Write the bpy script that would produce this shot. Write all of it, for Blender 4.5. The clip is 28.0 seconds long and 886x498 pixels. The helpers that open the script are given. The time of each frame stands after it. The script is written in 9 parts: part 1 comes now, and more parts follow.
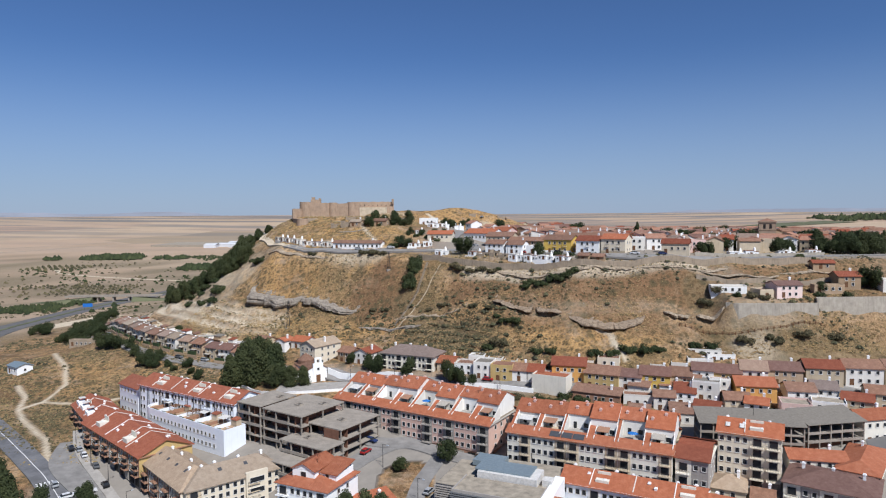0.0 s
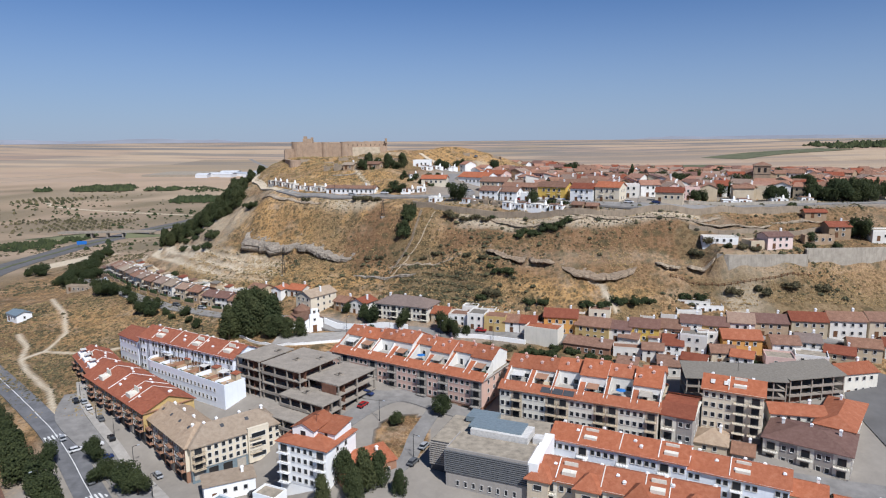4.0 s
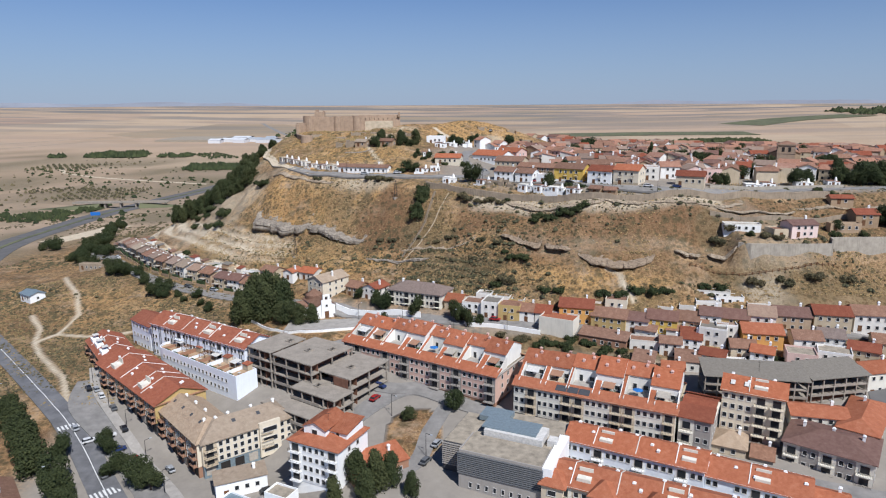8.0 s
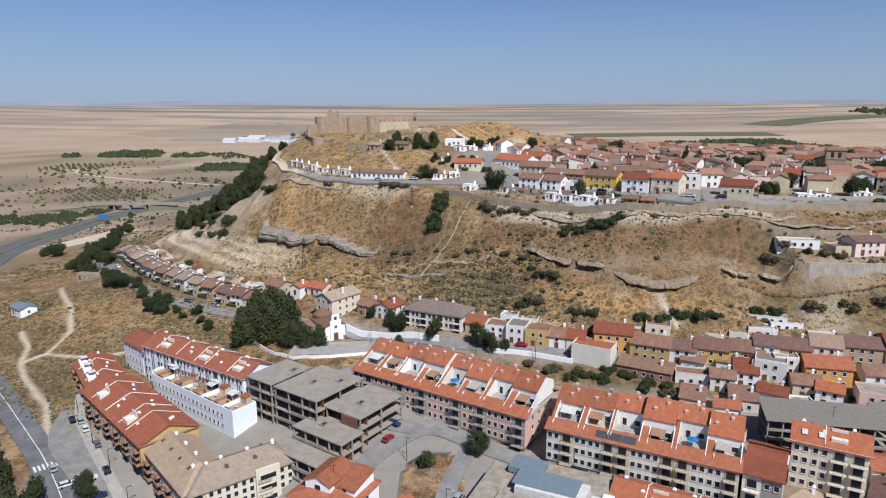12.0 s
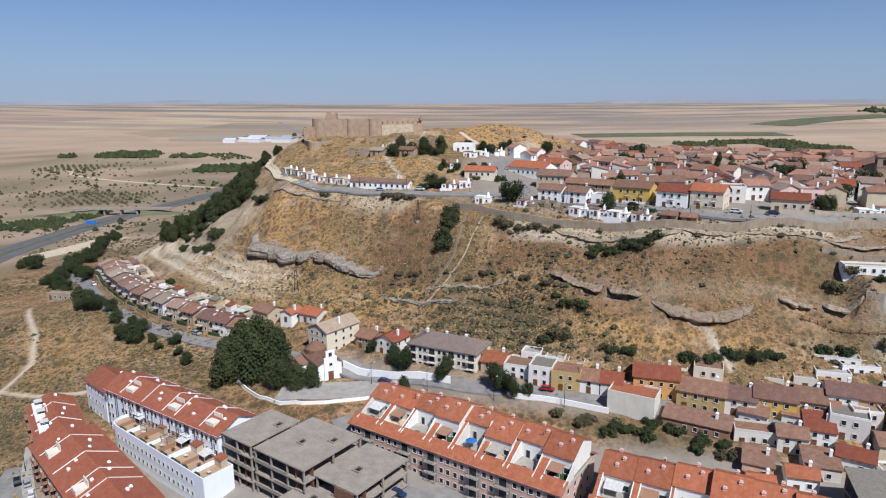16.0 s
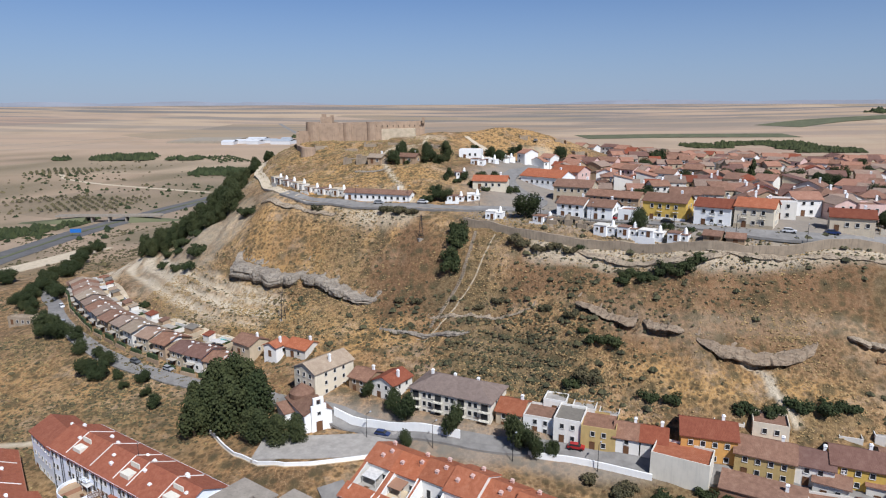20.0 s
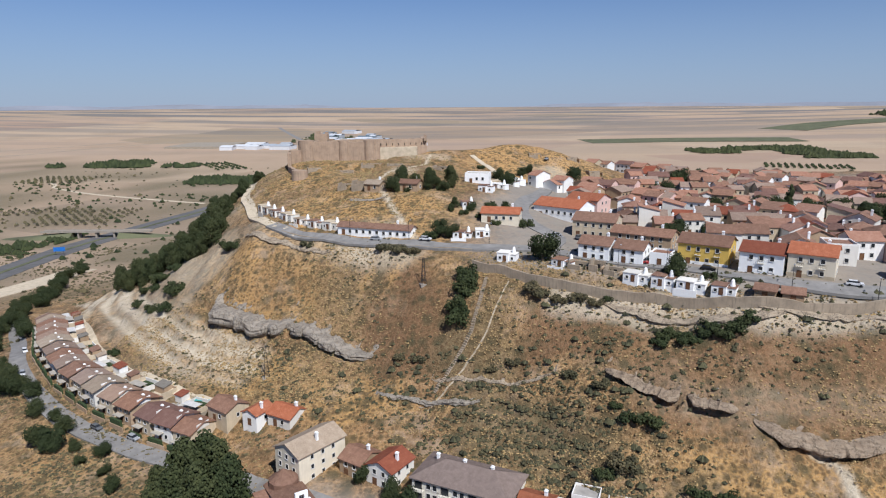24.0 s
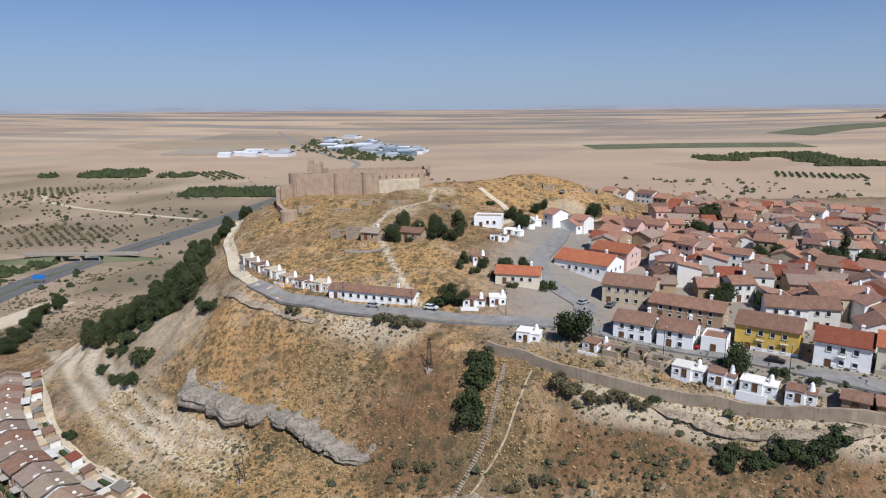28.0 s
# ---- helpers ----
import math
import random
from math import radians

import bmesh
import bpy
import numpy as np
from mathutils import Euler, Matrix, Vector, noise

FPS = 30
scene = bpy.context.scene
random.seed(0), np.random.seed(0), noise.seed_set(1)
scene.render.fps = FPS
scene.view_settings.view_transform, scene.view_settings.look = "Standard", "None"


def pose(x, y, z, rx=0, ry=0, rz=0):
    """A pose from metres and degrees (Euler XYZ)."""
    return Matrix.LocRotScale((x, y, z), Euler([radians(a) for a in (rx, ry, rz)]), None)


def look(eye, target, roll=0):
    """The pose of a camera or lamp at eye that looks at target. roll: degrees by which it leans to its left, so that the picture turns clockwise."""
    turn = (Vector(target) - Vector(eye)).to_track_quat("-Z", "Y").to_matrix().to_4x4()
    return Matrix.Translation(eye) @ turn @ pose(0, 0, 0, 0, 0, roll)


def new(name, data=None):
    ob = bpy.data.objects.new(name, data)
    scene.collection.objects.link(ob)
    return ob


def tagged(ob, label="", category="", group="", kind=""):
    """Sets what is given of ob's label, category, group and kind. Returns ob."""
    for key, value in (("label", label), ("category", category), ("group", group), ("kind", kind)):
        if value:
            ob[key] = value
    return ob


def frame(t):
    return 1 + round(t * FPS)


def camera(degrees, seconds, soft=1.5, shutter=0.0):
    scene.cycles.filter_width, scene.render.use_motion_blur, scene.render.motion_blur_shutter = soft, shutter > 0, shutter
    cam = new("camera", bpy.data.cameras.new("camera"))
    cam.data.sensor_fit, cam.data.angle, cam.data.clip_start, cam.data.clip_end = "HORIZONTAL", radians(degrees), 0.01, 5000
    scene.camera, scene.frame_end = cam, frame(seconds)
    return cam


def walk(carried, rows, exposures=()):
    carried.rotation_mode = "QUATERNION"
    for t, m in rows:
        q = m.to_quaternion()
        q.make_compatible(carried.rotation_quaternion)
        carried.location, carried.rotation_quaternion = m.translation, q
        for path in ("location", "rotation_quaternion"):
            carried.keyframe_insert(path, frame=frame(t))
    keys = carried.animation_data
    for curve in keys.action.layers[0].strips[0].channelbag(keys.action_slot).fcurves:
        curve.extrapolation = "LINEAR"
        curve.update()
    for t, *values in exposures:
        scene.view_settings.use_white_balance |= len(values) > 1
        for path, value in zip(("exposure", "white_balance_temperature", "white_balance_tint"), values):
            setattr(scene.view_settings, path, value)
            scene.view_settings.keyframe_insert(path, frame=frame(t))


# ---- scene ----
# ---- camera and walk ----
cam = camera(68.0, 28.0, soft=1.15)
# seconds, eye, target, roll
PATH = [
    (0, (0.19, -7.35, 76.69), (1.36, 92.49, 71.22), -0.38),
    (1, (0.17, -7.45, 79.72), (1.60, 92.18, 71.23), -0.45),
    (2, (0.21, -7.26, 82.33), (1.88, 92.08, 71.00), -0.45),
    (3, (0.30, -7.09, 84.66), (2.13, 91.91, 70.71), -0.44),
    (3.5, (0.26, -6.98, 85.88), (2.17, 91.83, 70.63), -0.44),
    (5.5, (0.12, -6.58, 91.01), (2.44, 91.31, 70.71), -0.37),
    (6, (0.27, -6.41, 92.31), (2.69, 91.29, 71.09), -0.36),
    (6.5, (0.33, -5.45, 93.61), (2.24, 92.09, 71.66), -0.35),
    (7, (0.25, -4.02, 94.57), (1.44, 93.53, 72.62), -0.31),
    (8, (0.00, 0.00, 95.00), (-0.00, 97.56, 73.06), -0.28),
    (9, (-0.48, 5.30, 95.05), (-1.38, 102.86, 73.10), -0.26),
    (10, (-1.14, 11.51, 95.05), (-2.64, 109.06, 73.08), -0.21),
    (11, (-1.77, 18.41, 95.40), (-3.66, 115.93, 73.34), -0.20),
    (12, (-2.39, 25.60, 95.71), (-4.61, 123.11, 73.67), -0.19),
    (12.5, (-2.61, 29.55, 95.91), (-4.94, 127.05, 73.79), -0.20),
    (14.5, (-4.84, 47.65, 96.70), (-7.34, 145.11, 74.43), -0.19),
    (15, (-5.26, 51.57, 96.70), (-7.79, 149.04, 74.46), -0.20),
    (16, (-6.10, 59.67, 96.73), (-8.71, 157.15, 74.57), -0.16),
    (17, (-6.76, 67.64, 96.92), (-9.43, 165.12, 74.75), -0.21),
    (18, (-7.64, 75.49, 97.10), (-10.31, 172.98, 74.96), -0.21),
    (19, (-8.37, 84.27, 97.10), (-11.06, 181.76, 74.99), -0.18),
    (20, (-8.76, 92.01, 97.17), (-11.57, 189.51, 75.14), -0.22),
    (21, (-10.09, 100.89, 97.36), (-12.71, 198.40, 75.34), -0.07),
    (21.5, (-10.46, 105.41, 98.18), (-13.01, 202.92, 76.13), -0.05),
    (23.5, (-10.76, 119.23, 103.53), (-13.70, 216.78, 81.74), -0.37),
    (24, (-11.03, 123.58, 104.86), (-14.02, 221.13, 83.06), -0.33),
    (24.5, (-11.83, 127.46, 106.35), (-14.59, 225.01, 84.53), -0.27),
    (25, (-12.71, 136.50, 109.61), (-15.45, 234.04, 87.75), -0.25),
    (25.5, (-13.02, 140.53, 110.91), (-15.78, 238.09, 89.12), -0.29),
    (26, (-13.15, 144.60, 112.22), (-16.01, 242.17, 90.51), -0.29),
    (27, (-13.61, 152.84, 115.03), (-16.66, 250.42, 93.36), -0.36),
    (28, (-14.21, 160.57, 117.84), (-17.38, 258.14, 96.18), -0.40),
]
walk(cam, [(t, look(eye, target, roll)) for t, eye, target, roll in PATH], [(0, 0.12, 5950, 10), (28, 0.12, 5950, 10)])

# ---- sky, sun, exposure ----
SUN_DIR = Vector((0.45, -0.78, 1.10)).normalized()
world = bpy.data.worlds.new("world")
scene.world = world
world.use_nodes = True
wn, wl = world.node_tree.nodes, world.node_tree.links
sky = wn.new("ShaderNodeTexSky")
sky.sky_type = "NISHITA"
sky.sun_disc = False
sky.sun_elevation = math.asin(SUN_DIR.z)
sky.sun_rotation = math.atan2(SUN_DIR.x, SUN_DIR.y)
sky.altitude = 900
sky.air_density = 1.0
sky.dust_density = 0.2
sky.ozone_density = 2.4
tone = wn.new("ShaderNodeMix")
tone.data_type, tone.blend_type = "RGBA", "MULTIPLY"
tone.inputs["Factor"].default_value = 1.0
tone.inputs["B"].default_value = (0.75, 0.93, 1.23, 1)
wl.new(sky.outputs["Color"], tone.inputs["A"])
# summer haze: a pale lavender veil that thins with height above the horizon
up = wn.new("ShaderNodeSeparateXYZ")
wl.new(wn.new("ShaderNodeTexCoord").outputs["Generated"], up.inputs["Vector"])
veil = wn.new("ShaderNodeMapRange")
veil.interpolation_type = "SMOOTHSTEP"
veil.inputs["From Min"].default_value, veil.inputs["From Max"].default_value = -0.02, 0.24
veil.inputs["To Min"].default_value, veil.inputs["To Max"].default_value = 0.72, 0.0
wl.new(up.outputs["Z"], veil.inputs["Value"])
haze = wn.new("ShaderNodeMix")
haze.data_type = "RGBA"
haze.inputs["B"].default_value = (5.6, 6.7, 8.9, 1)
wl.new(veil.outputs["Result"], haze.inputs["Factor"])
wl.new(tone.outputs["Result"], haze.inputs["A"])
wl.new(haze.outputs["Result"], wn["Background"].inputs["Color"])
wn["Background"].inputs["Strength"].default_value = 0.056
sun = new("sun", bpy.data.lights.new("sun", "SUN"))
sun.data.energy = 5.0
sun.data.angle = radians(0.55)
sun.data.color = (1.0, 0.95, 0.89)
sun.matrix_world = look(SUN_DIR * 500, (0, 0, 0))
scene.view_settings.exposure = 0.12

# ---- lie of the land: cross-sections from the near streets over the hill to the plain ----
SECTIONS = []


def section(x, *breaks):
    """Heights along one line of constant x: (y, z) at the same ten breaks in every section."""
    SECTIONS.append((x, breaks))


section(-900, (-200, -16), (150, -17), (260, -18), (340, -19), (420, -20), (500, -20), (600, -21), (700, -22), (820, -22), (1000, -22))
section(-420, (-150, -13), (200, -14), (300, -13), (380, -14), (420, -15), (480, -16), (560, -18), (640, -20), (720, -21), (900, -22))
section(-230, (-120, -13), (190, -10), (270, -3), (330, 0), (390, -3), (440, -5), (520, -9), (600, -13), (700, -18), (900, -22))
section(-160, (100, -13), (190, -7), (270, -1), (325, 9), (372, 16), (400, 21), (440, 27), (500, 30), (620, 0), (760, -20))
section(-125, (100, -13), (190, -6.5), (260, 1), (305, 9), (345, 17), (378, 36), (425, 53), (484, 62), (600, 20), (760, -20))
section(-106, (100, -14), (183, -7), (255, 2.2), (302, 9), (336, 20.4), (363, 40.5), (392, 54.7), (468, 72.5), (580, 38), (760, -19))
section(-90, (100, -14.5), (178, -7.5), (250, 3), (300, 9), (330, 23), (352, 44), (368, 56), (466, 75), (570, 52), (760, -18))
section(-50, (110, -11), (192, -1), (243, 10), (285, 15), (318, 28), (338, 45), (349, 55), (400, 69.5), (478, 76), (760, -15))
section(-25, (120, -7), (198, 2), (245, 10), (275, 15), (305, 29), (325, 46), (337, 54.5), (391, 69), (492, 75), (760, -10))
section(0, (115, -7), (198, 2), (246, 11), (268, 18), (295, 32), (311, 47), (321, 53.5), (405, 69), (500, 68), (800, -10))
section(35, (110, -8), (198, 3), (237, 11.5), (252, 19), (271, 34), (299, 47), (311, 55), (400, 60), (520, 62), (850, -5))
section(60, (110, -8), (198, 4), (233, 13), (248, 22), (267, 37), (285, 48), (299, 56.5), (400, 59), (540, 60), (900, 0))
section(100, (110, -7), (190, 5), (227, 15), (247, 26), (267, 40), (278, 52), (293, 58), (400, 58), (560, 58), (950, 0))
section(140, (100, -6), (185, 6), (223, 16), (240, 26), (250, 36), (262, 43), (290, 55), (400, 58), (580, 57), (950, 0))
section(180, (90, -6), (185, 7), (222, 16), (242, 24), (254, 33), (264, 42), (292, 55.5), (400, 58), (580, 57), (950, 0))
section(320, (-120, -5), (185, 8), (222, 15), (240, 22), (255, 30), (270, 40), (300, 54), (420, 57), (600, 56), (980, 0))
section(640, (-120, -6), (200, 0), (240, 4), (260, 8), (280, 14), (300, 20), (330, 28), (450, 34), (700, 28), (1000, -6))
section(950, (-120, -10), (200, -12), (240, -13), (260, -14), (280, -14), (300, -14), (330, -14), (450, -15), (700, -18), (1000, -22))

SX = np.array([s[0] for s in SECTIONS], float)
SY = np.array([[b[0] for b in s[1]] for s in SECTIONS], float)
SZ = np.array([[b[1] for b in s[1]] for s in SECTIONS], float)


def raw_height(x, y):
    """Height between the sections: the breaks glide from one section to the next."""
    x, y = np.asarray(x, float), np.asarray(y, float)
    i = np.clip(np.searchsorted(SX, x) - 1, 0, len(SX) - 2)
    f = np.clip((x - SX[i]) / (SX[i + 1] - SX[i]), 0, 1)
    f = f * f * (3 - 2 * f) * 0.35 + f * 0.65
    by = SY[i] * (1 - f)[..., None] + SY[i + 1] * f[..., None]
    bz = SZ[i] * (1 - f)[..., None] + SZ[i + 1] * f[..., None]
    z = bz[..., 0].copy()
    for k in range(by.shape[-1] - 1):
        u = np.clip((y - by[..., k]) / (by[..., k + 1] - by[..., k]), 0, 1)
        z += (bz[..., k + 1] - bz[..., k]) * u
    return z


def blend(a, b, v):
    u = np.clip((np.asarray(v, float) - a) / (b - a), 0, 1)
    return u * u * (3 - 2 * u)


def smooth_height(x, y):
    """The land's height, rounded over a few metres; far off the plain rises a little to the horizon."""
    x, y = np.asarray(x, float), np.asarray(y, float)
    z = sum(raw_height(x + dx, y + dy) * w for dx, dy, w in ((0, 0, 0.28), (4, 0, 0.18), (-4, 0, 0.18), (0, 3.5, 0.18), (0, -3.5, 0.18)))
    crown = 1 - blend(0.75, 1.2, np.hypot((x + 62) / 44, (y - 483) / 24))
    z = z + (np.maximum(z, 74.3) - z) * crown
    z = z + 17 * np.exp(-((x - 25) / 52) ** 2 - ((y - 517) / 36) ** 2)
    yard = 1 - blend(0.75, 1.3, np.hypot((x + 70) / 34, (y - 160) / 25))
    z = z + (np.minimum(z, -8.8) - z) * yard
    square = 1 - blend(0.8, 1.35, np.hypot((x + 45) / 20, (y - 249) / 11))
    z = z + (np.minimum(z, 8.9) - z) * square
    shelf = blend(112, 119, x) * (1 - blend(206, 224, x)) * blend(250.6, 252.4, y - 3.5 * blend(150, 156, x)) * (1 - blend(266, 272, y))
    z = z + (np.maximum(z, 40.2 + (y - 251) * 0.26) - z) * shelf
    r = np.hypot(x, y)
    z = z + (-22 - z) * blend(820, 1200, y)
    z = z + (-22 - z) * blend(900, 1100, np.abs(x)) * blend(250, 700, r)
    near = 1 - blend(-260, -120, y)
    z = z * (1 - near) + np.maximum(z, -14) * near
    return z + 90 * blend(1900, 5200, r) * blend(-200, 400, y)


LATTICE = {}


def fbm(x, y, scale, octaves, seed):
    """Value noise on a lattice, several octaves."""
    out, amp = np.zeros_like(x), 1.0
    if (seed, octaves) not in LATTICE:
        rs = np.random.RandomState(seed)
        LATTICE[seed, octaves] = [rs.rand(256, 256) - 0.5 for _ in range(octaves)]
    for g in LATTICE[seed, octaves]:
        u, v = x / scale, y / scale
        i, j = np.floor(u).astype(int), np.floor(v).astype(int)
        fu, fv = u - i, v - j
        fu, fv = fu * fu * (3 - 2 * fu), fv * fv * (3 - 2 * fv)
        q = lambda a, b: g[a % 256, b % 256]  # noqa: E731
        out += amp * (q(i, j) * (1 - fu) * (1 - fv) + q(i + 1, j) * fu * (1 - fv) + q(i, j + 1) * (1 - fu) * fv + q(i + 1, j + 1) * fu * fv)
        amp *= 0.5
        scale *= 0.5
    return out


def near_line(x, y, pts, half, soft=2.0):
    """1 near a line of points, fading out over a soft edge."""
    best = np.full(np.shape(x), 1e9)
    for (x0, y0), (x1, y1) in zip(pts[:-1], pts[1:]):
        dx, dy = x1 - x0, y1 - y0
        u = np.clip(((x - x0) * dx + (y - y0) * dy) / (dx * dx + dy * dy), 0, 1)
        best = np.minimum(best, np.hypot(x - x0 - u * dx, y - y0 - u * dy))
    return 1 - blend(half, half + soft, best)


def patch(x, y, cx, cy, rx, ry, turn=0.0):
    """A soft uneven patch round a place."""
    c, s = math.cos(math.radians(turn)), math.sin(math.radians(turn))
    u, v = ((x - cx) * c + (y - cy) * s) / rx, (-(x - cx) * s + (y - cy) * c) / ry
    return 1 - blend(0.6, 1.25, np.hypot(u, v) + fbm(x, y, 18, 4, 71) * 0.9)


FOOTPATHS = [[(-165, 266), (-150, 262), (-133, 262), (-118, 266)], [(-130, 208), (-140, 225), (-160, 246), (-170, 258), (-165, 266), (-166, 285), (-178, 306), (-196, 330), (-205, 345)], [(-170, 258), (-176, 272), (-188, 286)], [(66, 258), (69.5, 254), (70, 249), (72, 245), (72, 240)], [(-28, 352), (-50, 410), (-45, 440), (-30, 462), (-28, 482)]]


def tones(x, y, z):
    """Masks of green-grey scrub, red-brown grass, straw and grazed olive-grey land."""
    big = lambda *a: patch(x, y, *a)  # noqa: E731
    green = np.maximum.reduce([big(-39, 336, 3, 10, -28) * 0.9, big(-50, 338, 3.5, 10, -28) * 0.8, big(-165, 240, 60, 42) * 0.55, big(-115, 262, 30, 14, -30) * 0.45, big(165, 238, 60, 10, -4) * 0.9, big(40, 224, 34, 8, -20) * 0.9, big(3, 274, 24, 13, -25), big(-52, 337, 12, 8, -35) * 0.6, big(112, 268, 7, 9) * 0.8, big(135, 239, 40, 7, -8) * 0.9, big(75, 242, 26, 5, -12) * 0.7, big(-4, 305, 12, 16, -20) * 0.9, big(-60, 320, 10, 4, -30) * 0.5, big(40, 255, 8, 4) * 0.7, big(-95, 312, 14, 4, -35) * 0.6, big(-120, 330, 16, 6, -40) * 0.6])
    red = np.maximum.reduce([big(165, 274, 55, 16, 0) * 0.75, big(140, 246, 45, 9, -4) * 0.6, big(-27, 322, 19, 15, -20), big(20, 297, 22, 13, -30), big(84, 275, 30, 14, -10), big(112, 274, 30, 12, -4), big(150, 262, 40, 14, 0) * 0.7, big(120, 266, 26, 8, -4) * 0.8, big(-75, 345, 14, 6, -30) * 0.5, big(52, 271, 34, 15, -22) * 0.8])
    straw = np.maximum.reduce([big(-34, 333, 2.6, 10, -28), big(-44, 336, 2.4, 8, -28) * 0.9, big(-74, 342, 24, 13, -30), big(-80, 322, 30, 10, -25), big(-45, 300, 22, 9, -25), big(-60, 352, 30, 6, -25) * 0.7, big(-128, 285, 50, 26) * 0.4, big(-96, 364, 20, 14, -35) * 0.9, big(58, 253, 34, 8, -18), big(140, 248, 40, 5, -4) * 0.4,  big(30, 290, 8, 6) * 0.7, big(-55, 385, 40, 26, -25), big(-75, 440, 30, 40) * 0.8, big(108, 268, 4, 10) * 0.9, big(30, 510, 60, 42) * 0.9])
    n = fbm(x, y, 70, 4, 91)
    olive = blend(-175, -215, x) * (1 - blend(1000, 1250, y + x * 0.5)) * np.clip(0.55 + n * 1.6, 0.1, 1)
    return np.clip(green, 0, 1), np.clip(red, 0, 1), np.clip(straw, 0, 1), np.clip(olive, 0, 1)


def off_path(x, y):
    return 1 - np.maximum.reduce([near_line(x, y, q, 1.4, 0.6) for q in FOOTPATHS])


def zones(x, y, z):
    """Masks of field, bare soil, paving and brown scrub."""
    plainm = np.maximum(1 - blend(-6, 6, z + 8), 0)
    field = np.maximum(plainm * blend(420, 520, y), blend(-0.0, 1.0, (y - 560) / 160) * blend(-4, 4, 30 - z))
    field = np.maximum.reduce([field, blend(-250, -330, x), blend(1100, 1400, np.hypot(x, y))])
    n = fbm(x, y, 40, 4, 3)
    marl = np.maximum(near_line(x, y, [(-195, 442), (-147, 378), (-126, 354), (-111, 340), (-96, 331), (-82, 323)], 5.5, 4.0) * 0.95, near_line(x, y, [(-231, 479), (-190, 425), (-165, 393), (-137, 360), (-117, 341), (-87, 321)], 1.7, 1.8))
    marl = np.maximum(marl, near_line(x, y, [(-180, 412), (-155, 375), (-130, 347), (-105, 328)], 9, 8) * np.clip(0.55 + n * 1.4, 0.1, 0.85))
    # risers painted darker with scrub colour, in place of shading from the steps
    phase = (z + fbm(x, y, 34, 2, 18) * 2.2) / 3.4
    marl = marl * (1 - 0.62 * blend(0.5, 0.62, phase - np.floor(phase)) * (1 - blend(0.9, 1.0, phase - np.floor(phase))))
    flank = blend(-165, -150, x) * (1 - blend(-118, -100, x)) * blend(362, 375, y) * (1 - blend(420, 440, y)) * np.clip(0.55 + n, 0, 0.8)
    flank = np.maximum(flank, patch(x, y, -124, 376, 30, 24, -35) * np.clip(0.75 + n, 0.3, 0.9))
    flank = np.maximum(flank, near_line(x, y, [(-112, 392), (-96, 378), (-78, 364), (-55, 352), (-30, 340)], 3, 5) * np.clip(0.5 + n, 0.1, 0.8))
    rim = near_line(x, y, [(18, 308), (45, 297), (66, 287), (92, 284), (116, 282)], 2.5, 5.0) * 0.7 + blend(112, 122, x) * blend(30, 36, z + n * 6) * (1 - blend(280, 292, y)) * np.clip(0.05 + n, 0, 0.3)
    ledge = blend(25, 40, x) * blend(31, 34, z + n * 6) * (1 - blend(36, 39, z + n * 4)) * 0.12
    paths = np.maximum.reduce([near_line(x + n * 1.6, y, q, 0.5, 0.9) for q in FOOTPATHS])
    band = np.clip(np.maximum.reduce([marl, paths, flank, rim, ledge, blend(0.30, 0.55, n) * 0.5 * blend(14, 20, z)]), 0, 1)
    upper = blend(53.5, 55.5, z) * blend(0.8, 1.1, np.hypot((x - 28) / 72, (y - 508) / 56)) * blend(-20, 10, x) * (1 - blend(66, 69, z)) * (1 - blend(520, 600, y)) * 0.85
    lower = (1 - blend(6.5, 9.5, z)) * blend(-128, -110, x) * (1 - blend(212, 228, y)) * blend(-12, -9, z + 6)
    row = blend(9, 10, z) * (1 - blend(12, 14, z)) * blend(-60, -48, x) * (1 - blend(60, 110, x)) * blend(228, 234, y) * 0.6
    lot = ((x + 8.5) / 8.5) ** 2 + ((y - 177) / 13) ** 2 < 1
    paved = np.clip(np.maximum.reduce([upper, lower, row]), 0, 1) * np.where(lot, 0.0, 1.0)
    brown = np.clip(blend(0.0, 0.35, fbm(x, y, 55, 4, 9) + 0.25 * blend(40, 80, x) + 0.18 * blend(26, 42, z)), 0, 1) * 0.8
    return field, band, paved, brown


# shallow caves and undercuts worn out below the rock brow
HOLLOWS = [([(31.5, 278.2), (36, 275.2), (40, 272.2)], 1.2, 3.2), ([(44.5, 270), (48.5, 267.8)], 0.7, 2.2), ([(60.5, 259.2), (65, 257.6), (70, 256.6), (76, 256.2)], 0.7, 2.0), ([(82, 257), (85, 257.6)], 0.6, 1.6), ([(97, 257.6), (103, 256.6)], 0.5, 1.3), ([(109, 255.6), (114, 254)], 0.5, 1.3)]


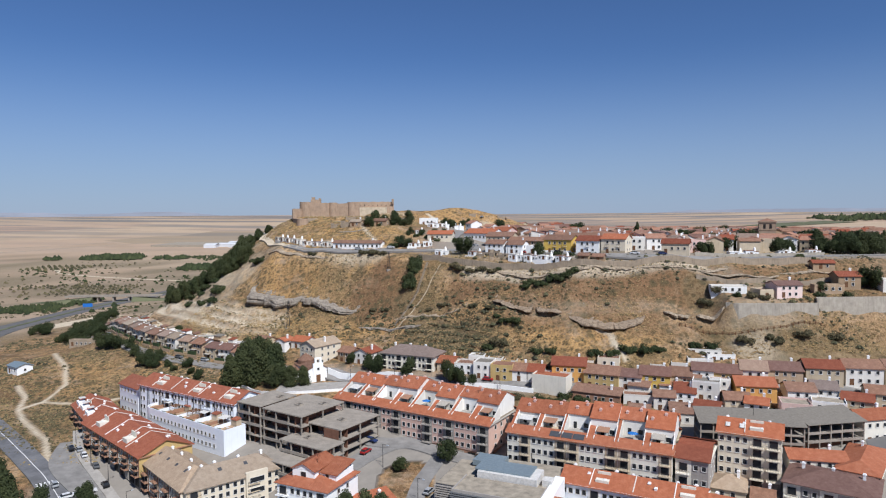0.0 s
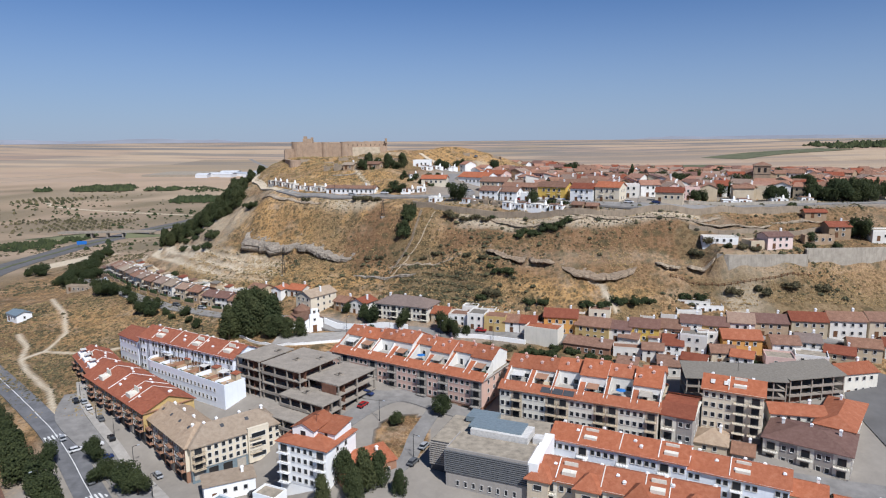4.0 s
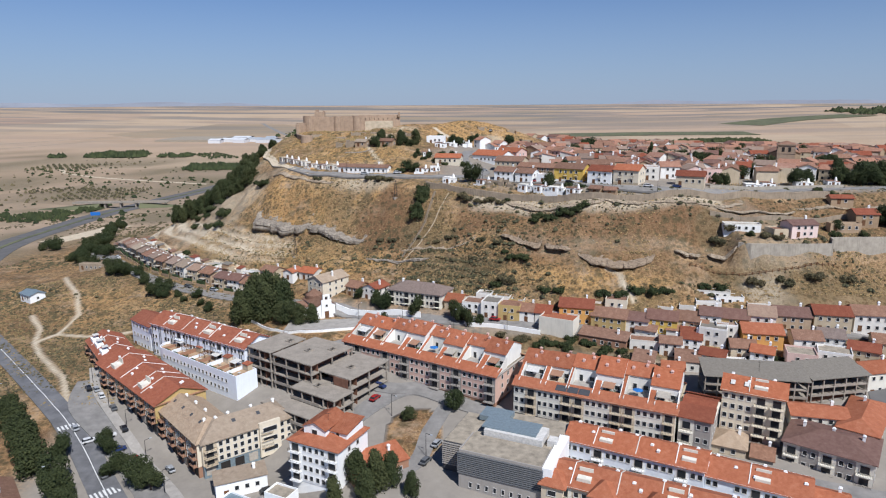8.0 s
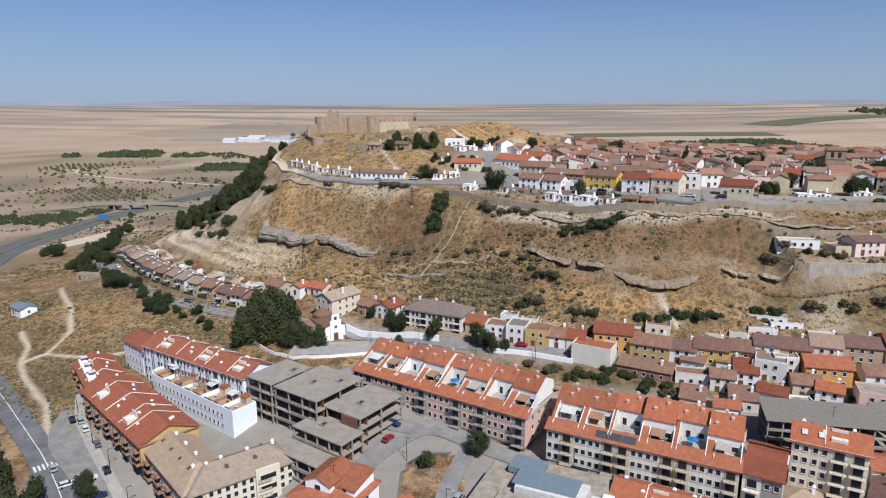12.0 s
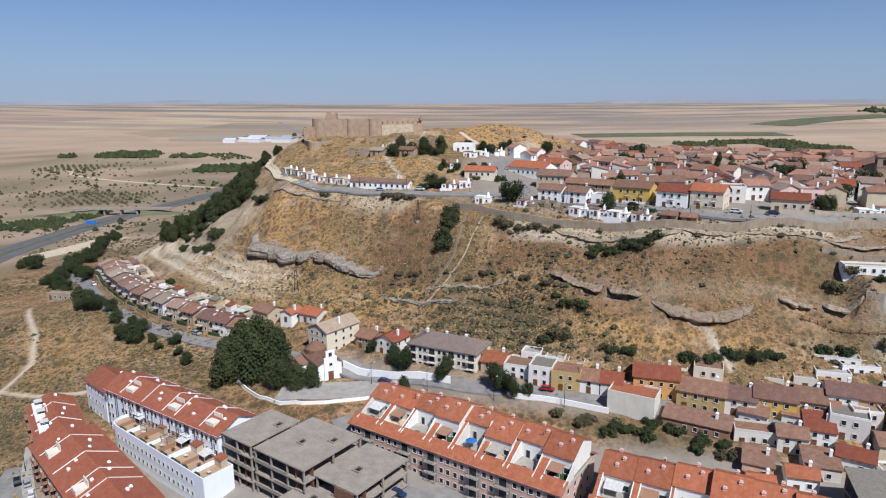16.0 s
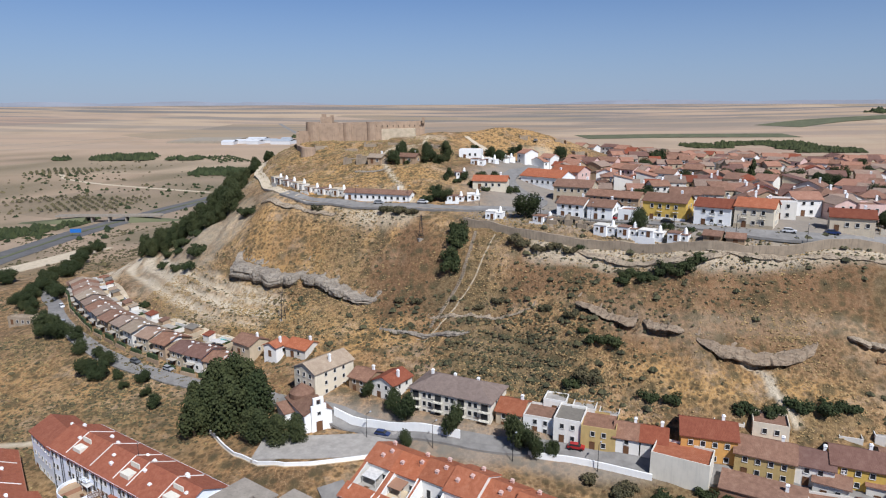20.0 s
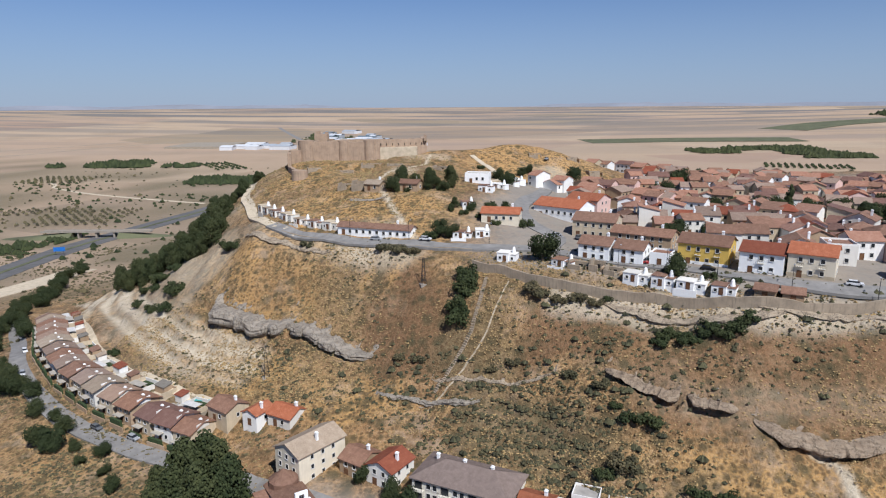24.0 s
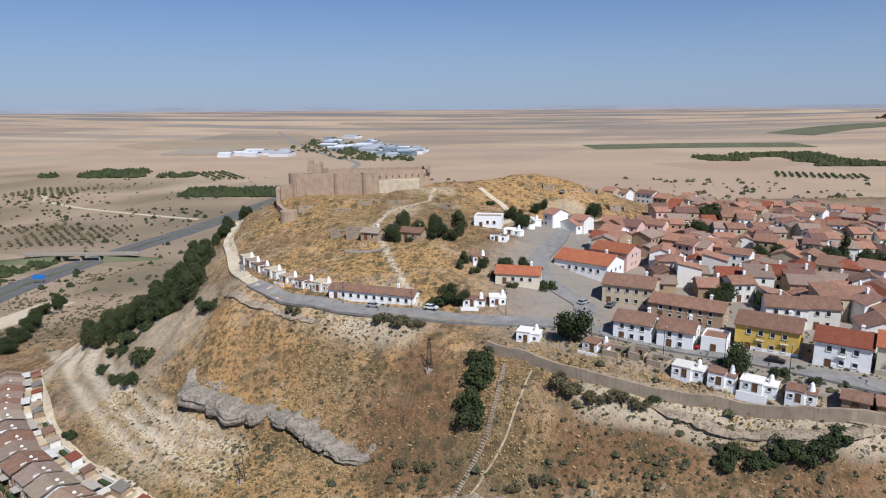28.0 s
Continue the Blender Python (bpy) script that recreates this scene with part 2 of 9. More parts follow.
def height(x, y):
    """The land with its small relief: hummocks and shallow terraces, none where it is paved."""
    x, y = np.asarray(x, float), np.asarray(y, float)
    z = smooth_height(x, y)
    e = 1.0
    slope = np.hypot(smooth_height(x + e, y) - z, smooth_height(x, y + e) - z)
    rough = (1 - zones(x, y, z)[2]) * (1 - blend(500, 900, np.hypot(x, y - 100)))
    z = z + rough * (fbm(x, y, 22, 3, 5) * 1.9 + fbm(x, y, 6, 3, 6) * 1.3) * np.clip(slope * 2.2, 0.2, 1.2)
    z = z - rough * 0.5 * np.abs(((z + fbm(x, y, 30, 2, 8) * 3) / 1.6) % 1 - 0.5) * np.clip(slope * 2, 0, 1)
    # old cultivation terraces: treads and risers on the pale flank and on the green slope
    for period, mask in ((3.4, near_line(x, y, [(-190, 425), (-160, 385), (-135, 357), (-112, 338), (-86, 322)], 13, 9)), (2.3, patch(x, y, 2, 276, 30, 15, -25) * 0.9), (2.6, patch(x, y, -30, 300, 26, 8, -25) * 0.6)):
        q = (z + fbm(x, y, 34, 2, 18) * 2.2) / period
        u = q - np.floor(q)
        z = z + mask * rough * period * (blend(0.55, 1.0, u) - u) * 0.62
    for line, half, deep in HOLLOWS:
        z = z - deep * near_line(x, y, line, half, 1.4)
    return z


QX, QY = np.arange(-300, 300, 1.0), np.arange(60, 600, 1.0)
QUICK = height(*np.meshgrid(QX, QY))


def hz(x, y):
    """Height at one place, from a one-metre lattice near the town."""
    if -299 < x < 298 and 61 < y < 598:
        i, j = int(y - 60), int(x + 300)
        v, u = y - 60 - i, x + 300 - j
        q = QUICK
        return float((q[i, j] * (1 - u) + q[i, j + 1] * u) * (1 - v) + (q[i + 1, j] * (1 - u) + q[i + 1, j + 1] * u) * v)
    return float(height(np.array([float(x)]), np.array([float(y)]))[0])

# ---- materials ----
def mat(name, rough=0.85):
    m = bpy.data.materials.new(name)
    m.use_nodes = True
    b = m.node_tree.nodes["Principled BSDF"]
    b.inputs["Roughness"].default_value = rough
    b.inputs["Specular IOR Level"].default_value = 0.25
    return m, m.node_tree.nodes, m.node_tree.links, b


def noise_tex(n, l, scale, detail=4.0, rough=0.6, vec=None):
    t = n.new("ShaderNodeTexNoise")
    t.inputs["Scale"].default_value = scale
    t.inputs["Detail"].default_value = detail
    t.inputs["Roughness"].default_value = rough
    if vec is not None:
        l.new(vec, t.inputs["Vector"])
    return t


def ramp(n, l, fac, stops):
    r = n.new("ShaderNodeValToRGB")
    e = r.color_ramp.elements
    while len(e) < len(stops):
        e.new(0.5)
    for k, (p, c) in enumerate(stops):
        e[k].position, e[k].color = p, (*c, 1) if len(c) == 3 else c
    l.new(fac, r.inputs["Fac"])
    return r.outputs["Color"]


def mix(n, l, fac, a, b, mode="MIX"):
    m = n.new("ShaderNodeMix")
    m.data_type, m.blend_type = "RGBA", mode
    for sock, v in ((m.inputs["Factor"], fac), (m.inputs["A"], a), (m.inputs["B"], b)):
        if isinstance(v, bpy.types.NodeSocket):
            l.new(v, sock)
        elif isinstance(v, (int, float)):
            sock.default_value = v
        else:
            sock.default_value = (*v, 1)
    return m.outputs["Result"]


def maths(n, l, op, a, b=0.0):
    m = n.new("ShaderNodeMath")
    m.operation = op
    for k, v in enumerate((a, b)):
        if isinstance(v, bpy.types.NodeSocket):
            l.new(v, m.inputs[k])
        else:
            m.inputs[k].default_value = v
    return m.outputs["Value"]


def bump(n, l, b, h, strength=0.4, dist=0.1):
    k = n.new("ShaderNodeBump")
    k.inputs["Strength"].default_value, k.inputs["Distance"].default_value = strength, dist
    l.new(h, k.inputs["Height"])
    l.new(k.outputs["Normal"], b.inputs["Normal"])


def coords(n, kind="Object"):
    return n.new("ShaderNodeTexCoord").outputs[kind]


def position(n):
    return n.new("ShaderNodeNewGeometry").outputs["Position"]


def plaster(name, colour, stain=0.25, vary=0.0):
    """Rendered wall: faint mottling, rain streaks, grime at two scales; vary: tone by house."""
    m, n, l, b = mat(name, 0.9)
    p = position(n)
    big = noise_tex(n, l, 0.35, 5, 0.65, p)
    s = n.new("ShaderNodeMapping")
    s.inputs["Scale"].default_value = (1.8, 1.8, 0.16)
    l.new(p, s.inputs["Vector"])
    streak = noise_tex(n, l, 1.0, 4, 0.7, s.outputs["Vector"])
    dark = tuple(c * 0.62 for c in colour)
    c = mix(n, l, ramp(n, l, big.outputs["Fac"], [(0.38, (0, 0, 0)), (0.75, (stain * 1.3,) * 3)]), colour, dark)
    c = mix(n, l, ramp(n, l, streak.outputs["Fac"], [(0.5, (0, 0, 0)), (0.8, (stain * 1.5,) * 3)]), c, tuple(v * 0.55 for v in colour))
    if vary:
        info = n.new("ShaderNodeObjectInfo")
        tone = ramp(n, l, info.outputs["Random"], [(0, (1, 1, 1)), (0.5, (0.93, 0.9, 0.85)), (1, (1 - vary, 1 - vary * 1.1, 1 - vary * 1.3))])
        c = mix(n, l, 1.0, c, tone, "MULTIPLY")
    l.new(c, b.inputs["Base Color"])
    bump(n, l, b, noise_tex(n, l, 9, 3, 0.6, p).outputs["Fac"], 0.25, 0.03)
    return m


def tiles(name, colours, pitch=0.42):
    """Clay tiles: ridges down the slope in the roof's own axes, courses across, tone by patch and by house."""
    m, n, l, b = mat(name, 0.85)
    o = coords(n)
    w = n.new("ShaderNodeTexWave")
    w.wave_type, w.bands_direction, w.wave_profile = "BANDS", "X", "SIN"
    w.inputs["Scale"].default_value = 1.0 / pitch
    w.inputs["Distortion"].default_value = 0.6
    l.new(o, w.inputs["Vector"])
    patch = noise_tex(n, l, 0.8, 5, 0.7, o)
    grain = noise_tex(n, l, 5.0, 3, 0.7, o)
    base = ramp(n, l, patch.outputs["Fac"], [(0.3, colours[0]), (0.52, colours[1]), (0.72, colours[2])])
    base = mix(n, l, maths(n, l, "MULTIPLY", grain.outputs["Fac"], 0.5), base, tuple(c * 0.55 for c in colours[0]))
    base = mix(n, l, maths(n, l, "MULTIPLY", w.outputs["Fac"], 0.28), base, tuple(c * 0.4 for c in colours[0]))
    info = n.new("ShaderNodeObjectInfo")
    base = mix(n, l, 1.0, base, ramp(n, l, info.outputs["Random"], [(0, (0.78, 0.76, 0.74)), (0.5, (1, 1, 1)), (1, (1.08, 1.0, 0.92))]), "MULTIPLY")
    l.new(base, b.inputs["Base Color"])
    bump(n, l, b, w.outputs["Fac"], 0.5, 0.08)
    return m


def plain(name, colour, rough=0.7, metal=0.0, scale=1.5, var=0.25):
    m, n, l, b = mat(name, rough)
    t = noise_tex(n, l, scale, 5, 0.65, position(n))
    l.new(ramp(n, l, t.outputs["Fac"], [(0.3, tuple(c * (1 - var) for c in colour)), (0.7, tuple(min(1, c * (1 + var * 0.4)) for c in colour))]), b.inputs["Base Color"])
    b.inputs["Metallic"].default_value = metal
    return m


WHITE = plaster("white_plaster", (0.86, 0.86, 0.84), 0.12)
COOL_WHITE = plaster("cool_white_plaster", (0.79, 0.83, 0.89), 0.14)
WHITE_H = plaster("whitewash", (0.83, 0.82, 0.79), 0.2, 0.25)
CREAM = plaster("cream_plaster", (0.70, 0.62, 0.48), 0.25)
PINK = plaster("pink_plaster", (0.62, 0.42, 0.34), 0.2)
LIGHT = plaster("ivory_plaster", (0.72, 0.68, 0.58), 0.25)
OCHRE = plaster("ochre_plaster", (0.62, 0.42, 0.10), 0.25)
YELLOW = plaster("yellow_brown_plaster", (0.50, 0.36, 0.15), 0.3)
ORANGE = plaster("orange_plaster", (0.62, 0.33, 0.10), 0.25)
BROWN = plaster("brown_brick_plaster", (0.34, 0.19, 0.12), 0.3)
EARTH = plaster("earth_plaster", (0.46, 0.34, 0.23), 0.4, 0.3)
SAND = plaster("sand_plaster", (0.60, 0.51, 0.38), 0.35, 0.25)
GREYW = plaster("grey_plaster", (0.36, 0.33, 0.295), 0.3)
ROSE = plaster("rose_plaster", (0.68, 0.48, 0.42), 0.25)
CONCRETE = plaster("bare_concrete", (0.33, 0.29, 0.24), 0.6)
STONE = plaster("castle_stone", (0.39, 0.285, 0.20), 0.6)
PALE_WALL = plaster("pale_concrete_wall", (0.43, 0.385, 0.315), 0.7)
PALE_ROSE = plaster("pale_rose_plaster", (0.76, 0.60, 0.54), 0.2)
RUBBLE = plaster("rubble_wall_stone", (0.36, 0.29, 0.21), 0.75)
T_RED = tiles("orange_red_tiles", [(0.36, 0.118, 0.058), (0.48, 0.172, 0.088), (0.56, 0.245, 0.14)])
T_BRICK = tiles("brick_red_tiles", [(0.29, 0.095, 0.056), (0.39, 0.138, 0.08), (0.46, 0.195, 0.12)])
T_DARK = tiles("dark_red_tiles", [(0.24, 0.07, 0.04), (0.31, 0.10, 0.055), (0.37, 0.14, 0.08)])
T_OLD = tiles("weathered_brown_tiles", [(0.22, 0.125, 0.085), (0.33, 0.19, 0.13), (0.42, 0.27, 0.19)])
T_PINK = tiles("pale_pinkish_tiles", [(0.36, 0.28, 0.205), (0.48, 0.385, 0.285), (0.56, 0.47, 0.365)])
T_ROSE = tiles("rose_brown_tiles", [(0.33, 0.17, 0.115), (0.43, 0.245, 0.175), (0.51, 0.32, 0.24)])
T_DULL = tiles("dull_pinkish_brown_tiles", [(0.30, 0.215, 0.165), (0.39, 0.285, 0.22), (0.46, 0.355, 0.28)])
T_MAROON = tiles("maroon_brown_tiles", [(0.17, 0.095, 0.075), (0.23, 0.135, 0.11), (0.29, 0.185, 0.15)])
T_GREY = tiles("grey_brown_tiles", [(0.20, 0.16, 0.14), (0.27, 0.215, 0.19), (0.33, 0.27, 0.24)])
SLATE = plain("grey_fibre_cement", (0.20, 0.18, 0.15), 0.9)
GRAVEL = plain("flat_roof_gravel", (0.345, 0.298, 0.23), 0.95, 0, 0.5, 0.4)
METAL_B = plain("blue_grey_sheet_metal", (0.24, 0.30, 0.33), 0.45, 0.3)
DARK_CLAD = plain("dark_grey_cladding", (0.07, 0.072, 0.078), 0.5)
RAIL = plain("dark_iron", (0.04, 0.04, 0.045), 0.5, 0.5)
WOOD = plain("brown_wood", (0.16, 0.08, 0.04), 0.7)
SHUTTER = plain("beige_shutter", (0.42, 0.38, 0.32), 0.7)
FRAME_W = plain("white_frame", (0.62, 0.6, 0.56), 0.6)
ASPHALT = plain("asphalt", (0.155, 0.155, 0.16), 0.9, 0, 0.25, 0.35)
ASPHALT_P = plain("worn_pale_asphalt", (0.24, 0.228, 0.212), 0.9, 0, 0.3, 0.3)
PAVING = plain("paving", (0.36, 0.335, 0.30), 0.9, 0, 0.5, 0.25)
PAINT_W = plain("white_road_paint", (0.7, 0.7, 0.68), 0.8)
PALE_SOIL = plain("pale_trodden_soil", (0.56, 0.47, 0.34), 0.95, 0, 0.4, 0.25)
TRODDEN = plain("patchy_trodden_soil", (0.46, 0.38, 0.27), 0.95, 0, 0.9, 0.55)
BROAD_FIELD = plain("vine_rows", (0.13, 0.135, 0.075), 0.95, 0, 0.03, 0.4)
# blue-grey of the backdrop hills carries the distance haze
HAZE = plain("far_hills_painted_haze", (0.25, 0.265, 0.30), 0.95, 0, 0.002, 0.2)
HEDGE = plain("clipped_hedge", (0.05, 0.075, 0.03), 0.9, 0, 2.5, 0.6)
BRICKWORK = plain("bare_brickwork", (0.20, 0.10, 0.065), 0.95, 0, 0.8, 0.3)
BLUE_CLOTH = plain("blue_cloth", (0.03, 0.16, 0.45), 0.9)
POOL = plain("pool_water", (0.05, 0.33, 0.34), 0.1, 0, 0.5, 0.1)
ASPHALT_M = plain("motorway_asphalt", (0.135, 0.13, 0.125), 0.9, 0, 0.1, 0.25)
LOUVRE = plain("grey_louvre", (0.17, 0.175, 0.18), 0.6)
BARK = plain("bark", (0.10, 0.07, 0.05), 0.95)
glass_m, gn, gl, gb = mat("window_glass", 0.12)
gb.inputs["Base Color"].default_value = (0.025, 0.028, 0.032, 1)
gb.inputs["Specular IOR Level"].default_value = 0.3
GLASS = glass_m
DARK = plain("unlit_opening", (0.03, 0.027, 0.025), 0.95)


def leaf(name, a, c):
    m, n, l, b = mat(name, 0.8)
    g = n.new("ShaderNodeNewGeometry")
    info = n.new("ShaderNodeObjectInfo")
    col = ramp(n, l, g.outputs["Random Per Island"], [(0, a), (1, c)])
    col = mix(n, l, 1.0, col, ramp(n, l, info.outputs["Random"], [(0, (0.75, 0.8, 0.75)), (1, (1.15, 1.05, 1.0))]), "MULTIPLY")
    l.new(col, b.inputs["Base Color"])
    return m


PINE = leaf("pine_needles", (0.026, 0.036, 0.013), (0.062, 0.074, 0.028))
BROAD = leaf("broad_leaves", (0.020, 0.030, 0.011), (0.052, 0.066, 0.024))
SCRUB = leaf("grey_green_scrub", (0.035, 0.035, 0.02), (0.13, 0.115, 0.06))
DRYB = leaf("dry_tussocks", (0.175, 0.122, 0.06), (0.44, 0.315, 0.15))


def ground_material():
    m, n, l, b = mat("dry_land", 0.95)
    p = position(n)
    z = n.new("ShaderNodeVertexColor")
    z.layer_name = "zone"
    sep = n.new("ShaderNodeSeparateColor")
    l.new(z.outputs["Color"], sep.inputs["Color"])
    z2 = n.new("ShaderNodeVertexColor")
    z2.layer_name = "tone"
    sep2 = n.new("ShaderNodeSeparateColor")
    l.new(z2.outputs["Color"], sep2.inputs["Color"])
    # hillside: straw, ochre, brown grass and grey scrub
    a = noise_tex(n, l, 0.030, 6, 0.65, p)
    c = noise_tex(n, l, 0.22, 6, 0.72, p)
    d = noise_tex(n, l, 1.3, 4, 0.75, p)
    hill = ramp(n, l, a.outputs["Fac"], [(0.36, (0.14, 0.085, 0.045)), (0.45, (0.27, 0.17, 0.08)), (0.54, (0.40, 0.27, 0.12)), (0.66, (0.30, 0.24, 0.15))])
    hill = mix(n, l, ramp(n, l, c.outputs["Fac"], [(0.42, (0, 0, 0)), (0.62, (0.8, 0.8, 0.8))]), hill, (0.17, 0.115, 0.06))
    hill = mix(n, l, z.outputs["Alpha"], hill, mix(n, l, c.outputs["Fac"], (0.17, 0.13, 0.07), (0.30, 0.20, 0.11)))
    hill = mix(n, l, maths(n, l, "MULTIPLY", sep2.outputs["Blue"], 0.85), hill, mix(n, l, c.outputs["Fac"], (0.31, 0.195, 0.07), (0.55, 0.375, 0.15)))
    hill = mix(n, l, maths(n, l, "MULTIPLY", sep2.outputs["Green"], 0.9), hill, mix(n, l, c.outputs["Fac"], (0.085, 0.053, 0.03), (0.25, 0.15, 0.08)))
    hill = mix(n, l, maths(n, l, "MULTIPLY", sep2.outputs["Red"], 0.9), hill, mix(n, l, c.outputs["Fac"], (0.075, 0.068, 0.036), (0.23, 0.19, 0.105)))
    hill = mix(n, l, ramp(n, l, d.outputs["Fac"], [(0.50, (0, 0, 0)), (0.66, (0.85, 0.85, 0.85))]), hill, (0.10, 0.08, 0.045))
    mott = noise_tex(n, l, 0.11, 5, 0.75, p)
    hill = mix(n, l, ramp(n, l, mott.outputs["Fac"], [(0.51, (0, 0, 0)), (0.63, (0.55, 0.55, 0.55))]), hill, (0.13, 0.095, 0.05))
    tuft = noise_tex(n, l, 2.6, 3, 0.7, p)
    calm = maths(n, l, "SUBTRACT", 1.0, maths(n, l, "MULTIPLY", maths(n, l, "MAXIMUM", sep2.outputs["Red"], sep2.outputs["Green"]), 0.7))
    hill = mix(n, l, maths(n, l, "MULTIPLY", ramp(n, l, mott.outputs["Fac"], [(0.36, (0.5, 0.5, 0.5)), (0.44, (0, 0, 0))]), calm), hill, (0.36, 0.28, 0.17))
    hill = mix(n, l, maths(n, l, "MULTIPLY", ramp(n, l, tuft.outputs["Fac"], [(0.52, (0, 0, 0)), (0.66, (0.65, 0.65, 0.65))]), calm), hill, (0.48, 0.37, 0.21))
    # single tufts and low shrubs stand apart, thick in places, with pale trodden soil between them
    wob = mix(n, l, 0.35, p, noise_tex(n, l, 0.8, 2, 0.5, p).outputs["Color"], "ADD")
    cover = noise_tex(n, l, 0.055, 5, 0.7, p)
    for scale_, low, high, far_in, tint, amount in ((0.85, 0.38, 0.56, 0.60, (0.105, 0.072, 0.036), 0.85), (0.40, 0.48, 0.60, 0.55, (0.08, 0.066, 0.034), 0.9), (0.19, 0.56, 0.66, 0.50, (0.075, 0.068, 0.036), 0.8)):
        vt = n.new("ShaderNodeTexVoronoi")
        vt.inputs["Scale"].default_value = scale_
        l.new(wob, vt.inputs["Vector"])
        cell = n.new("ShaderNodeSeparateColor")
        l.new(vt.outputs["Color"], cell.inputs["Color"])
        spot = ramp(n, l, vt.outputs["Distance"], [(far_in * 0.45, (1, 1, 1)), (far_in, (0, 0, 0))])
        pick = maths(n, l, "ADD", maths(n, l, "MULTIPLY", cell.outputs["Red"], 0.45), maths(n, l, "MULTIPLY", cover.outputs["Fac"], 0.75))
        pick = ramp(n, l, pick, [(low, (0, 0, 0)), (high, (amount, amount, amount))])
        hill = mix(n, l, maths(n, l, "MULTIPLY", spot, pick), hill, tint)
    bare = noise_tex(n, l, 0.075, 6, 0.75, p)
    hill = mix(n, l, maths(n, l, "MULTIPLY", ramp(n, l, bare.outputs["Fac"], [(0.54, (0, 0, 0)), (0.66, (0.6, 0.6, 0.6))]), calm), hill, mix(n, l, d.outputs["Fac"], (0.30, 0.235, 0.16), (0.50, 0.41, 0.29)))
    hill = mix(n, l, 1.0, hill, (1.20, 1.07, 1.0), "MULTIPLY")
    # bare pale marl
    soil = ramp(n, l, c.outputs["Fac"], [(0.3, (0.46, 0.38, 0.27)), (0.5, (0.58, 0.49, 0.355)), (0.7, (0.64, 0.56, 0.43))])
    soil = mix(n, l, ramp(n, l, d.outputs["Fac"], [(0.58, (0, 0, 0)), (0.7, (0.6, 0.6, 0.6))]), soil, (0.30, 0.24, 0.155))
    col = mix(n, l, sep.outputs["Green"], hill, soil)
    # fields of the plain
    s = n.new("ShaderNodeMapping")
    s.inputs["Scale"].default_value = (0.0016, 0.0026, 0.004)
    s.inputs["Rotation"].default_value = (0, 0, 0.3)
    l.new(p, s.inputs["Vector"])
    v = n.new("ShaderNodeTexVoronoi")
    v.inputs["Scale"].default_value = 1.0
    l.new(s.outputs["Vector"], v.inputs["Vector"])
    sv = n.new("ShaderNodeSeparateColor")
    l.new(v.outputs["Color"], sv.inputs["Color"])
    field = ramp(n, l, sv.outputs["Red"], [(0.0, (0.42, 0.315, 0.215)), (0.25, (0.49, 0.375, 0.255)), (0.5, (0.455, 0.335, 0.24)), (0.72, (0.51, 0.40, 0.275)), (0.86, (0.43, 0.305, 0.22)), (0.95, (0.31, 0.255, 0.175)), (1.0, (0.38, 0.30, 0.20))])
    wide = noise_tex(n, l, 0.004, 5, 0.6, p)
    field = mix(n, l, ramp(n, l, wide.outputs["Fac"], [(0.5, (0, 0, 0)), (0.68, (0.5, 0.5, 0.5))]), field, (0.34, 0.26, 0.17))
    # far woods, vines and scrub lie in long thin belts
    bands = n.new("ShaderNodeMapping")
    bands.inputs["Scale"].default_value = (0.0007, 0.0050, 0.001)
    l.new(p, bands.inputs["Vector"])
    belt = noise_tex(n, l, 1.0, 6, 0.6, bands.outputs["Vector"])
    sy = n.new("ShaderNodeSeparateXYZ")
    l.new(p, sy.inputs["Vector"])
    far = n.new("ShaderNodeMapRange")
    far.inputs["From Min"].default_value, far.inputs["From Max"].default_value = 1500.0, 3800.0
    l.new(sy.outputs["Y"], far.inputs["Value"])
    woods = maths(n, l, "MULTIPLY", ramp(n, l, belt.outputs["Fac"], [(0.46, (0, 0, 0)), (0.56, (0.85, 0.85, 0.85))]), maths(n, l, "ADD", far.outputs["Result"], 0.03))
    # distance haze put into the colour: belts turn blue-grey and stronger far off
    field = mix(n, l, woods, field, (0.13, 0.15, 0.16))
    field = mix(n, l, maths(n, l, "MULTIPLY", c.outputs["Fac"], 0.35), field, (0.30, 0.24, 0.15))
    field = mix(n, l, maths(n, l, "MULTIPLY", z2.outputs["Alpha"], 0.92), field, mix(n, l, c.outputs["Fac"], (0.13, 0.11, 0.065), (0.29, 0.24, 0.15)))
    field = mix(n, l, 1.0, field, (0.93, 0.90, 0.90), "MULTIPLY")
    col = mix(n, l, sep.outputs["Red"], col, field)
    paved = mix(n, l, c.outputs["Fac"], (0.18, 0.16, 0.138), (0.33, 0.30, 0.255))
    col = mix(n, l, sep.outputs["Blue"], col, paved)
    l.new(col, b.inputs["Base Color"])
    h = maths(n, l, "MULTIPLY", maths(n, l, "ADD", c.outputs["Fac"], maths(n, l, "MULTIPLY", d.outputs["Fac"], 0.5)), maths(n, l, "SUBTRACT", 1.0, sep.outputs["Blue"]))
    bump(n, l, b, h, 0.9, 1.2)
    return m


GROUND = ground_material()


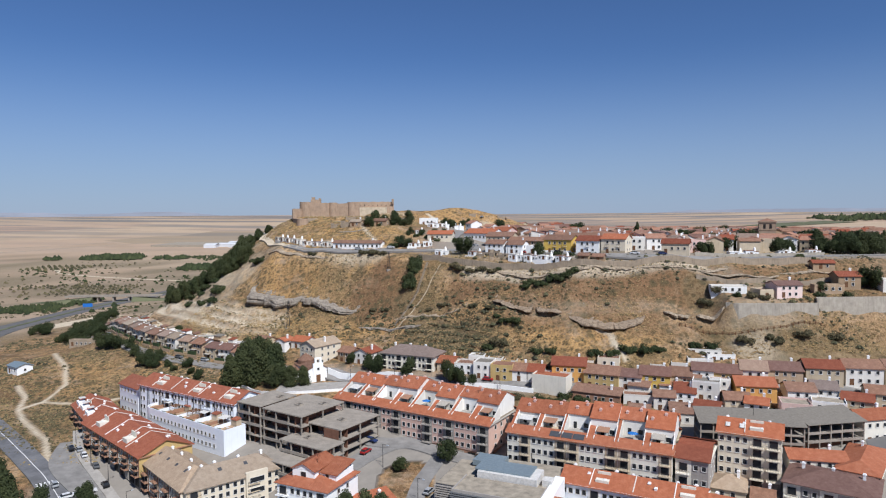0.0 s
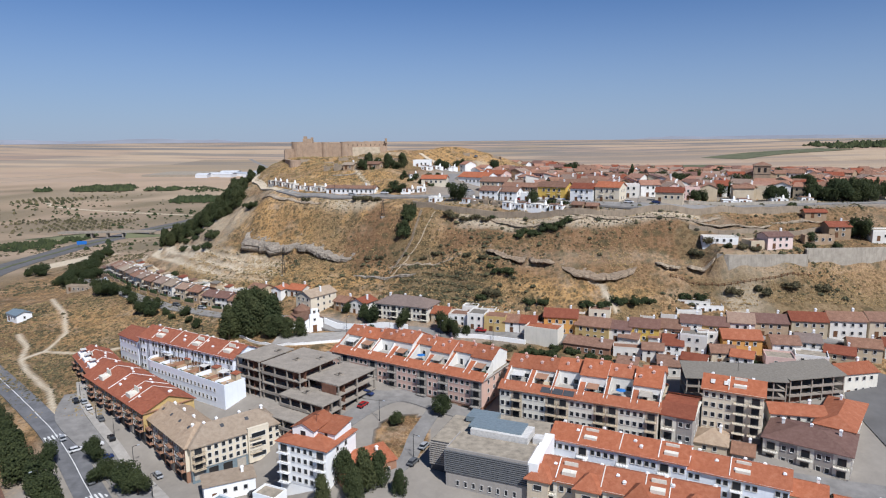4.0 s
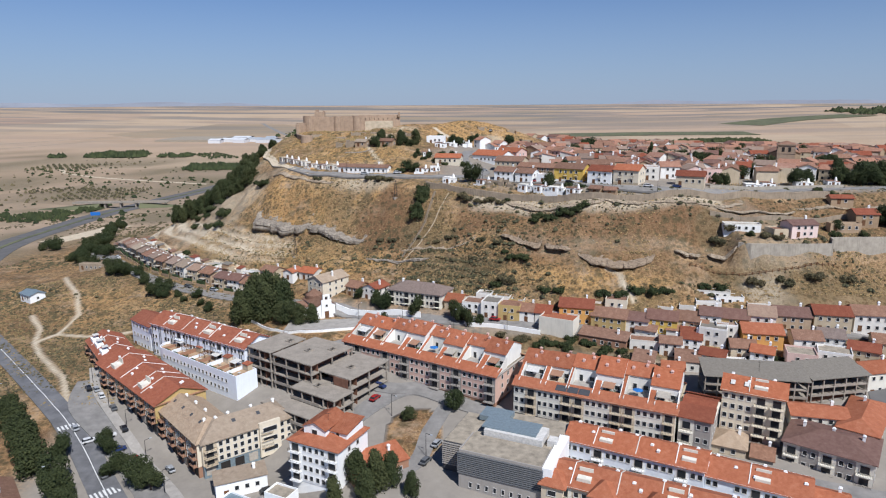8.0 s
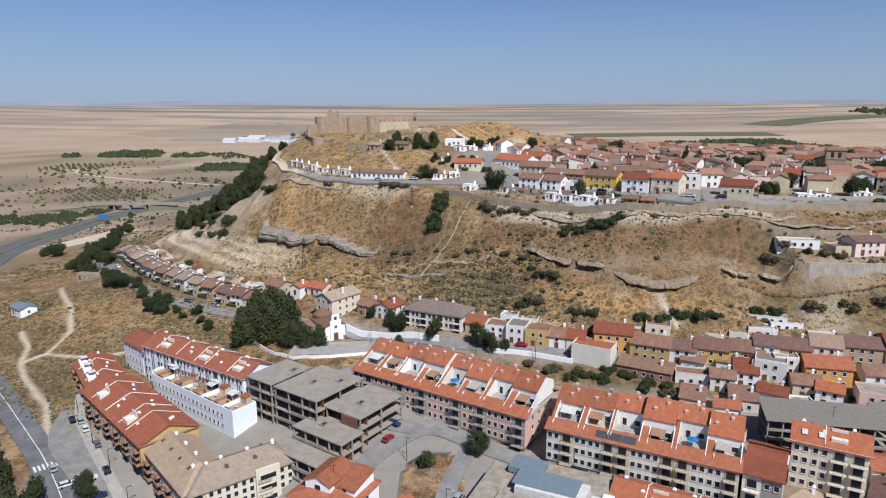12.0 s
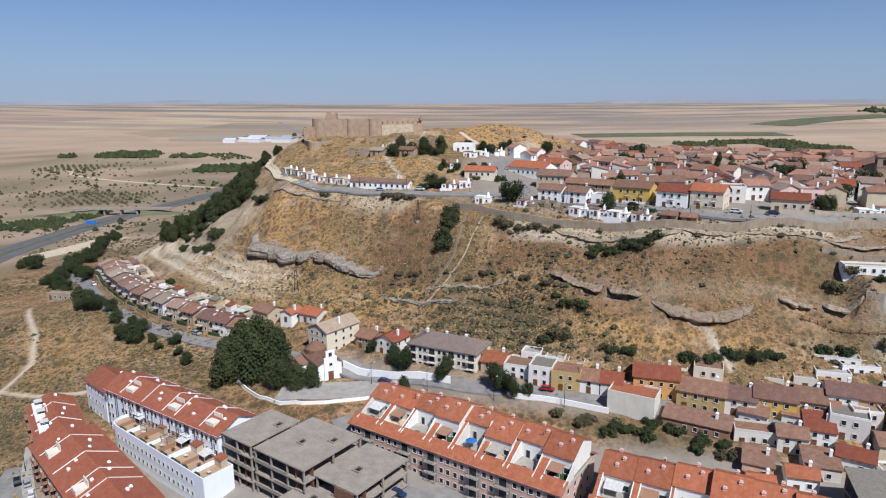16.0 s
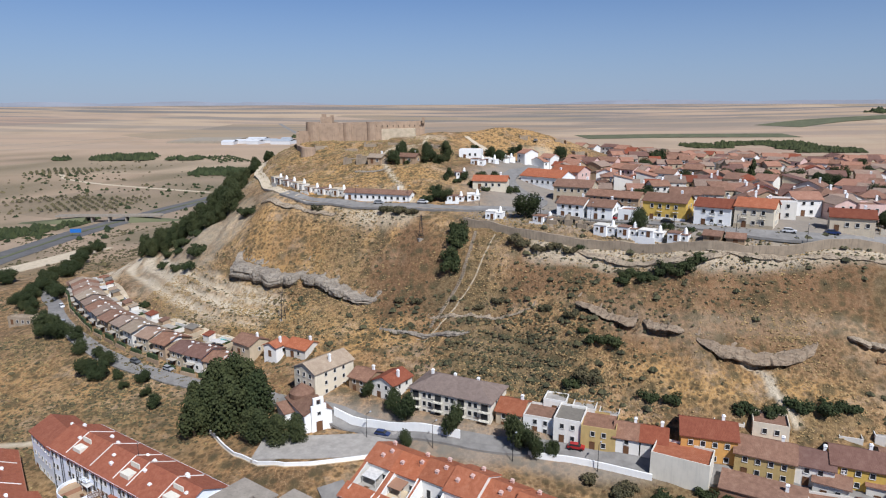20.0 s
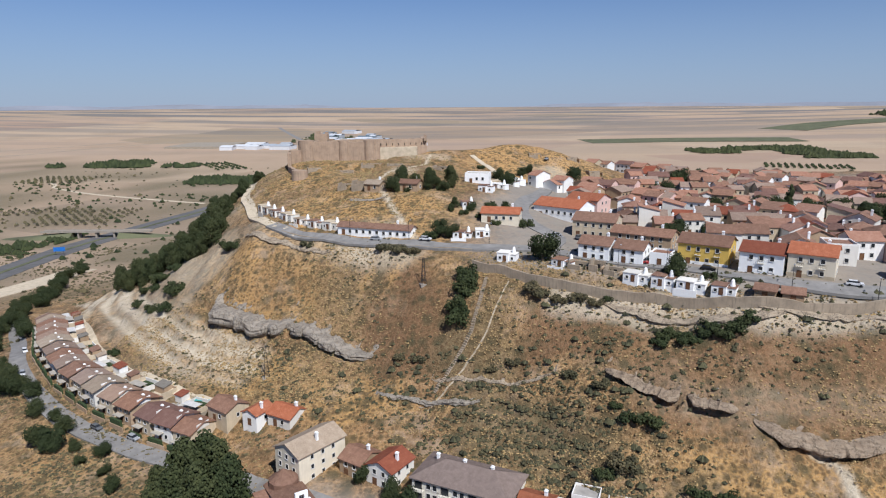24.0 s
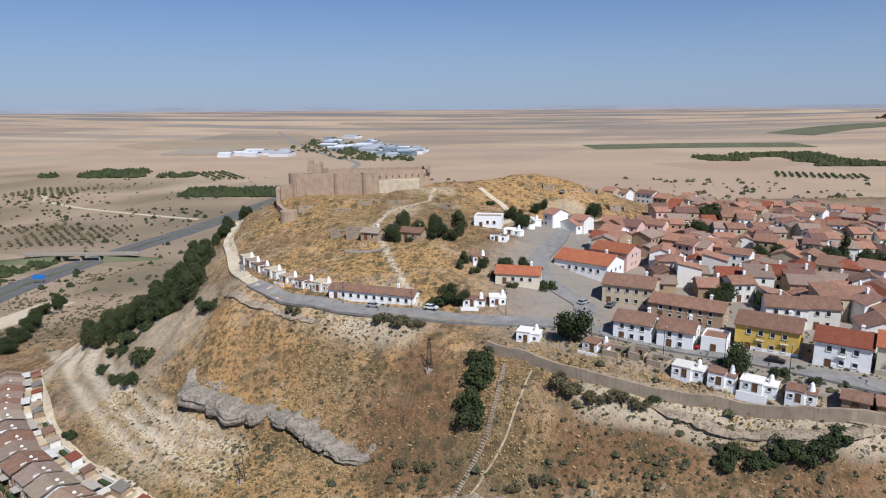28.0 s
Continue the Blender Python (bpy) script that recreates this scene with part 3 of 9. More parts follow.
def rock_material(name, tones_):
    m, n, l, b = mat(name, 0.95)
    p = position(n)
    s = n.new("ShaderNodeMapping")
    s.inputs["Scale"].default_value = (0.25, 0.25, 1.6)
    l.new(p, s.inputs["Vector"])
    strata = noise_tex(n, l, 1.0, 6, 0.7, s.outputs["Vector"])
    f = noise_tex(n, l, 1.1, 6, 0.7, p)
    c = ramp(n, l, strata.outputs["Fac"], list(zip((0.28, 0.45, 0.7), tones_)))
    c = mix(n, l, ramp(n, l, f.outputs["Fac"], [(0.5, (0, 0, 0)), (0.75, (0.7, 0.7, 0.7))]), c, (0.30, 0.22, 0.14))
    tall = n.new("ShaderNodeMapping")
    tall.inputs["Scale"].default_value = (0.55, 0.55, 0.10)
    l.new(p, tall.inputs["Vector"])
    seam = noise_tex(n, l, 0.8, 5, 0.6, tall.outputs["Vector"])
    gap = maths(n, l, "ABSOLUTE", maths(n, l, "SUBTRACT", seam.outputs["Fac"], 0.5))
    c = mix(n, l, ramp(n, l, gap, [(0.0, (0.7, 0.7, 0.7)), (0.03, (0, 0, 0))]), c, (0.07, 0.055, 0.04))
    l.new(c, b.inputs["Base Color"])
    bump(n, l, b, f.outputs["Fac"], 0.9, 0.6)
    return m


ROCK = rock_material("grey_limestone", [(0.16, 0.14, 0.115), (0.27, 0.235, 0.19), (0.37, 0.325, 0.265)])
BROW_ROCK = rock_material("brown_weathered_limestone", [(0.15, 0.11, 0.075), (0.26, 0.195, 0.135), (0.35, 0.28, 0.2)])
TAN_ROCK = rock_material("tan_limestone", [(0.20, 0.155, 0.11), (0.33, 0.265, 0.19), (0.43, 0.355, 0.26)])

# ---- building helpers ----
def mesh_ob(name, verts, faces, material, parent=None, label="", smooth=False):
    me = bpy.data.meshes.new(name)
    me.from_pydata([tuple(v) for v in verts], [], [tuple(f) for f in faces])
    me.materials.append(material)
    if smooth:
        me.shade_smooth()
    ob = new(name, me)
    if parent is not None:
        ob.parent = parent
    if label:
        ob["label"] = label
    return ob


def box_data(boxes):
    """Verts and faces of axis-parallel boxes (x0, y0, z0, x1, y1, z1)."""
    v, f = [], []
    for x0, y0, z0, x1, y1, z1 in boxes:
        k = len(v)
        v += [(x0, y0, z0), (x1, y0, z0), (x1, y1, z0), (x0, y1, z0), (x0, y0, z1), (x1, y0, z1), (x1, y1, z1), (x0, y1, z1)]
        f += [(k, k + 3, k + 2, k + 1), (k + 4, k + 5, k + 6, k + 7), (k, k + 1, k + 5, k + 4), (k + 1, k + 2, k + 6, k + 5), (k + 2, k + 3, k + 7, k + 6), (k + 3, k, k + 4, k + 7)]
    return v, f


def boxes(name, bs, material, parent=None, label=""):
    return mesh_ob(name, *box_data(bs), material, parent, label)


def thing(name, x, y, z, rot=0.0, label="", category="", group="", kind=""):
    e = new(name)
    e.matrix_basis = pose(x, y, z, 0, 0, rot)
    return tagged(e, label, category, group, kind)


SHARED = {}


def shared(key, make):
    if key not in SHARED:
        v, f, m = make()
        me = bpy.data.meshes.new(key[0])
        me.from_pydata(v, [], f)
        for q in m if isinstance(m, (list, tuple)) else [m]:
            me.materials.append(q)
        SHARED[key] = me
    return SHARED[key]


def put(name, me, parent, x, y, z, rz=0.0, label=""):
    o = new(name, me)
    o.parent = parent
    o.matrix_basis = pose(x, y, z, 0, 0, rz)
    if label:
        o["label"] = label
    return o


def window(parent, x, y, z, w, h, rz=0.0, frame_m=None):
    """A window in a wall facing -y (turned by rz): one ring of reveal and sill, and its dark pane set back in it."""
    fm = frame_m or FRAME_W
    t = 0.10

    def surround():
        a, c, i, k = w / 2 + t, h / 2 + t, w / 2, h / 2
        v = [(-a, 0.03, -c), (a, 0.03, -c), (a, 0.03, c), (-a, 0.03, c), (-a - 0.05, -0.17, -c), (a + 0.05, -0.17, -c), (a, -0.10, c), (-a, -0.10, c),
             (-i, -0.12, -k), (i, -0.12, -k), (i, -0.10, k), (-i, -0.10, k), (-i, -0.01, -k), (i, -0.01, -k), (i, -0.01, k), (-i, -0.01, k)]
        f = [(0, 1, 5, 4), (1, 2, 6, 5), (2, 3, 7, 6), (3, 0, 4, 7), (4, 5, 9, 8), (5, 6, 10, 9), (6, 7, 11, 10), (7, 4, 8, 11), (8, 9, 13, 12), (9, 10, 14, 13), (10, 11, 15, 14), (11, 8, 12, 15)]
        return v, f, fm

    win = put("window", shared(("window", w, h, fm.name), surround), parent, x, y, z, rz)
    put("pane", shared(("pane", w, h), lambda: (*box_data([(-w / 2, -0.035, -h / 2, w / 2, -0.005, h / 2)]), GLASS)), win, 0, 0, 0)
    return win


def plain_window(parent, x, y, z, w, h, rz=0.0):
    """A small far window: one dark pane in a shallow frame."""
    return put("window", shared(("far_window", w, h), lambda: (*box_data([(-w / 2, -0.07, -h / 2, w / 2, 0.02, h / 2)]), GLASS)), parent, x, y, z, rz)


def door(parent, x, y, z, w, h, rz=0.0, m=None):
    m = m or WOOD

    def make():
        v, f = box_data([(-w / 2, -0.05, 0, w / 2, 0.0, h), (-w / 2 - 0.1, -0.11, 0, -w / 2, 0.0, h + 0.1), (w / 2, -0.11, 0, w / 2 + 0.1, 0.0, h + 0.1), (-w / 2, -0.11, h, w / 2, 0.0, h + 0.1)])
        return v, f, m

    return put("door", shared(("door", w, h, m.name), make), parent, x, y, z, rz)


def balcony(parent, x, y, z, w, d=1.1, rz=0.0, slab=None):
    slab = slab or LIGHT

    def make():
        return (*box_data([(-w / 2, -d, -0.16, w / 2, 0.0, 0.0)]), slab)

    def bars():
        k = max(4, int(w / 0.35))
        xs = []
        for i in range(k + 1):
            q = -w / 2 + i * (w - 0.04) / k
            xs += [q, q + 0.04]
        m_ = len(xs)
        v = [(q, y_, z_) for y_ in (-d, -d + 0.04) for z_ in (0.98, 0.92, 0.0) for q in xs]
        f = []
        for i in range(m_ - 1):
            for o in (0, 3 * m_):
                f.append((o + i, o + i + 1, o + m_ + i + 1, o + m_ + i))
                if i % 2 == 0:
                    f.append((o + m_ + i, o + m_ + i + 1, o + 2 * m_ + i + 1, o + 2 * m_ + i))
            f.append((i, 3 * m_ + i, 3 * m_ + i + 1, i + 1))
            f.append((m_ + i, m_ + i + 1, 4 * m_ + i + 1, 4 * m_ + i))
        for q, e_ in ((0, -w / 2), (m_ - 1, w / 2)):
            c = len(v)
            v += [(e_, 0, 0.98), (e_, 0, 0.92), (e_, 0, 0.0), (e_, -d / 2, 0.92), (e_, -d / 2, 0.0), (e_, -d / 2 + 0.05, 0.92), (e_, -d / 2 + 0.05, 0.0)]
            f += [(q, c, c + 5, c + 3, m_ + q), (c, c + 1, c + 5), (c + 3, c + 5, c + 6, c + 4)]
        return v, f, RAIL

    b = put("balcony", shared(("balcony", w, d, slab.name), make), parent, x, y, z, rz)
    put("railing", shared(("railing", w, d), bars), b, 0, 0, 0)
    return b


def gable_roof(parent, w, d, z, rise, material, over=0.45, x0=0.0, y0=0.0, along="x", thick=0.22, name="roof"):
    """Two tiled slopes with thickness; the ridge runs along x or y. A child object whose own x runs across the tile rows."""
    a, c = (w / 2 + over, d / 2 + over) if along == "x" else (d / 2 + over, w / 2 + over)
    drop = rise * over / (c - over) if c > over else 0
    v, zs = [], (0.0, thick)
    for s in zs:
        v += [(-a, -c, -drop + s), (a, -c, -drop + s), (a, 0, rise + s), (-a, 0, rise + s), (-a, c, -drop + s), (a, c, -drop + s)]
    f = [(0, 3, 2, 1), (3, 4, 5, 2), (6, 7, 8, 9), (9, 8, 11, 10), (0, 1, 7, 6), (5, 4, 10, 11), (1, 2, 8, 7), (2, 5, 11, 8), (3, 0, 6, 9), (4, 3, 9, 10)]
    o = mesh_ob(name, v, f, material, parent)
    o.matrix_basis = pose(x0, y0, z, 0, 0, 0 if along == "x" else 90)
    return o


def hip_roof(parent, w, d, z, rise, material, over=0.5, x0=0.0, y0=0.0, thick=0.2, name="roof"):
    a, c = w / 2 + over, d / 2 + over
    r = max(0.2, a - c) if a > c else 0.2
    q = 0.2 if a > c else max(0.2, c - a)
    v = []
    for s in (0.0, thick):
        v += [(-a, -c, s - 0.15), (a, -c, s - 0.15), (a, c, s - 0.15), (-a, c, s - 0.15)]
    v += [(-r, -q * 0.5 if a <= c else 0, rise + thick), (r, -q * 0.5 if a <= c else 0, rise + thick), (r, q * 0.5 if a <= c else 0, rise + thick), (-r, q * 0.5 if a <= c else 0, rise + thick)]
    f = [(0, 3, 2, 1), (0, 1, 5, 4), (1, 2, 6, 5), (2, 3, 7, 6), (3, 0, 4, 7), (4, 5, 9, 8), (5, 6, 10, 9), (6, 7, 11, 10), (7, 4, 8, 11), (8, 9, 10, 11)]
    o = mesh_ob(name, v, f, material, parent)
    o.matrix_basis = pose(x0, y0, z)
    return o


def shed_roof(parent, w, d, z0, z1, material, over=0.35, x0=0.0, y0=0.0, thick=0.2, name="roof"):
    """One slope, low at the front."""
    a, c = w / 2 + over, d / 2 + over
    k = (z1 - z0) / d * over
    v = []
    for s in (0.0, thick):
        v += [(-a, -c, z0 - k + s), (a, -c, z0 - k + s), (a, c, z1 + k + s), (-a, c, z1 + k + s)]
    f = [(0, 3, 2, 1), (4, 5, 6, 7), (0, 1, 5, 4), (1, 2, 6, 5), (2, 3, 7, 6), (3, 0, 4, 7)]
    o = mesh_ob(name, v, f, material, parent)
    o.matrix_basis = pose(x0, y0, 0)
    return o


def gable_wall(parent, w, d, z, rise, material, along="x", x0=0.0, y0=0.0, z0=0.0, name="wall"):
    """Wall body from z0 to the eaves at z with its gables."""
    a, c = w / 2, d / 2
    v = [(-a, -c, z0), (a, -c, z0), (a, c, z0), (-a, c, z0), (-a, -c, z), (a, -c, z), (a, c, z), (-a, c, z)]
    f = [(0, 3, 2, 1), (0, 1, 5, 4), (2, 3, 7, 6)]
    if along == "x":
        v += [(-a, 0, z + rise), (a, 0, z + rise)]
        f += [(1, 2, 6, 9, 5), (3, 0, 4, 8, 7), (4, 5, 9, 8), (6, 7, 8, 9)]
    else:
        v += [(0, -c, z + rise), (0, c, z + rise)]
        f = [(0, 3, 2, 1), (0, 1, 5, 8, 4), (2, 3, 7, 9, 6), (1, 2, 6, 5), (3, 0, 4, 7), (5, 6, 9, 8), (7, 4, 8, 9)]
    o = mesh_ob(name, v, f, material, parent)
    o.matrix_basis = pose(x0, y0, 0)
    return o


def chimney(parent, x, y, z, h=1.4, m=None):
    m = m or WHITE

    def make():
        return (*box_data([(-0.35, -0.3, -1.0, 0.35, 0.3, h), (-0.45, -0.4, h, 0.45, 0.4, h + 0.15), (-0.3, -0.25, h + 0.15, 0.3, 0.25, h + 0.4)]), m)

    return put("chimney", shared(("chimney", h, m.name), make), parent, x, y, z)


def facade(parent, w, storeys, z0, sh, y, rz=0.0, step=2.6, ww=1.1, wh=1.25, margin=1.0, x0=0.0, dist=None, skip=(), frame_m=None, offset=0.0):
    """Rows of windows along one side. y: that side's distance from the middle; rz turns the side."""
    k = max(1, int((w - 2 * margin) / step))
    c, s = math.cos(radians(rz)), math.sin(radians(rz))
    for f in range(storeys):
        for i in range(k):
            if (i, f) in skip or i in skip:
                continue
            lx, ly = x0 + (i - (k - 1) / 2) * step + offset, -y
            window(parent, lx * c - ly * s, lx * s + ly * c, z0 + f * sh + sh * 0.5, ww, wh, rz, frame_m)


def house(x, y, rot, w, d, h, wall_m, roof_m, roof="gable", rise=None, storeys=2, along="x", label="", name="house", base=None, windows=True, rng=None, doors=True, chim=True, group="", side=True, sink=2.5):
    """A plain village house: walls, tiled roof, windows, door and chimney."""
    z = hz(x, y) if base is None else base
    e = thing(name, x, y, z, rot, label or "village house with plastered walls and tiled roof", "house", group)
    rise = rise if rise is not None else (0.22 * (d if along == "x" else w))
    if roof == "gable":
        gable_wall(e, w, d, h, rise, wall_m, along, z0=-sink)
        gable_roof(e, w, d, h, rise, roof_m, along=along)
    elif roof == "hip":
        boxes("wall", [(-w / 2, -d / 2, -sink, w / 2, d / 2, h)], wall_m, e)
        hip_roof(e, w, d, h, rise, roof_m)
    elif roof == "shed":
        a, c = w / 2, d / 2
        v = [(-a, -c, -sink), (a, -c, -sink), (a, c, -sink), (-a, c, -sink), (-a, -c, h), (a, -c, h), (a, c, h + rise), (-a, c, h + rise)]
        mesh_ob("wall", v, [(0, 3, 2, 1), (4, 5, 6, 7), (0, 1, 5, 4), (1, 2, 6, 5), (2, 3, 7, 6), (3, 0, 4, 7)], wall_m, e)
        shed_roof(e, w, d, h, h + rise, roof_m)
    else:
        boxes("wall", [(-w / 2, -d / 2, -sink, w / 2, d / 2, h)], wall_m, e)
        boxes("parapet", [(-w / 2, -d / 2, h, w / 2, -d / 2 + 0.2, h + 0.6), (-w / 2, d / 2 - 0.2, h, w / 2, d / 2, h + 0.6), (-w / 2, -d / 2 + 0.2, h, -w / 2 + 0.2, d / 2 - 0.2, h + 0.6), (w / 2 - 0.2, -d / 2 + 0.2, h, w / 2, d / 2 - 0.2, h + 0.6)], wall_m, e)
        boxes("roof", [(-w / 2 + 0.2, -d / 2 + 0.2, h, w / 2 - 0.2, d / 2 - 0.2, h + 0.06)], roof_m, e)
    if windows:
        sh = h / storeys
        facade(e, w, storeys, 0.1, sh, d / 2, 0, 2.7, 0.95, 1.2, 0.6, skip=((0, 0),) if doors else ())
        if side:
            facade(e, d, storeys, 0.1, sh, w / 2, 90, 3.4, 0.85, 1.1, 1.0)
    if doors:
        k = max(1, int((w - 1.2) / 2.7))
        door(e, -(k - 1) / 2 * 2.7, -d / 2, 0, 1.1, 2.1)
    if chim and roof != "flat":
        chimney(e, w * 0.28, d * 0.12 if along == "x" else 0.0, h + rise * 0.75)
    return e

# ---- ground: one sheet from the near streets to the horizon ----
def axis(fine0, fine1, step, lo, hi, grow=1.13):
    a = list(np.arange(fine0, fine1 + 0.01, step))
    s, v = step, fine1
    while v < hi:
        s *= grow
        v += s
        a.append(v)
    s, v = step, fine0
    while v > lo:
        s *= grow
        v -= s
        a.insert(0, v)
    return np.array(a)


def build_ground():
    gx = axis(-240, 200, 1.25, -5200, 5200)
    gy = axis(140, 500, 1.25, -2600, 5600)
    X, Y = np.meshgrid(gx, gy)
    Z = height(X, Y)
    field, band, paved, brown = zones(X, Y, smooth_height(X, Y))
    nx, ny = len(gx), len(gy)
    idx = np.arange(nx * ny).reshape(ny, nx)
    quads = np.stack([idx[:-1, :-1], idx[:-1, 1:], idx[1:, 1:], idx[1:, :-1]], -1).reshape(-1, 4)
    me = bpy.data.meshes.new("ground")
    me.from_pydata(np.stack([X.ravel(), Y.ravel(), Z.ravel()], -1).tolist(), [], quads.tolist())
    at = me.color_attributes.new("zone", "FLOAT_COLOR", "POINT")
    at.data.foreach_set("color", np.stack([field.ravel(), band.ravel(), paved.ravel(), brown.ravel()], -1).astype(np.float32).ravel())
    tone_at = me.color_attributes.new("tone", "FLOAT_COLOR", "POINT")
    tone_at.data.foreach_set("color", np.stack([q.ravel() for q in tones(X, Y, Z)], -1).astype(np.float32).ravel())
    me.materials.append(GROUND)
    me.shade_smooth()
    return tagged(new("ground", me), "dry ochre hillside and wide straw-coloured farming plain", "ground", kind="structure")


build_ground()


def strip(name, pts, width, material, lift=0.12, label="", category="road", step=3.0, parent=None, kind="structure", thick=0.0):
    """A road or path laid on the land along a line of (x, y)."""
    p = [Vector(q) for q in pts]
    line = []
    for i in range(len(p) - 1):
        a, b = p[max(i - 1, 0)], p[i]
        c, d = p[i + 1], p[min(i + 2, len(p) - 1)]
        k = max(2, int((c - b).length / step))
        for j in range(k):
            t = j / k
            line.append(0.5 * ((2 * b) + (-a + c) * t + (2 * a - 5 * b + 4 * c - d) * t * t + (-a + 3 * b - 3 * c + d) * t ** 3))
    line.append(p[-1])
    cols = 5
    V, F = [], []
    for i, q in enumerate(line):
        t = (line[min(i + 1, len(line) - 1)] - line[max(i - 1, 0)]).normalized()
        nrm = Vector((-t.y, t.x))
        mid = hz(q.x, q.y)
        for c in range(cols):
            r = q + nrm * width * (c / (cols - 1) - 0.5)
            g = hz(r.x, r.y)
            V.append((r.x, r.y, max(g, 0.7 * mid + 0.3 * g) + lift))
    for i in range(len(line) - 1):
        for c in range(cols - 1):
            k = i * cols + c
            F.append((k, k + 1, k + cols + 1, k + cols))
    o = mesh_ob(name, V, F, material, parent)
    # skirts give the edges depth
    E, G = [], []
    for side in (0, cols - 1):
        for i in range(len(line)):
            x, y, z = V[i * cols + side]
            E += [(x, y, z), (x, y, z - 0.8)]
    L = len(line)
    for s in range(2):
        for i in range(L - 1):
            k = 2 * (s * L + i)
            G.append((k, k + 1, k + 3, k + 2))
    me = o.data
    off = len(V)
    me.clear_geometry()
    me.from_pydata(V + E, [], F + [tuple(off + q for q in g) for g in G])
    return tagged(o, label, category, kind=kind)


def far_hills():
    """Low ranges on the horizon; air haze is painted into their blue-grey colour."""
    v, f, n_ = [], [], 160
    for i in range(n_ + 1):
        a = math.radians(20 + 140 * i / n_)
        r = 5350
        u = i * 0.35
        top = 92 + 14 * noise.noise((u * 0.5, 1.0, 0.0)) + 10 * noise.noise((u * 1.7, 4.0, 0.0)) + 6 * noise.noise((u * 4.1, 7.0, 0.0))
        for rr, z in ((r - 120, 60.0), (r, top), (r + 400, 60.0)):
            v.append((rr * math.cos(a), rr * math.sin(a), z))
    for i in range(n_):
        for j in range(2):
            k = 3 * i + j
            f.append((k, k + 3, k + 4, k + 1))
    return tagged(mesh_ob("backdrop", v, f, HAZE), "low hills on the horizon with haze painted in blue-grey", "hills", kind="structure")


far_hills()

# ---- lower town: apartment blocks ----


def water_heater(e, x, y, z):
    """A white tank lying over a tilted collector."""
    v, f, n_ = [], [], 10
    for q in (-0.9, 0.9):
        v += [(q, 0.45 * math.cos(2 * math.pi * k / n_), 1.1 + 0.45 * math.sin(2 * math.pi * k / n_)) for k in range(n_)]
    f = [(k, (k + 1) % n_, n_ + (k + 1) % n_, n_ + k) for k in range(n_)] + [tuple(range(n_))[::-1], tuple(range(n_, 2 * n_))]
    tank = put("water_heater", shared(("heater", 1), lambda: (v, f, FRAME_W)), e, x, y, z)
    o = put("collector", shared(("collector", 1), lambda: (*box_data([(-0.9, -1.7, -0.05, 0.9, 0.0, 0.05)]), FRAME_W)), tank, 0, 0, 0)
    o.matrix_basis = Matrix.Translation((0, -0.3, 0.95)) @ Matrix.Rotation(radians(32), 4, "X")


def slanted_wall(e, x, pts, m, t=0.22):
    """An upright wall across the block whose top follows the given line of (y, z)."""
    n_ = len(pts)
    v = [(x + q, y, z) for q in (-t / 2, t / 2) for y, z in pts]
    f = [tuple(range(n_)), tuple(range(n_, 2 * n_))[::-1]] + [(k, n_ + k, n_ + (k + 1) % n_, (k + 1) % n_) for k in range(n_)]
    return mesh_ob("party_wall", v, f, m, e)


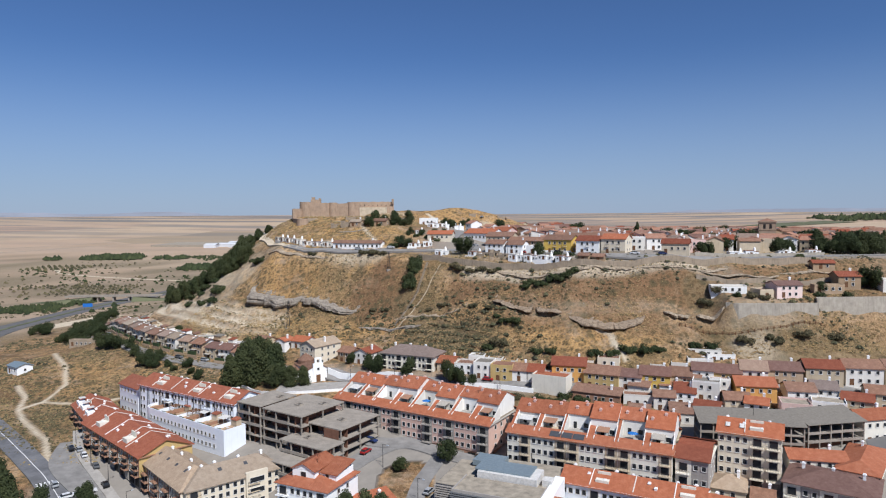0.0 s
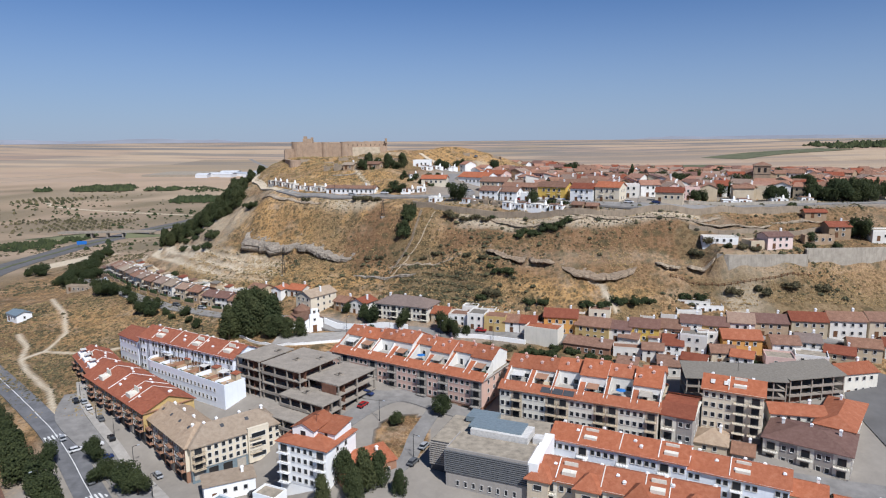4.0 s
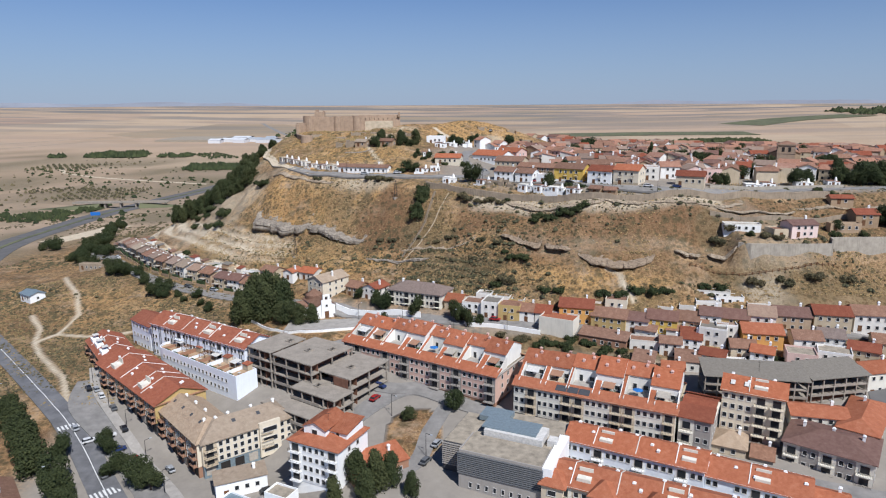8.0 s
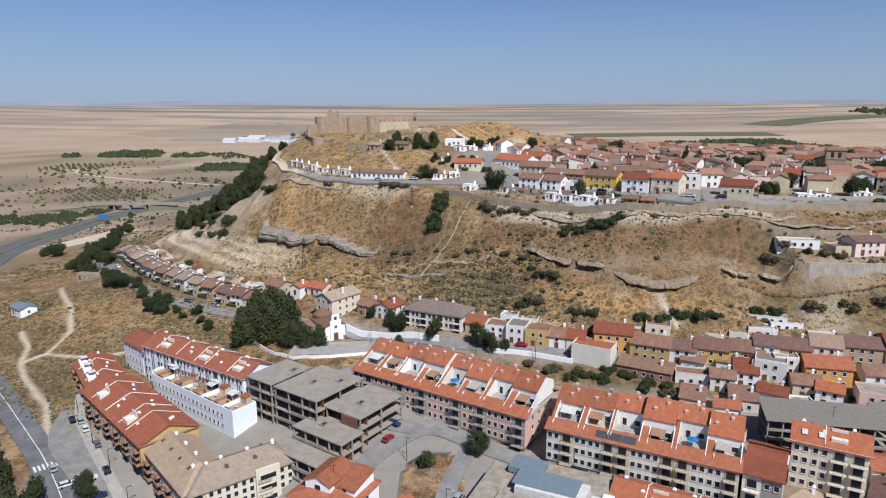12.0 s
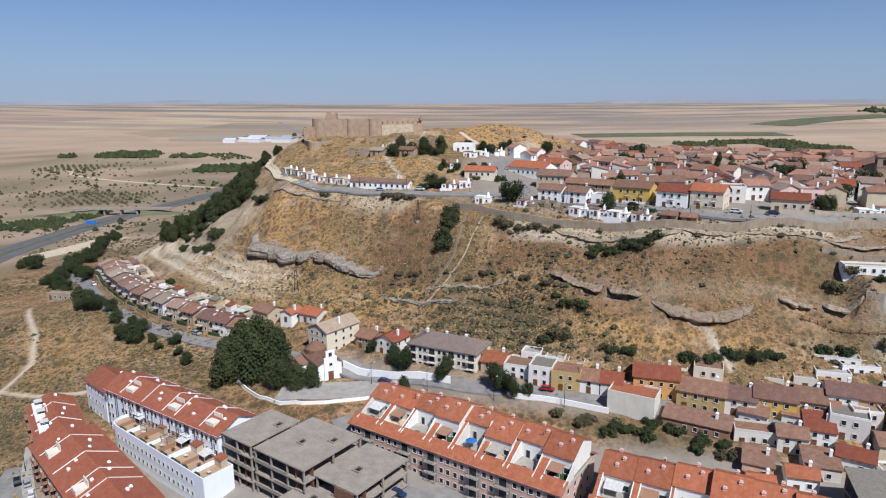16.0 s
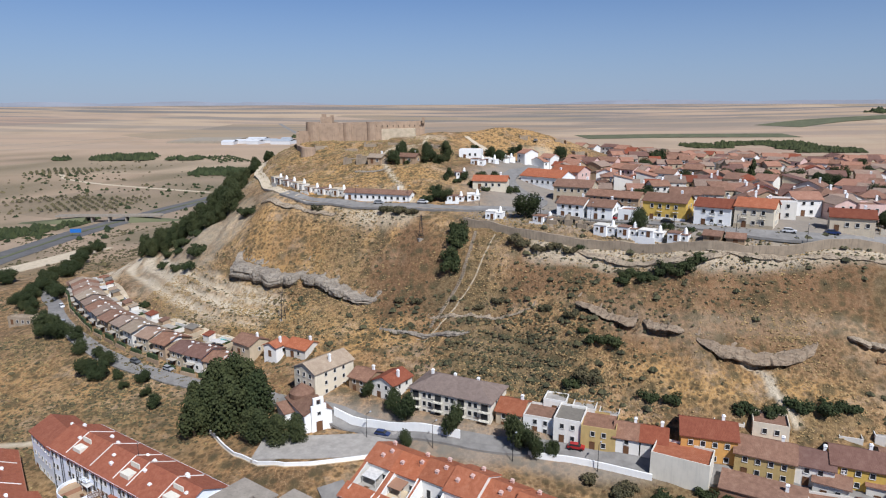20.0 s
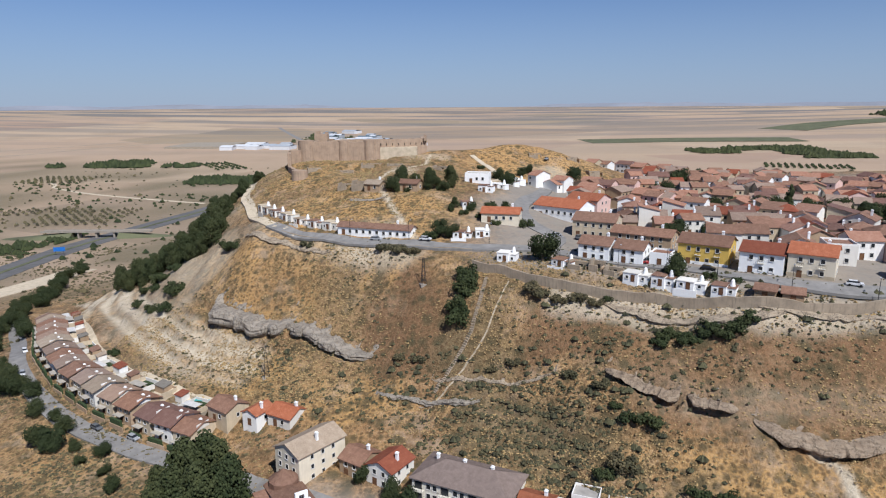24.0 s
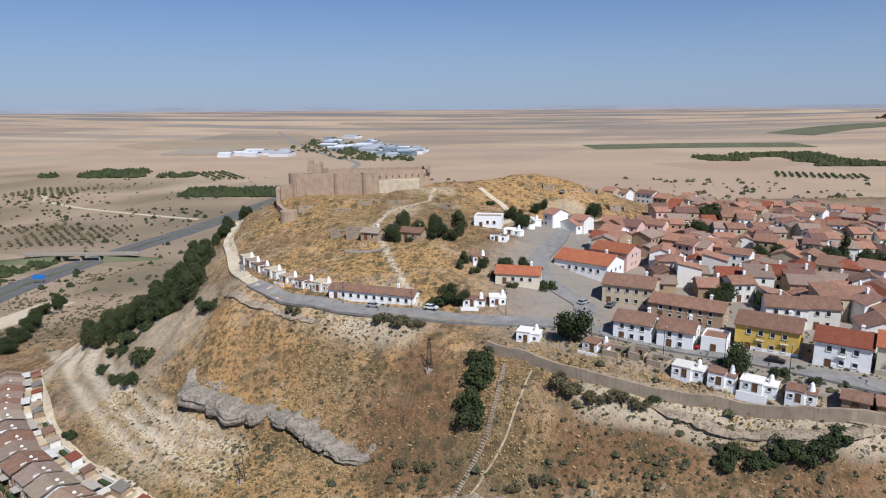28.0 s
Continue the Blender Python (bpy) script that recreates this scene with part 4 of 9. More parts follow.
def attic_row(e, w, d, h, units, wall_m, roof_m, deep=2.6, pitch=0.46):
    """Attic flats set back behind roof terraces: slanted white side walls, tiled tongues down to the front slope, awnings, tanks."""
    u = w / units
    ra = random.Random(int(w * 10))
    f = -d / 2 + deep - 0.1
    y1 = d / 2 - deep + 0.1
    back = (6.2, 5.8, 6.6, 4.2, 7.2, 3.8, 6.6, 4.6)
    tongue = (0.1, 0.16, 0.06, 0.22, 0.1, 0.2, 0.12, 0.24)
    shade = (FRAME_W, BROWN, None, BROWN, None, SHUTTER, None, BROWN)
    for i in range(units):
        cx = -w / 2 + (i + 0.5) * u
        y0 = f + back[i % 8] + ra.uniform(-0.4, 0.4)
        eave = h + pitch * (deep + y0 - f) * 0.92
        top = eave + (0.5, 0.3, 0.9, 2.3, 0.8, 2.0, 1.0, 1.6)[i % 8] + ra.uniform(-0.2, 0.3)
        run = y1 - y0
        boxes("attic", [(cx - u / 2 + 0.12, y0, h + 0.2, cx + u / 2 - 0.12, y1, top)], wall_m, e)
        ridge = pitch * run / 2
        gable_wall(e, u - 0.24, run, top, ridge, wall_m, "x", cx, (y0 + y1) / 2, top - 0.1, "gable")
        gable_roof(e, u - 0.3, run, top, ridge, roof_m, 0.28, cx, (y0 + y1) / 2, name="attic_roof")
        tw = u * tongue[i % 8]
        left = cx - u / 2 + 0.15
        shed_roof(e, tw, y0 - f, h + pitch * deep, h + pitch * (deep + y0 - f), roof_m, 0.05, left + tw / 2, (f + y0) / 2, name="tongue_roof")
        boxes("tongue_wall", [(left + 0.1, f, h, left + tw - 0.1, y0, h + pitch * deep - 0.05)], wall_m, e)
        zt = h + pitch * (deep + y0 - f) + 0.35
        for px, extra in ((left + tw + 0.12, 0.0), (cx + u / 2, (0.0, 0.4, 1.6, 0.6, 1.8, 0.4, 1.2, 0.2)[i % 8])):
            slanted_wall(e, px, [(f - 1.0, h + 0.2), (f - 1.0, h + pitch * deep + 0.1), (f + 0.4, h + pitch * deep + 0.35), (y0, zt + extra), (y0 + 0.6, zt + extra), (y0 + 0.6, h + 0.2)], wall_m)
        tx0, tx1 = left + tw + 0.25, cx + u / 2 - 0.12
        boxes("terrace", [(tx0, f, h - 0.4, tx1, y0, h + 0.56)], (PAVING, SAND, PAVING, HEDGE)[i % 4], e)
        tm = (tx0 + tx1) / 2
        window(e, tm - (tx1 - tx0) * 0.24, y0, h + 1.6, 1.0, 2.0)
        window(e, tm + (tx1 - tx0) * 0.24, y0, h + 1.75, 1.3, 1.3)
        m = shade[i % 8]
        if m:
            sx = tx0 + (tx1 - tx0) * (0.1, 0.0, 0.2, 0.05)[i % 4]
            shed_roof(e, (tx1 - tx0) * 0.62, 3.2, h + 2.55, h + 3.1, m, 0.0, sx + (tx1 - tx0) * 0.31, y0 - 1.7, 0.1, "awning")
            for px in (sx + 0.1, sx + (tx1 - tx0) * 0.62 - 0.1):
                boxes("awning_post", [(px - 0.05, y0 - 3.2, h + 0.5, px + 0.05, y0 - 3.1, h + 2.56)], FRAME_W, e)
        elif i % 8 == 4:
            v = [(tm, f + 3.0, h + 3.1)] + [(tm + 1.5 * math.cos(math.pi * k / 4), f + 3.0 + 1.5 * math.sin(math.pi * k / 4), h + 2.6) for k in range(8)]
            mesh_ob("umbrella", v, [(0, 1 + k, 1 + (k + 1) % 8) for k in range(8)] + [tuple(range(8, 0, -1))], BLUE_CLOTH, e)
            boxes("umbrella_pole", [(tm - 0.04, f + 2.96, h + 0.5, tm + 0.04, f + 3.04, h + 2.9)], FRAME_W, e)
        else:
            boxes("planter", [(tx0 + 0.3, f + 0.1, h + 0.5, tx1 - 0.6, f + 0.6, h + 1.25)], HEDGE, e)
        boxes("table", [(tm - 0.6, f + 1.0, h + 1.18, tm + 0.6, f + 1.8, h + 1.26), (tm - 0.06, f + 1.35, h + 0.5, tm + 0.06, f + 1.45, h + 1.2)], (WOOD, FRAME_W)[i % 2], e)
        chimney(e, cx + ra.uniform(-0.3, 0.0) * u, (y0 + y1) / 2 - run * 0.28, top + ridge * 0.4, 0.7, ROSE)
        chimney(e, cx + ra.uniform(0.1, 0.35) * u, (y0 + y1) / 2 - run * 0.12, top + ridge * 0.75, 0.6, ROSE)
        chimney(e, cx + ra.uniform(-0.2, 0.2) * u, (y0 + y1) / 2 + run * 0.3, top + ridge * 0.4, 0.8, ROSE)
        if i % 3 != 1:
            water_heater(e, cx + ra.uniform(-0.25, 0.25) * u, y1 + 0.9, h + pitch * deep + 0.3)


def skylights(e, n_, w, d, h, rise, run_):
    """Dark roof windows on the front slope of a hip or gable roof."""
    tilt = math.atan2(rise, d / 2)
    me_ = shared(("skylight", 1), lambda: (*box_data([(-0.55, -0.75, 0, 0.55, 0.75, 0.14)]), DARK_CLAD))
    for i in range(n_):
        x = -w / 2 + run_ + i * (w - 2 * run_) / max(1, n_ - 1)
        q = 0.45 + 0.18 * (i % 2)
        o = put("skylight", me_, e, x, 0, 0)
        o.matrix_basis = Matrix.Translation((x, -d / 2 * (1 - q), h + 0.36 + rise * q)) @ Matrix.Rotation(tilt, 4, "X")


def slopes(e, w, d, h, rise, m, deep=4.2):
    """Front and back tiled slopes with a flat strip between them."""
    for s, nm in ((1, "front_roof"), (-1, "back_roof")):
        o = shed_roof(e, w, deep, h, h + rise * 0.75, m, 0.6, 0, 0, 0.22, nm)
        o.matrix_basis = pose(0, -s * (d / 2 - deep / 2), 0, 0, 0, 0 if s == 1 else 180)
    boxes("roof_deck", [(-w / 2, -d / 2 + deep - 0.3, h - 0.2, w / 2, d / 2 - deep + 0.3, h + 0.5)], GRAVEL, e)


def apartment(x, y, rot, w, d, base, eave, wall_m, roof_m, storeys, bays, label, units=0, ground_m=None, rise=3.0, trim_m=None, roof="slopes", sink=5.0, side=True):
    """A block of flats. bays: one letter a bay along the front: w two windows, b balconies, o plain."""
    e = thing("apartment_building", x, y, base, rot, label, "building")
    h = eave - base
    trim_m = trim_m or LIGHT
    gh = 3.2 if ground_m else 0.0
    boxes("wall", [(-w / 2, -d / 2, gh, w / 2, d / 2, h)], wall_m, e)
    boxes("ground_storey", [(-w / 2 + 0.15, -d / 2 + 0.15, -sink, w / 2 - 0.15, d / 2 - 0.15, gh)], ground_m or wall_m, e)
    boxes("cornice", [(-w / 2 - 0.55, -d / 2 - 0.55, h, w / 2 + 0.55, d / 2 + 0.55, h + 0.25)], trim_m, e)
    sh = (h - gh) / storeys
    bw = w / len(bays)
    for i, c in enumerate(bays):
        cx = -w / 2 + (i + 0.5) * bw
        if c == "b":
            boxes("bay", [(cx - bw * 0.5 + 0.1, -d / 2 - 0.06, gh, cx + bw * 0.5 - 0.1, -d / 2, h)], trim_m, e)
        for s in range(storeys):
            z = gh + (s + 0.5) * sh
            if c == "w":
                for q in (-0.24, 0.24):
                    window(e, cx + q * bw, -d / 2, z, 1.0, 1.3)
            elif c == "b":
                window(e, cx, -d / 2 - 0.06, z - 0.15, min(2.0, bw * 0.55), 2.0, 0, SHUTTER)
                balcony(e, cx, -d / 2 - 0.06, gh + s * sh + 0.12, bw * 0.86, 1.2, 0, trim_m)
        if ground_m:
            door(e, cx, -d / 2 + 0.15, -0.0, bw * 0.6, 2.5, 0, DARK if i % 3 else SHUTTER)
    if side:
        for rz, y2 in ((90, w / 2), (-90, w / 2)):
            facade(e, d, storeys, gh, sh, y2, rz, 4.0, 1.0, 1.25, 1.4)
    if roof == "slopes":
        if units:
            slopes(e, w, d, h + 0.25, 1.6, roof_m, 2.6)
            attic_row(e, w, d, h + 0.25, units, WHITE_H, roof_m)
        else:
            slopes(e, w, d, h + 0.25, rise, roof_m)
            gable_roof(e, w * 0.999, d - 7.5, h + rise * 0.6, rise * 0.5, roof_m, 0.3, name="ridge_roof")
    elif roof == "gable":
        cuts = max(2, int(w / 8.5))
        for i in range(1, cuts):
            px = -w / 2 + (i + (0.22, -0.15, 0.1)[i % 3]) * w / cuts
            for q in (-1, 1):
                o = mesh_ob("party_parapet", *box_data([(-0.11, -d / 2 - 0.2, 0.0, 0.11, 0.0, 0.36)]), WHITE_H, e)
                o.matrix_basis = Matrix.Translation((px, 0, h + 0.25 + rise)) @ Matrix.Rotation(math.atan2(rise, d / 2) * 1.0, 4, "X") if q == -1 else Matrix.Translation((px, 0, h + 0.25 + rise)) @ Matrix.Rotation(math.pi, 4, "Z") @ Matrix.Rotation(math.atan2(rise, d / 2), 4, "X")
            if i % 2 == 1:
                boxes("roof_terrace", [(px + 1.2, -d / 2 + 1.4, h + 0.2, px + 4.6, -d / 2 + 4.2, h + 0.25 + rise * 0.62), (px + 1.2, -d / 2 + 4.2, h, px + 4.6, -d / 2 + 4.45, h + rise + 0.6)], LIGHT, e)
        gable_wall(e, w, d, h + 0.25, rise, wall_m, z0=h + 0.2, name="gable")
        gable_roof(e, w, d, h + 0.25, rise, roof_m, 0.6)
        for i in range(max(2, int(w / 3.6))):
            chimney(e, -w / 2 + 2 + i * 3.6 + (i % 3) * 0.9, d * (0.12, -0.16, -0.3, 0.2)[i % 4], h + rise * (0.75, 0.65, 0.4, 0.6)[i % 4], (0.8, 0.5, 0.6)[i % 3])
    elif roof == "hip":
        hip_roof(e, w, d, h + 0.25, rise, roof_m, 0.6)
        for i in range(max(1, int(w / 7))):
            chimney(e, -w / 2 + 3.5 + i * 7, d * 0.1, h + rise * 0.8, 1.0)
    return e


apartment(-4.2, 214.4, -32.1, 61, 21, -0.2, 11.6, PINK, T_RED, 3, "wbwwbwbwwbwbwwb", "pink apartment block with orange tiled roof, attic terraces and iron balconies", 8, BROWN, 3.0, GREYW)
ivory = apartment(46.9, 184.2, -25.7, 46.5, 22, -0.5, 11.5, LIGHT, T_RED, 3, "wbwwbbwwbbwwb", "ivory apartment block with orange tiled roof and dark iron balconies", 6, DARK_CLAD, 3.0, SAND)
for q in range(3):
    o = mesh_ob("solar_panel", *box_data([(-1.6, -1.1, 0, 1.6, 1.1, 0.1)]), DARK_CLAD, ivory)
    o.matrix_basis = Matrix.Translation((-9 + q * 3.4, -9.75, 13.05)) @ Matrix.Rotation(math.atan2(1.2, 2.6), 4, "X")
apartment(72.2, 170.6, -30, 8.4, 17, -1.0, 10.6, GREYW, T_DARK, 3, "bw", "narrow grey apartment house with red tiled roof", 0, None, 2.2)
cream_tall = apartment(88.6, 173.6, -28.6, 16, 10.5, 0.0, 15.0, CREAM, T_RED, 4, "wwbb", "tall cream apartment house with red roof and recessed balconies", 0, GREYW, 2.6, CREAM, "gable")
for q in (-5.6, -2.0):
    o = mesh_ob("roof_window", *box_data([(-0.6, -0.8, 0, 0.6, 0.8, 0.12)]), FRAME_W, cream_tall)
    o.matrix_basis = Matrix.Translation((q, -3.0, 16.85)) @ Matrix.Rotation(math.atan2(2.6, 5.25), 4, "X")
apartment(104.6, 161.2, -37, 21, 16, -8.5, 5.3, GREYW, T_MAROON, 4, "bwbwb", "grey apartment house with broad brown roof and balconies", 0, None, 2.2, LIGHT, "hip")
house(108.0, 175.5, -14, 15, 9, 5.0, LIGHT, T_RED, base=2.0, rise=1.6, label="low ivory house with orange tiled roof behind the grey block")
house(121.0, 173.5, 50, 25, 10, 4.4, CREAM, T_RED, roof="hip", base=2.0, rise=1.8, label="long low house with orange tiled roof following the street bend")
apartment(-100.6, 209.3, -44.3, 49, 16.5, -5.0, 4.0, YELLOW, T_BRICK, 3, "wbwbwbwbwbwb", "long yellow-brown terrace block with broad red tiled roof", 0, DARK_CLAD, 3.4, BROWN, "gable")
west_wing = apartment(-126.6, 236.8, -52, 29, 12.5, -3.5, 3.6, YELLOW, T_BRICK, 2, "bwbwbwb", "yellow-brown terrace wing with roof terraces and red tiles", 0, DARK_CLAD, 3.0, BROWN, "gable")
for q in (-9.5, -2.0, 6.5):
    boxes("roof_terrace", [(q - 2.4, -5.2, 7.3, q + 2.4, -2.4, 9.3)], WHITE, west_wing)
    boxes("awning", [(q - 2.0, -4.6, 10.4, q + 0.6, -2.4, 10.5)], FRAME_W, west_wing)
house(-116.5, 251.5, -40, 15, 11, 11.0, COOL_WHITE, T_BRICK, base=-1.0, storeys=3, rise=2.6, label="white end house with red tiled roof joining the terrace blocks", name="apartment_building")
tan_a = apartment(-76.5, 184.6, -47.5, 36, 13, -8.5, 1.8, CREAM, T_PINK, 3, "bwbwbwbwb", "cream apartment block with pale tiled hip roof and balconies", 0, BROWN, 3.6, BROWN, "hip")
skylights(tan_a, 8, 36, 13, 10.3, 3.6, 7)
tan_b = apartment(-60.0, 180.5, 38.0, 29, 13, -8.0, 1.8, CREAM, T_PINK, 3, "bwwwbww", "cream apartment wing with pale tiled roof over blue shopfronts", 0, METAL_B, 3.4, SAND, "hip")
skylights(tan_b, 5, 29, 13, 9.8, 3.4, 7)
boxes("bay_front", [(2, -7.3, 0.4, 8.5, -6.4, 11.2)], CREAM, tan_b)
for q in range(3):
    window(tan_b, 5.2, -7.3, 2.6 + q * 3.1, 4.2, 1.4)
white_row = apartment(-86.7, 231.1, -32.2, 52, 13, 0.0, 12.5, COOL_WHITE, T_BRICK, 4, "wowwbwwowwbwww", "white four-storey terrace with stepped red tiled roofs", 0, None, 3.0, COOL_WHITE, "gable")
for q in range(14):
    px = -25.2 + q * 3.72 + (q % 3) * 0.35
    boxes("downpipe", [(px - 0.09, -6.68, 0.0, px + 0.09, -6.5, 12.3)], DARK_CLAD, white_row)
    if q % 2:
        # flat grey strip on the wall paints the shade of an upright recess
        boxes("shaft", [(px + 0.5, -6.54, 0.6, px + 1.0, -6.48, 12.2)], LOUVRE, white_row)
corner = apartment(-31.0, 161.8, -26, 15.5, 14, -3.5, 7.6, WHITE, T_RED, 4, "bwwb", "white corner apartment house with stepped orange roofs and attic", 0, None, 1.6, WHITE, "hip")
boxes("attic", [(-5.5, -3.5, 11.2, 1.5, 6, 14.2), (1.5, -1.5, 11.2, 6.8, 6.4, 13.4)], WHITE, corner)
gable_wall(corner, 7, 9.5, 14.2, 1.5, WHITE, "y", -2, 1.25, 14.1, "gable")
gable_roof(corner, 7, 9.5, 14.2, 1.5, T_RED, 0.4, -2, 1.25, "y", name="attic_roof")
shed_roof(corner, 5.3, 7.9, 13.4, 14.6, T_RED, 0.4, 4.15, 2.45, name="attic_roof")
window(corner, -2, -3.5, 12.9, 1.6, 1.4)
window(corner, 4, -1.5, 12.6, 1.0, 1.2)
apartment(50.8, 157.8, -27.6, 35, 11, -4.0, 6.0, COOL_WHITE, T_RED, 2, "wwbwwbwwbw", "white terraced houses with stepped red tiled roofs", 0, GREYW, 2.4, WHITE, "gable")
apartment(77.4, 145.6, -29, 23, 11, -5.0, 4.2, COOL_WHITE, T_RED, 2, "wowbwow", "white terraced houses with red tiled roofs and blank bays", 0, GREYW, 2.4, WHITE, "gable")
bottom_row = apartment(46.0, 141.0, -25.5, 44, 12, -6.0, 4.2, SAND, T_RED, 2, "wbwwbwwbwbw", "sand-coloured terrace with orange hipped roofs", 0, GREYW, 2.8, LIGHT, "gable")


for q in (-18.5, -6.5, 5.5, 17.5):
    boxes("bay_front", [(q - 2.6, -7.8, -2, q + 2.6, -6.0, 10.2)], SAND, bottom_row)
    hip_roof(bottom_row, 6.2, 7.0, 10.3, 2.7, T_RED, 0.4, q, -4.4, name="bay_roof")
    for st_ in (3.9, 7.4):
        window(bottom_row, q, -7.8, st_ + 1.0, 2.0, 1.3)
house(93.5, 143.0, -30, 9, 9, 6.0, SAND, T_RED, base=-6.0, label="sand-coloured house with orange roof below the grey block")
house(104.0, 136.5, -30, 12, 10, 5.0, LIGHT, T_RED, base=-7.0, label="pale house with orange roof below the grey block")


def low_white():
    e = thing("apartment_building", -84.8, 218.4, -0.9, -36.8, "low white building with a rounded end and cluttered brown roof terraces", "building")
    ring = [(24, -4.2), (24, 4.2), (-20, 4.2)] + [(-20 - 4.2 * math.sin(math.pi * k / 10), 4.2 * math.cos(math.pi * k / 10)) for k in range(1, 10)] + [(-20, -4.2)]
    n_ = len(ring)
    mesh_ob("wall", [(x, y, z) for z in (-6, 7.4) for x, y in ring], [tuple(range(n_)), tuple(range(n_, 2 * n_))] + [(k, (k + 1) % n_, n_ + (k + 1) % n_, n_ + k) for k in range(n_)], COOL_WHITE, e)
    inner = [(x * 0.99, y * 0.95) for x, y in ring]
    V = [(x, y, z) for z in (7.4, 8.3) for r in (ring, inner) for x, y in r]
    F = []
    for k in range(n_):
        j = (k + 1) % n_
        F += [(k, j, 2 * n_ + j, 2 * n_ + k), (n_ + j, n_ + k, 3 * n_ + k, 3 * n_ + j), (2 * n_ + k, 2 * n_ + j, 3 * n_ + j, 3 * n_ + k)]
    mesh_ob("parapet", V, F, COOL_WHITE, e)
    mesh_ob("terrace_floor", [(x, y, 7.45) for x, y in inner], [tuple(range(n_))], EARTH, e)
    facade(e, 44, 2, 0.6, 3.2, 4.2, 0, 2.2, 0.8, 1.2, 1.2)
    ra = random.Random(17)
    for i in range(8):
        x = -19.0 + i * 5.4
        boxes("party_wall", [(x, -4.0, 7.46, x + 0.15, 4.0, 8.5 + (i % 3) * 0.2)], (BROWN, COOL_WHITE)[i % 2], e)
        kind = (0, 1, 2, 1, 0, 2, 0, 2)[i]
        if kind == 0:
            shed_roof(e, 3.2, 3.0, 9.5, 9.9, FRAME_W, 0.0, x + 2.4, 1.9, 0.1, "awning")
            for px in (x + 0.9, x + 3.9):
                boxes("awning_post", [(px - 0.05, 0.5, 7.46, px + 0.05, 0.6, 9.5)], FRAME_W, e)
        elif kind == 1:
            boxes("pergola", [(x + 0.8 + k * 0.5, -0.6, 9.3, x + 0.92 + k * 0.5, 3.8, 9.4) for k in range(7)] + [(x + 0.7, -0.5, 7.46, x + 0.82, -0.38, 9.3), (x + 3.8, -0.5, 7.46, x + 3.92, -0.38, 9.3)], WOOD, e)
        else:
            boxes("store_room", [(x + 0.6, 2.0, 7.46, x + 3.4, 3.9, 9.6)], SAND, e)
            shed_roof(e, 2.8, 1.9, 9.6, 9.9, T_BRICK, 0.2, x + 2.0, 2.95, name="store_roof")
        boxes("planter", [(x + 0.5, -3.8, 7.46, x + ra.uniform(2, 4.4), -3.2, 8.2)], HEDGE, e)
        tx, ty = x + ra.uniform(1.2, 4), ra.uniform(-2.2, -0.6)
        boxes("table", [(tx - 0.5, ty - 0.4, 8.15, tx + 0.5, ty + 0.4, 8.22), (tx - 0.05, ty - 0.05, 7.46, tx + 0.05, ty + 0.05, 8.2)], (WOOD, FRAME_W)[i % 2], e)
    return e


low_white()


def skeleton():
    """Unfinished concrete frame: slabs, columns, ragged roof."""
    e = thing("unfinished_building", -47.5, 208.0, -1.0, -34.3, "unfinished grey concrete frame with open storeys", "building")

    def frame_block(x0, x1, y0, y1, floors, z0, sh, holes=()):
        for f in range(floors):
            z = z0 + (f + 1) * sh
            boxes("slab", [(x0, y0, z - 0.35, x1, y1, z)], CONCRETE, e)
            nx, ny = max(2, int((x1 - x0) / 4.6)), max(2, int((y1 - y0) / 4.6))
            for i in range(nx + 1):
                for j in (0, ny // 2, ny):
                    cx, cy = x0 + 0.4 + i * (x1 - x0 - 0.8) / nx, y0 + 0.4 + j * (y1 - y0 - 0.8) / ny
                    put("column", shared(("column", sh), lambda: (*box_data([(-0.2, -0.2, -sh, 0.2, 0.2, -0.35)]), CONCRETE)), e, cx, cy, z)
            boxes("sill_band", [(x0 + (f % 2) * (x1 - x0) * 0.4, y0, z - sh, x1 - (1 - f % 2) * (x1 - x0) * 0.35, y0 + 0.2, z - sh + 0.6)], CONCRETE, e)
            # dark brick walls added behind the front so the open storeys look shaded
            boxes("inner_wall", [(x0 + 0.6, y0 + 3.4, z - sh, x1 - 0.6, y0 + 3.6, z - 0.35)], BRICKWORK, e)
            boxes("inner_wall", [(x1 - 3.6, y0 + 0.6, z - sh, x1 - 3.4, y1 - 0.6, z - 0.35)], BRICKWORK, e)
        z = z0 + floors * sh
        for hx, hy in holes:
            boxes("roof_shaft", [(hx - 1.1, hy - 1.1, z, hx + 1.1, hy - 0.9, z + 0.5), (hx - 1.1, hy + 0.9, z, hx + 1.1, hy + 1.1, z + 0.5), (hx - 1.1, hy - 0.9, z, hx - 0.9, hy + 0.9, z + 0.5), (hx + 0.9, hy - 0.9, z, hx + 1.1, hy + 0.9, z + 0.5)], CONCRETE, e)
            boxes("shaft_opening", [(hx - 0.9, hy - 0.9, z, hx + 0.9, hy + 0.9, z + 0.06)], DARK, e)

    frame_block(-18, -6.5, -8.2, 8, 5, -1.8, 3.35, [(-9, 3)])
    frame_block(-6, 12, -7.8, 12, 5, -2.0, 3.3, [(2, 1), (8, 6)])
    frame_block(12, 25.5, -4.5, 14, 4, -1.6, 3.35, [(19, 3)])
    frame_block(8, 27, -13.5, -4.6, 3, -1.4, 3.3, [(15, -8)])
    frame_block(2, 27, -20.5, -13.6, 2, -1.5, 3.1, [])
    boxes("brick_panel", [(18.5, -4.7, 8.6, 24.5, -4.5, 11.4)], BRICKWORK, e)
    return e


skeleton()


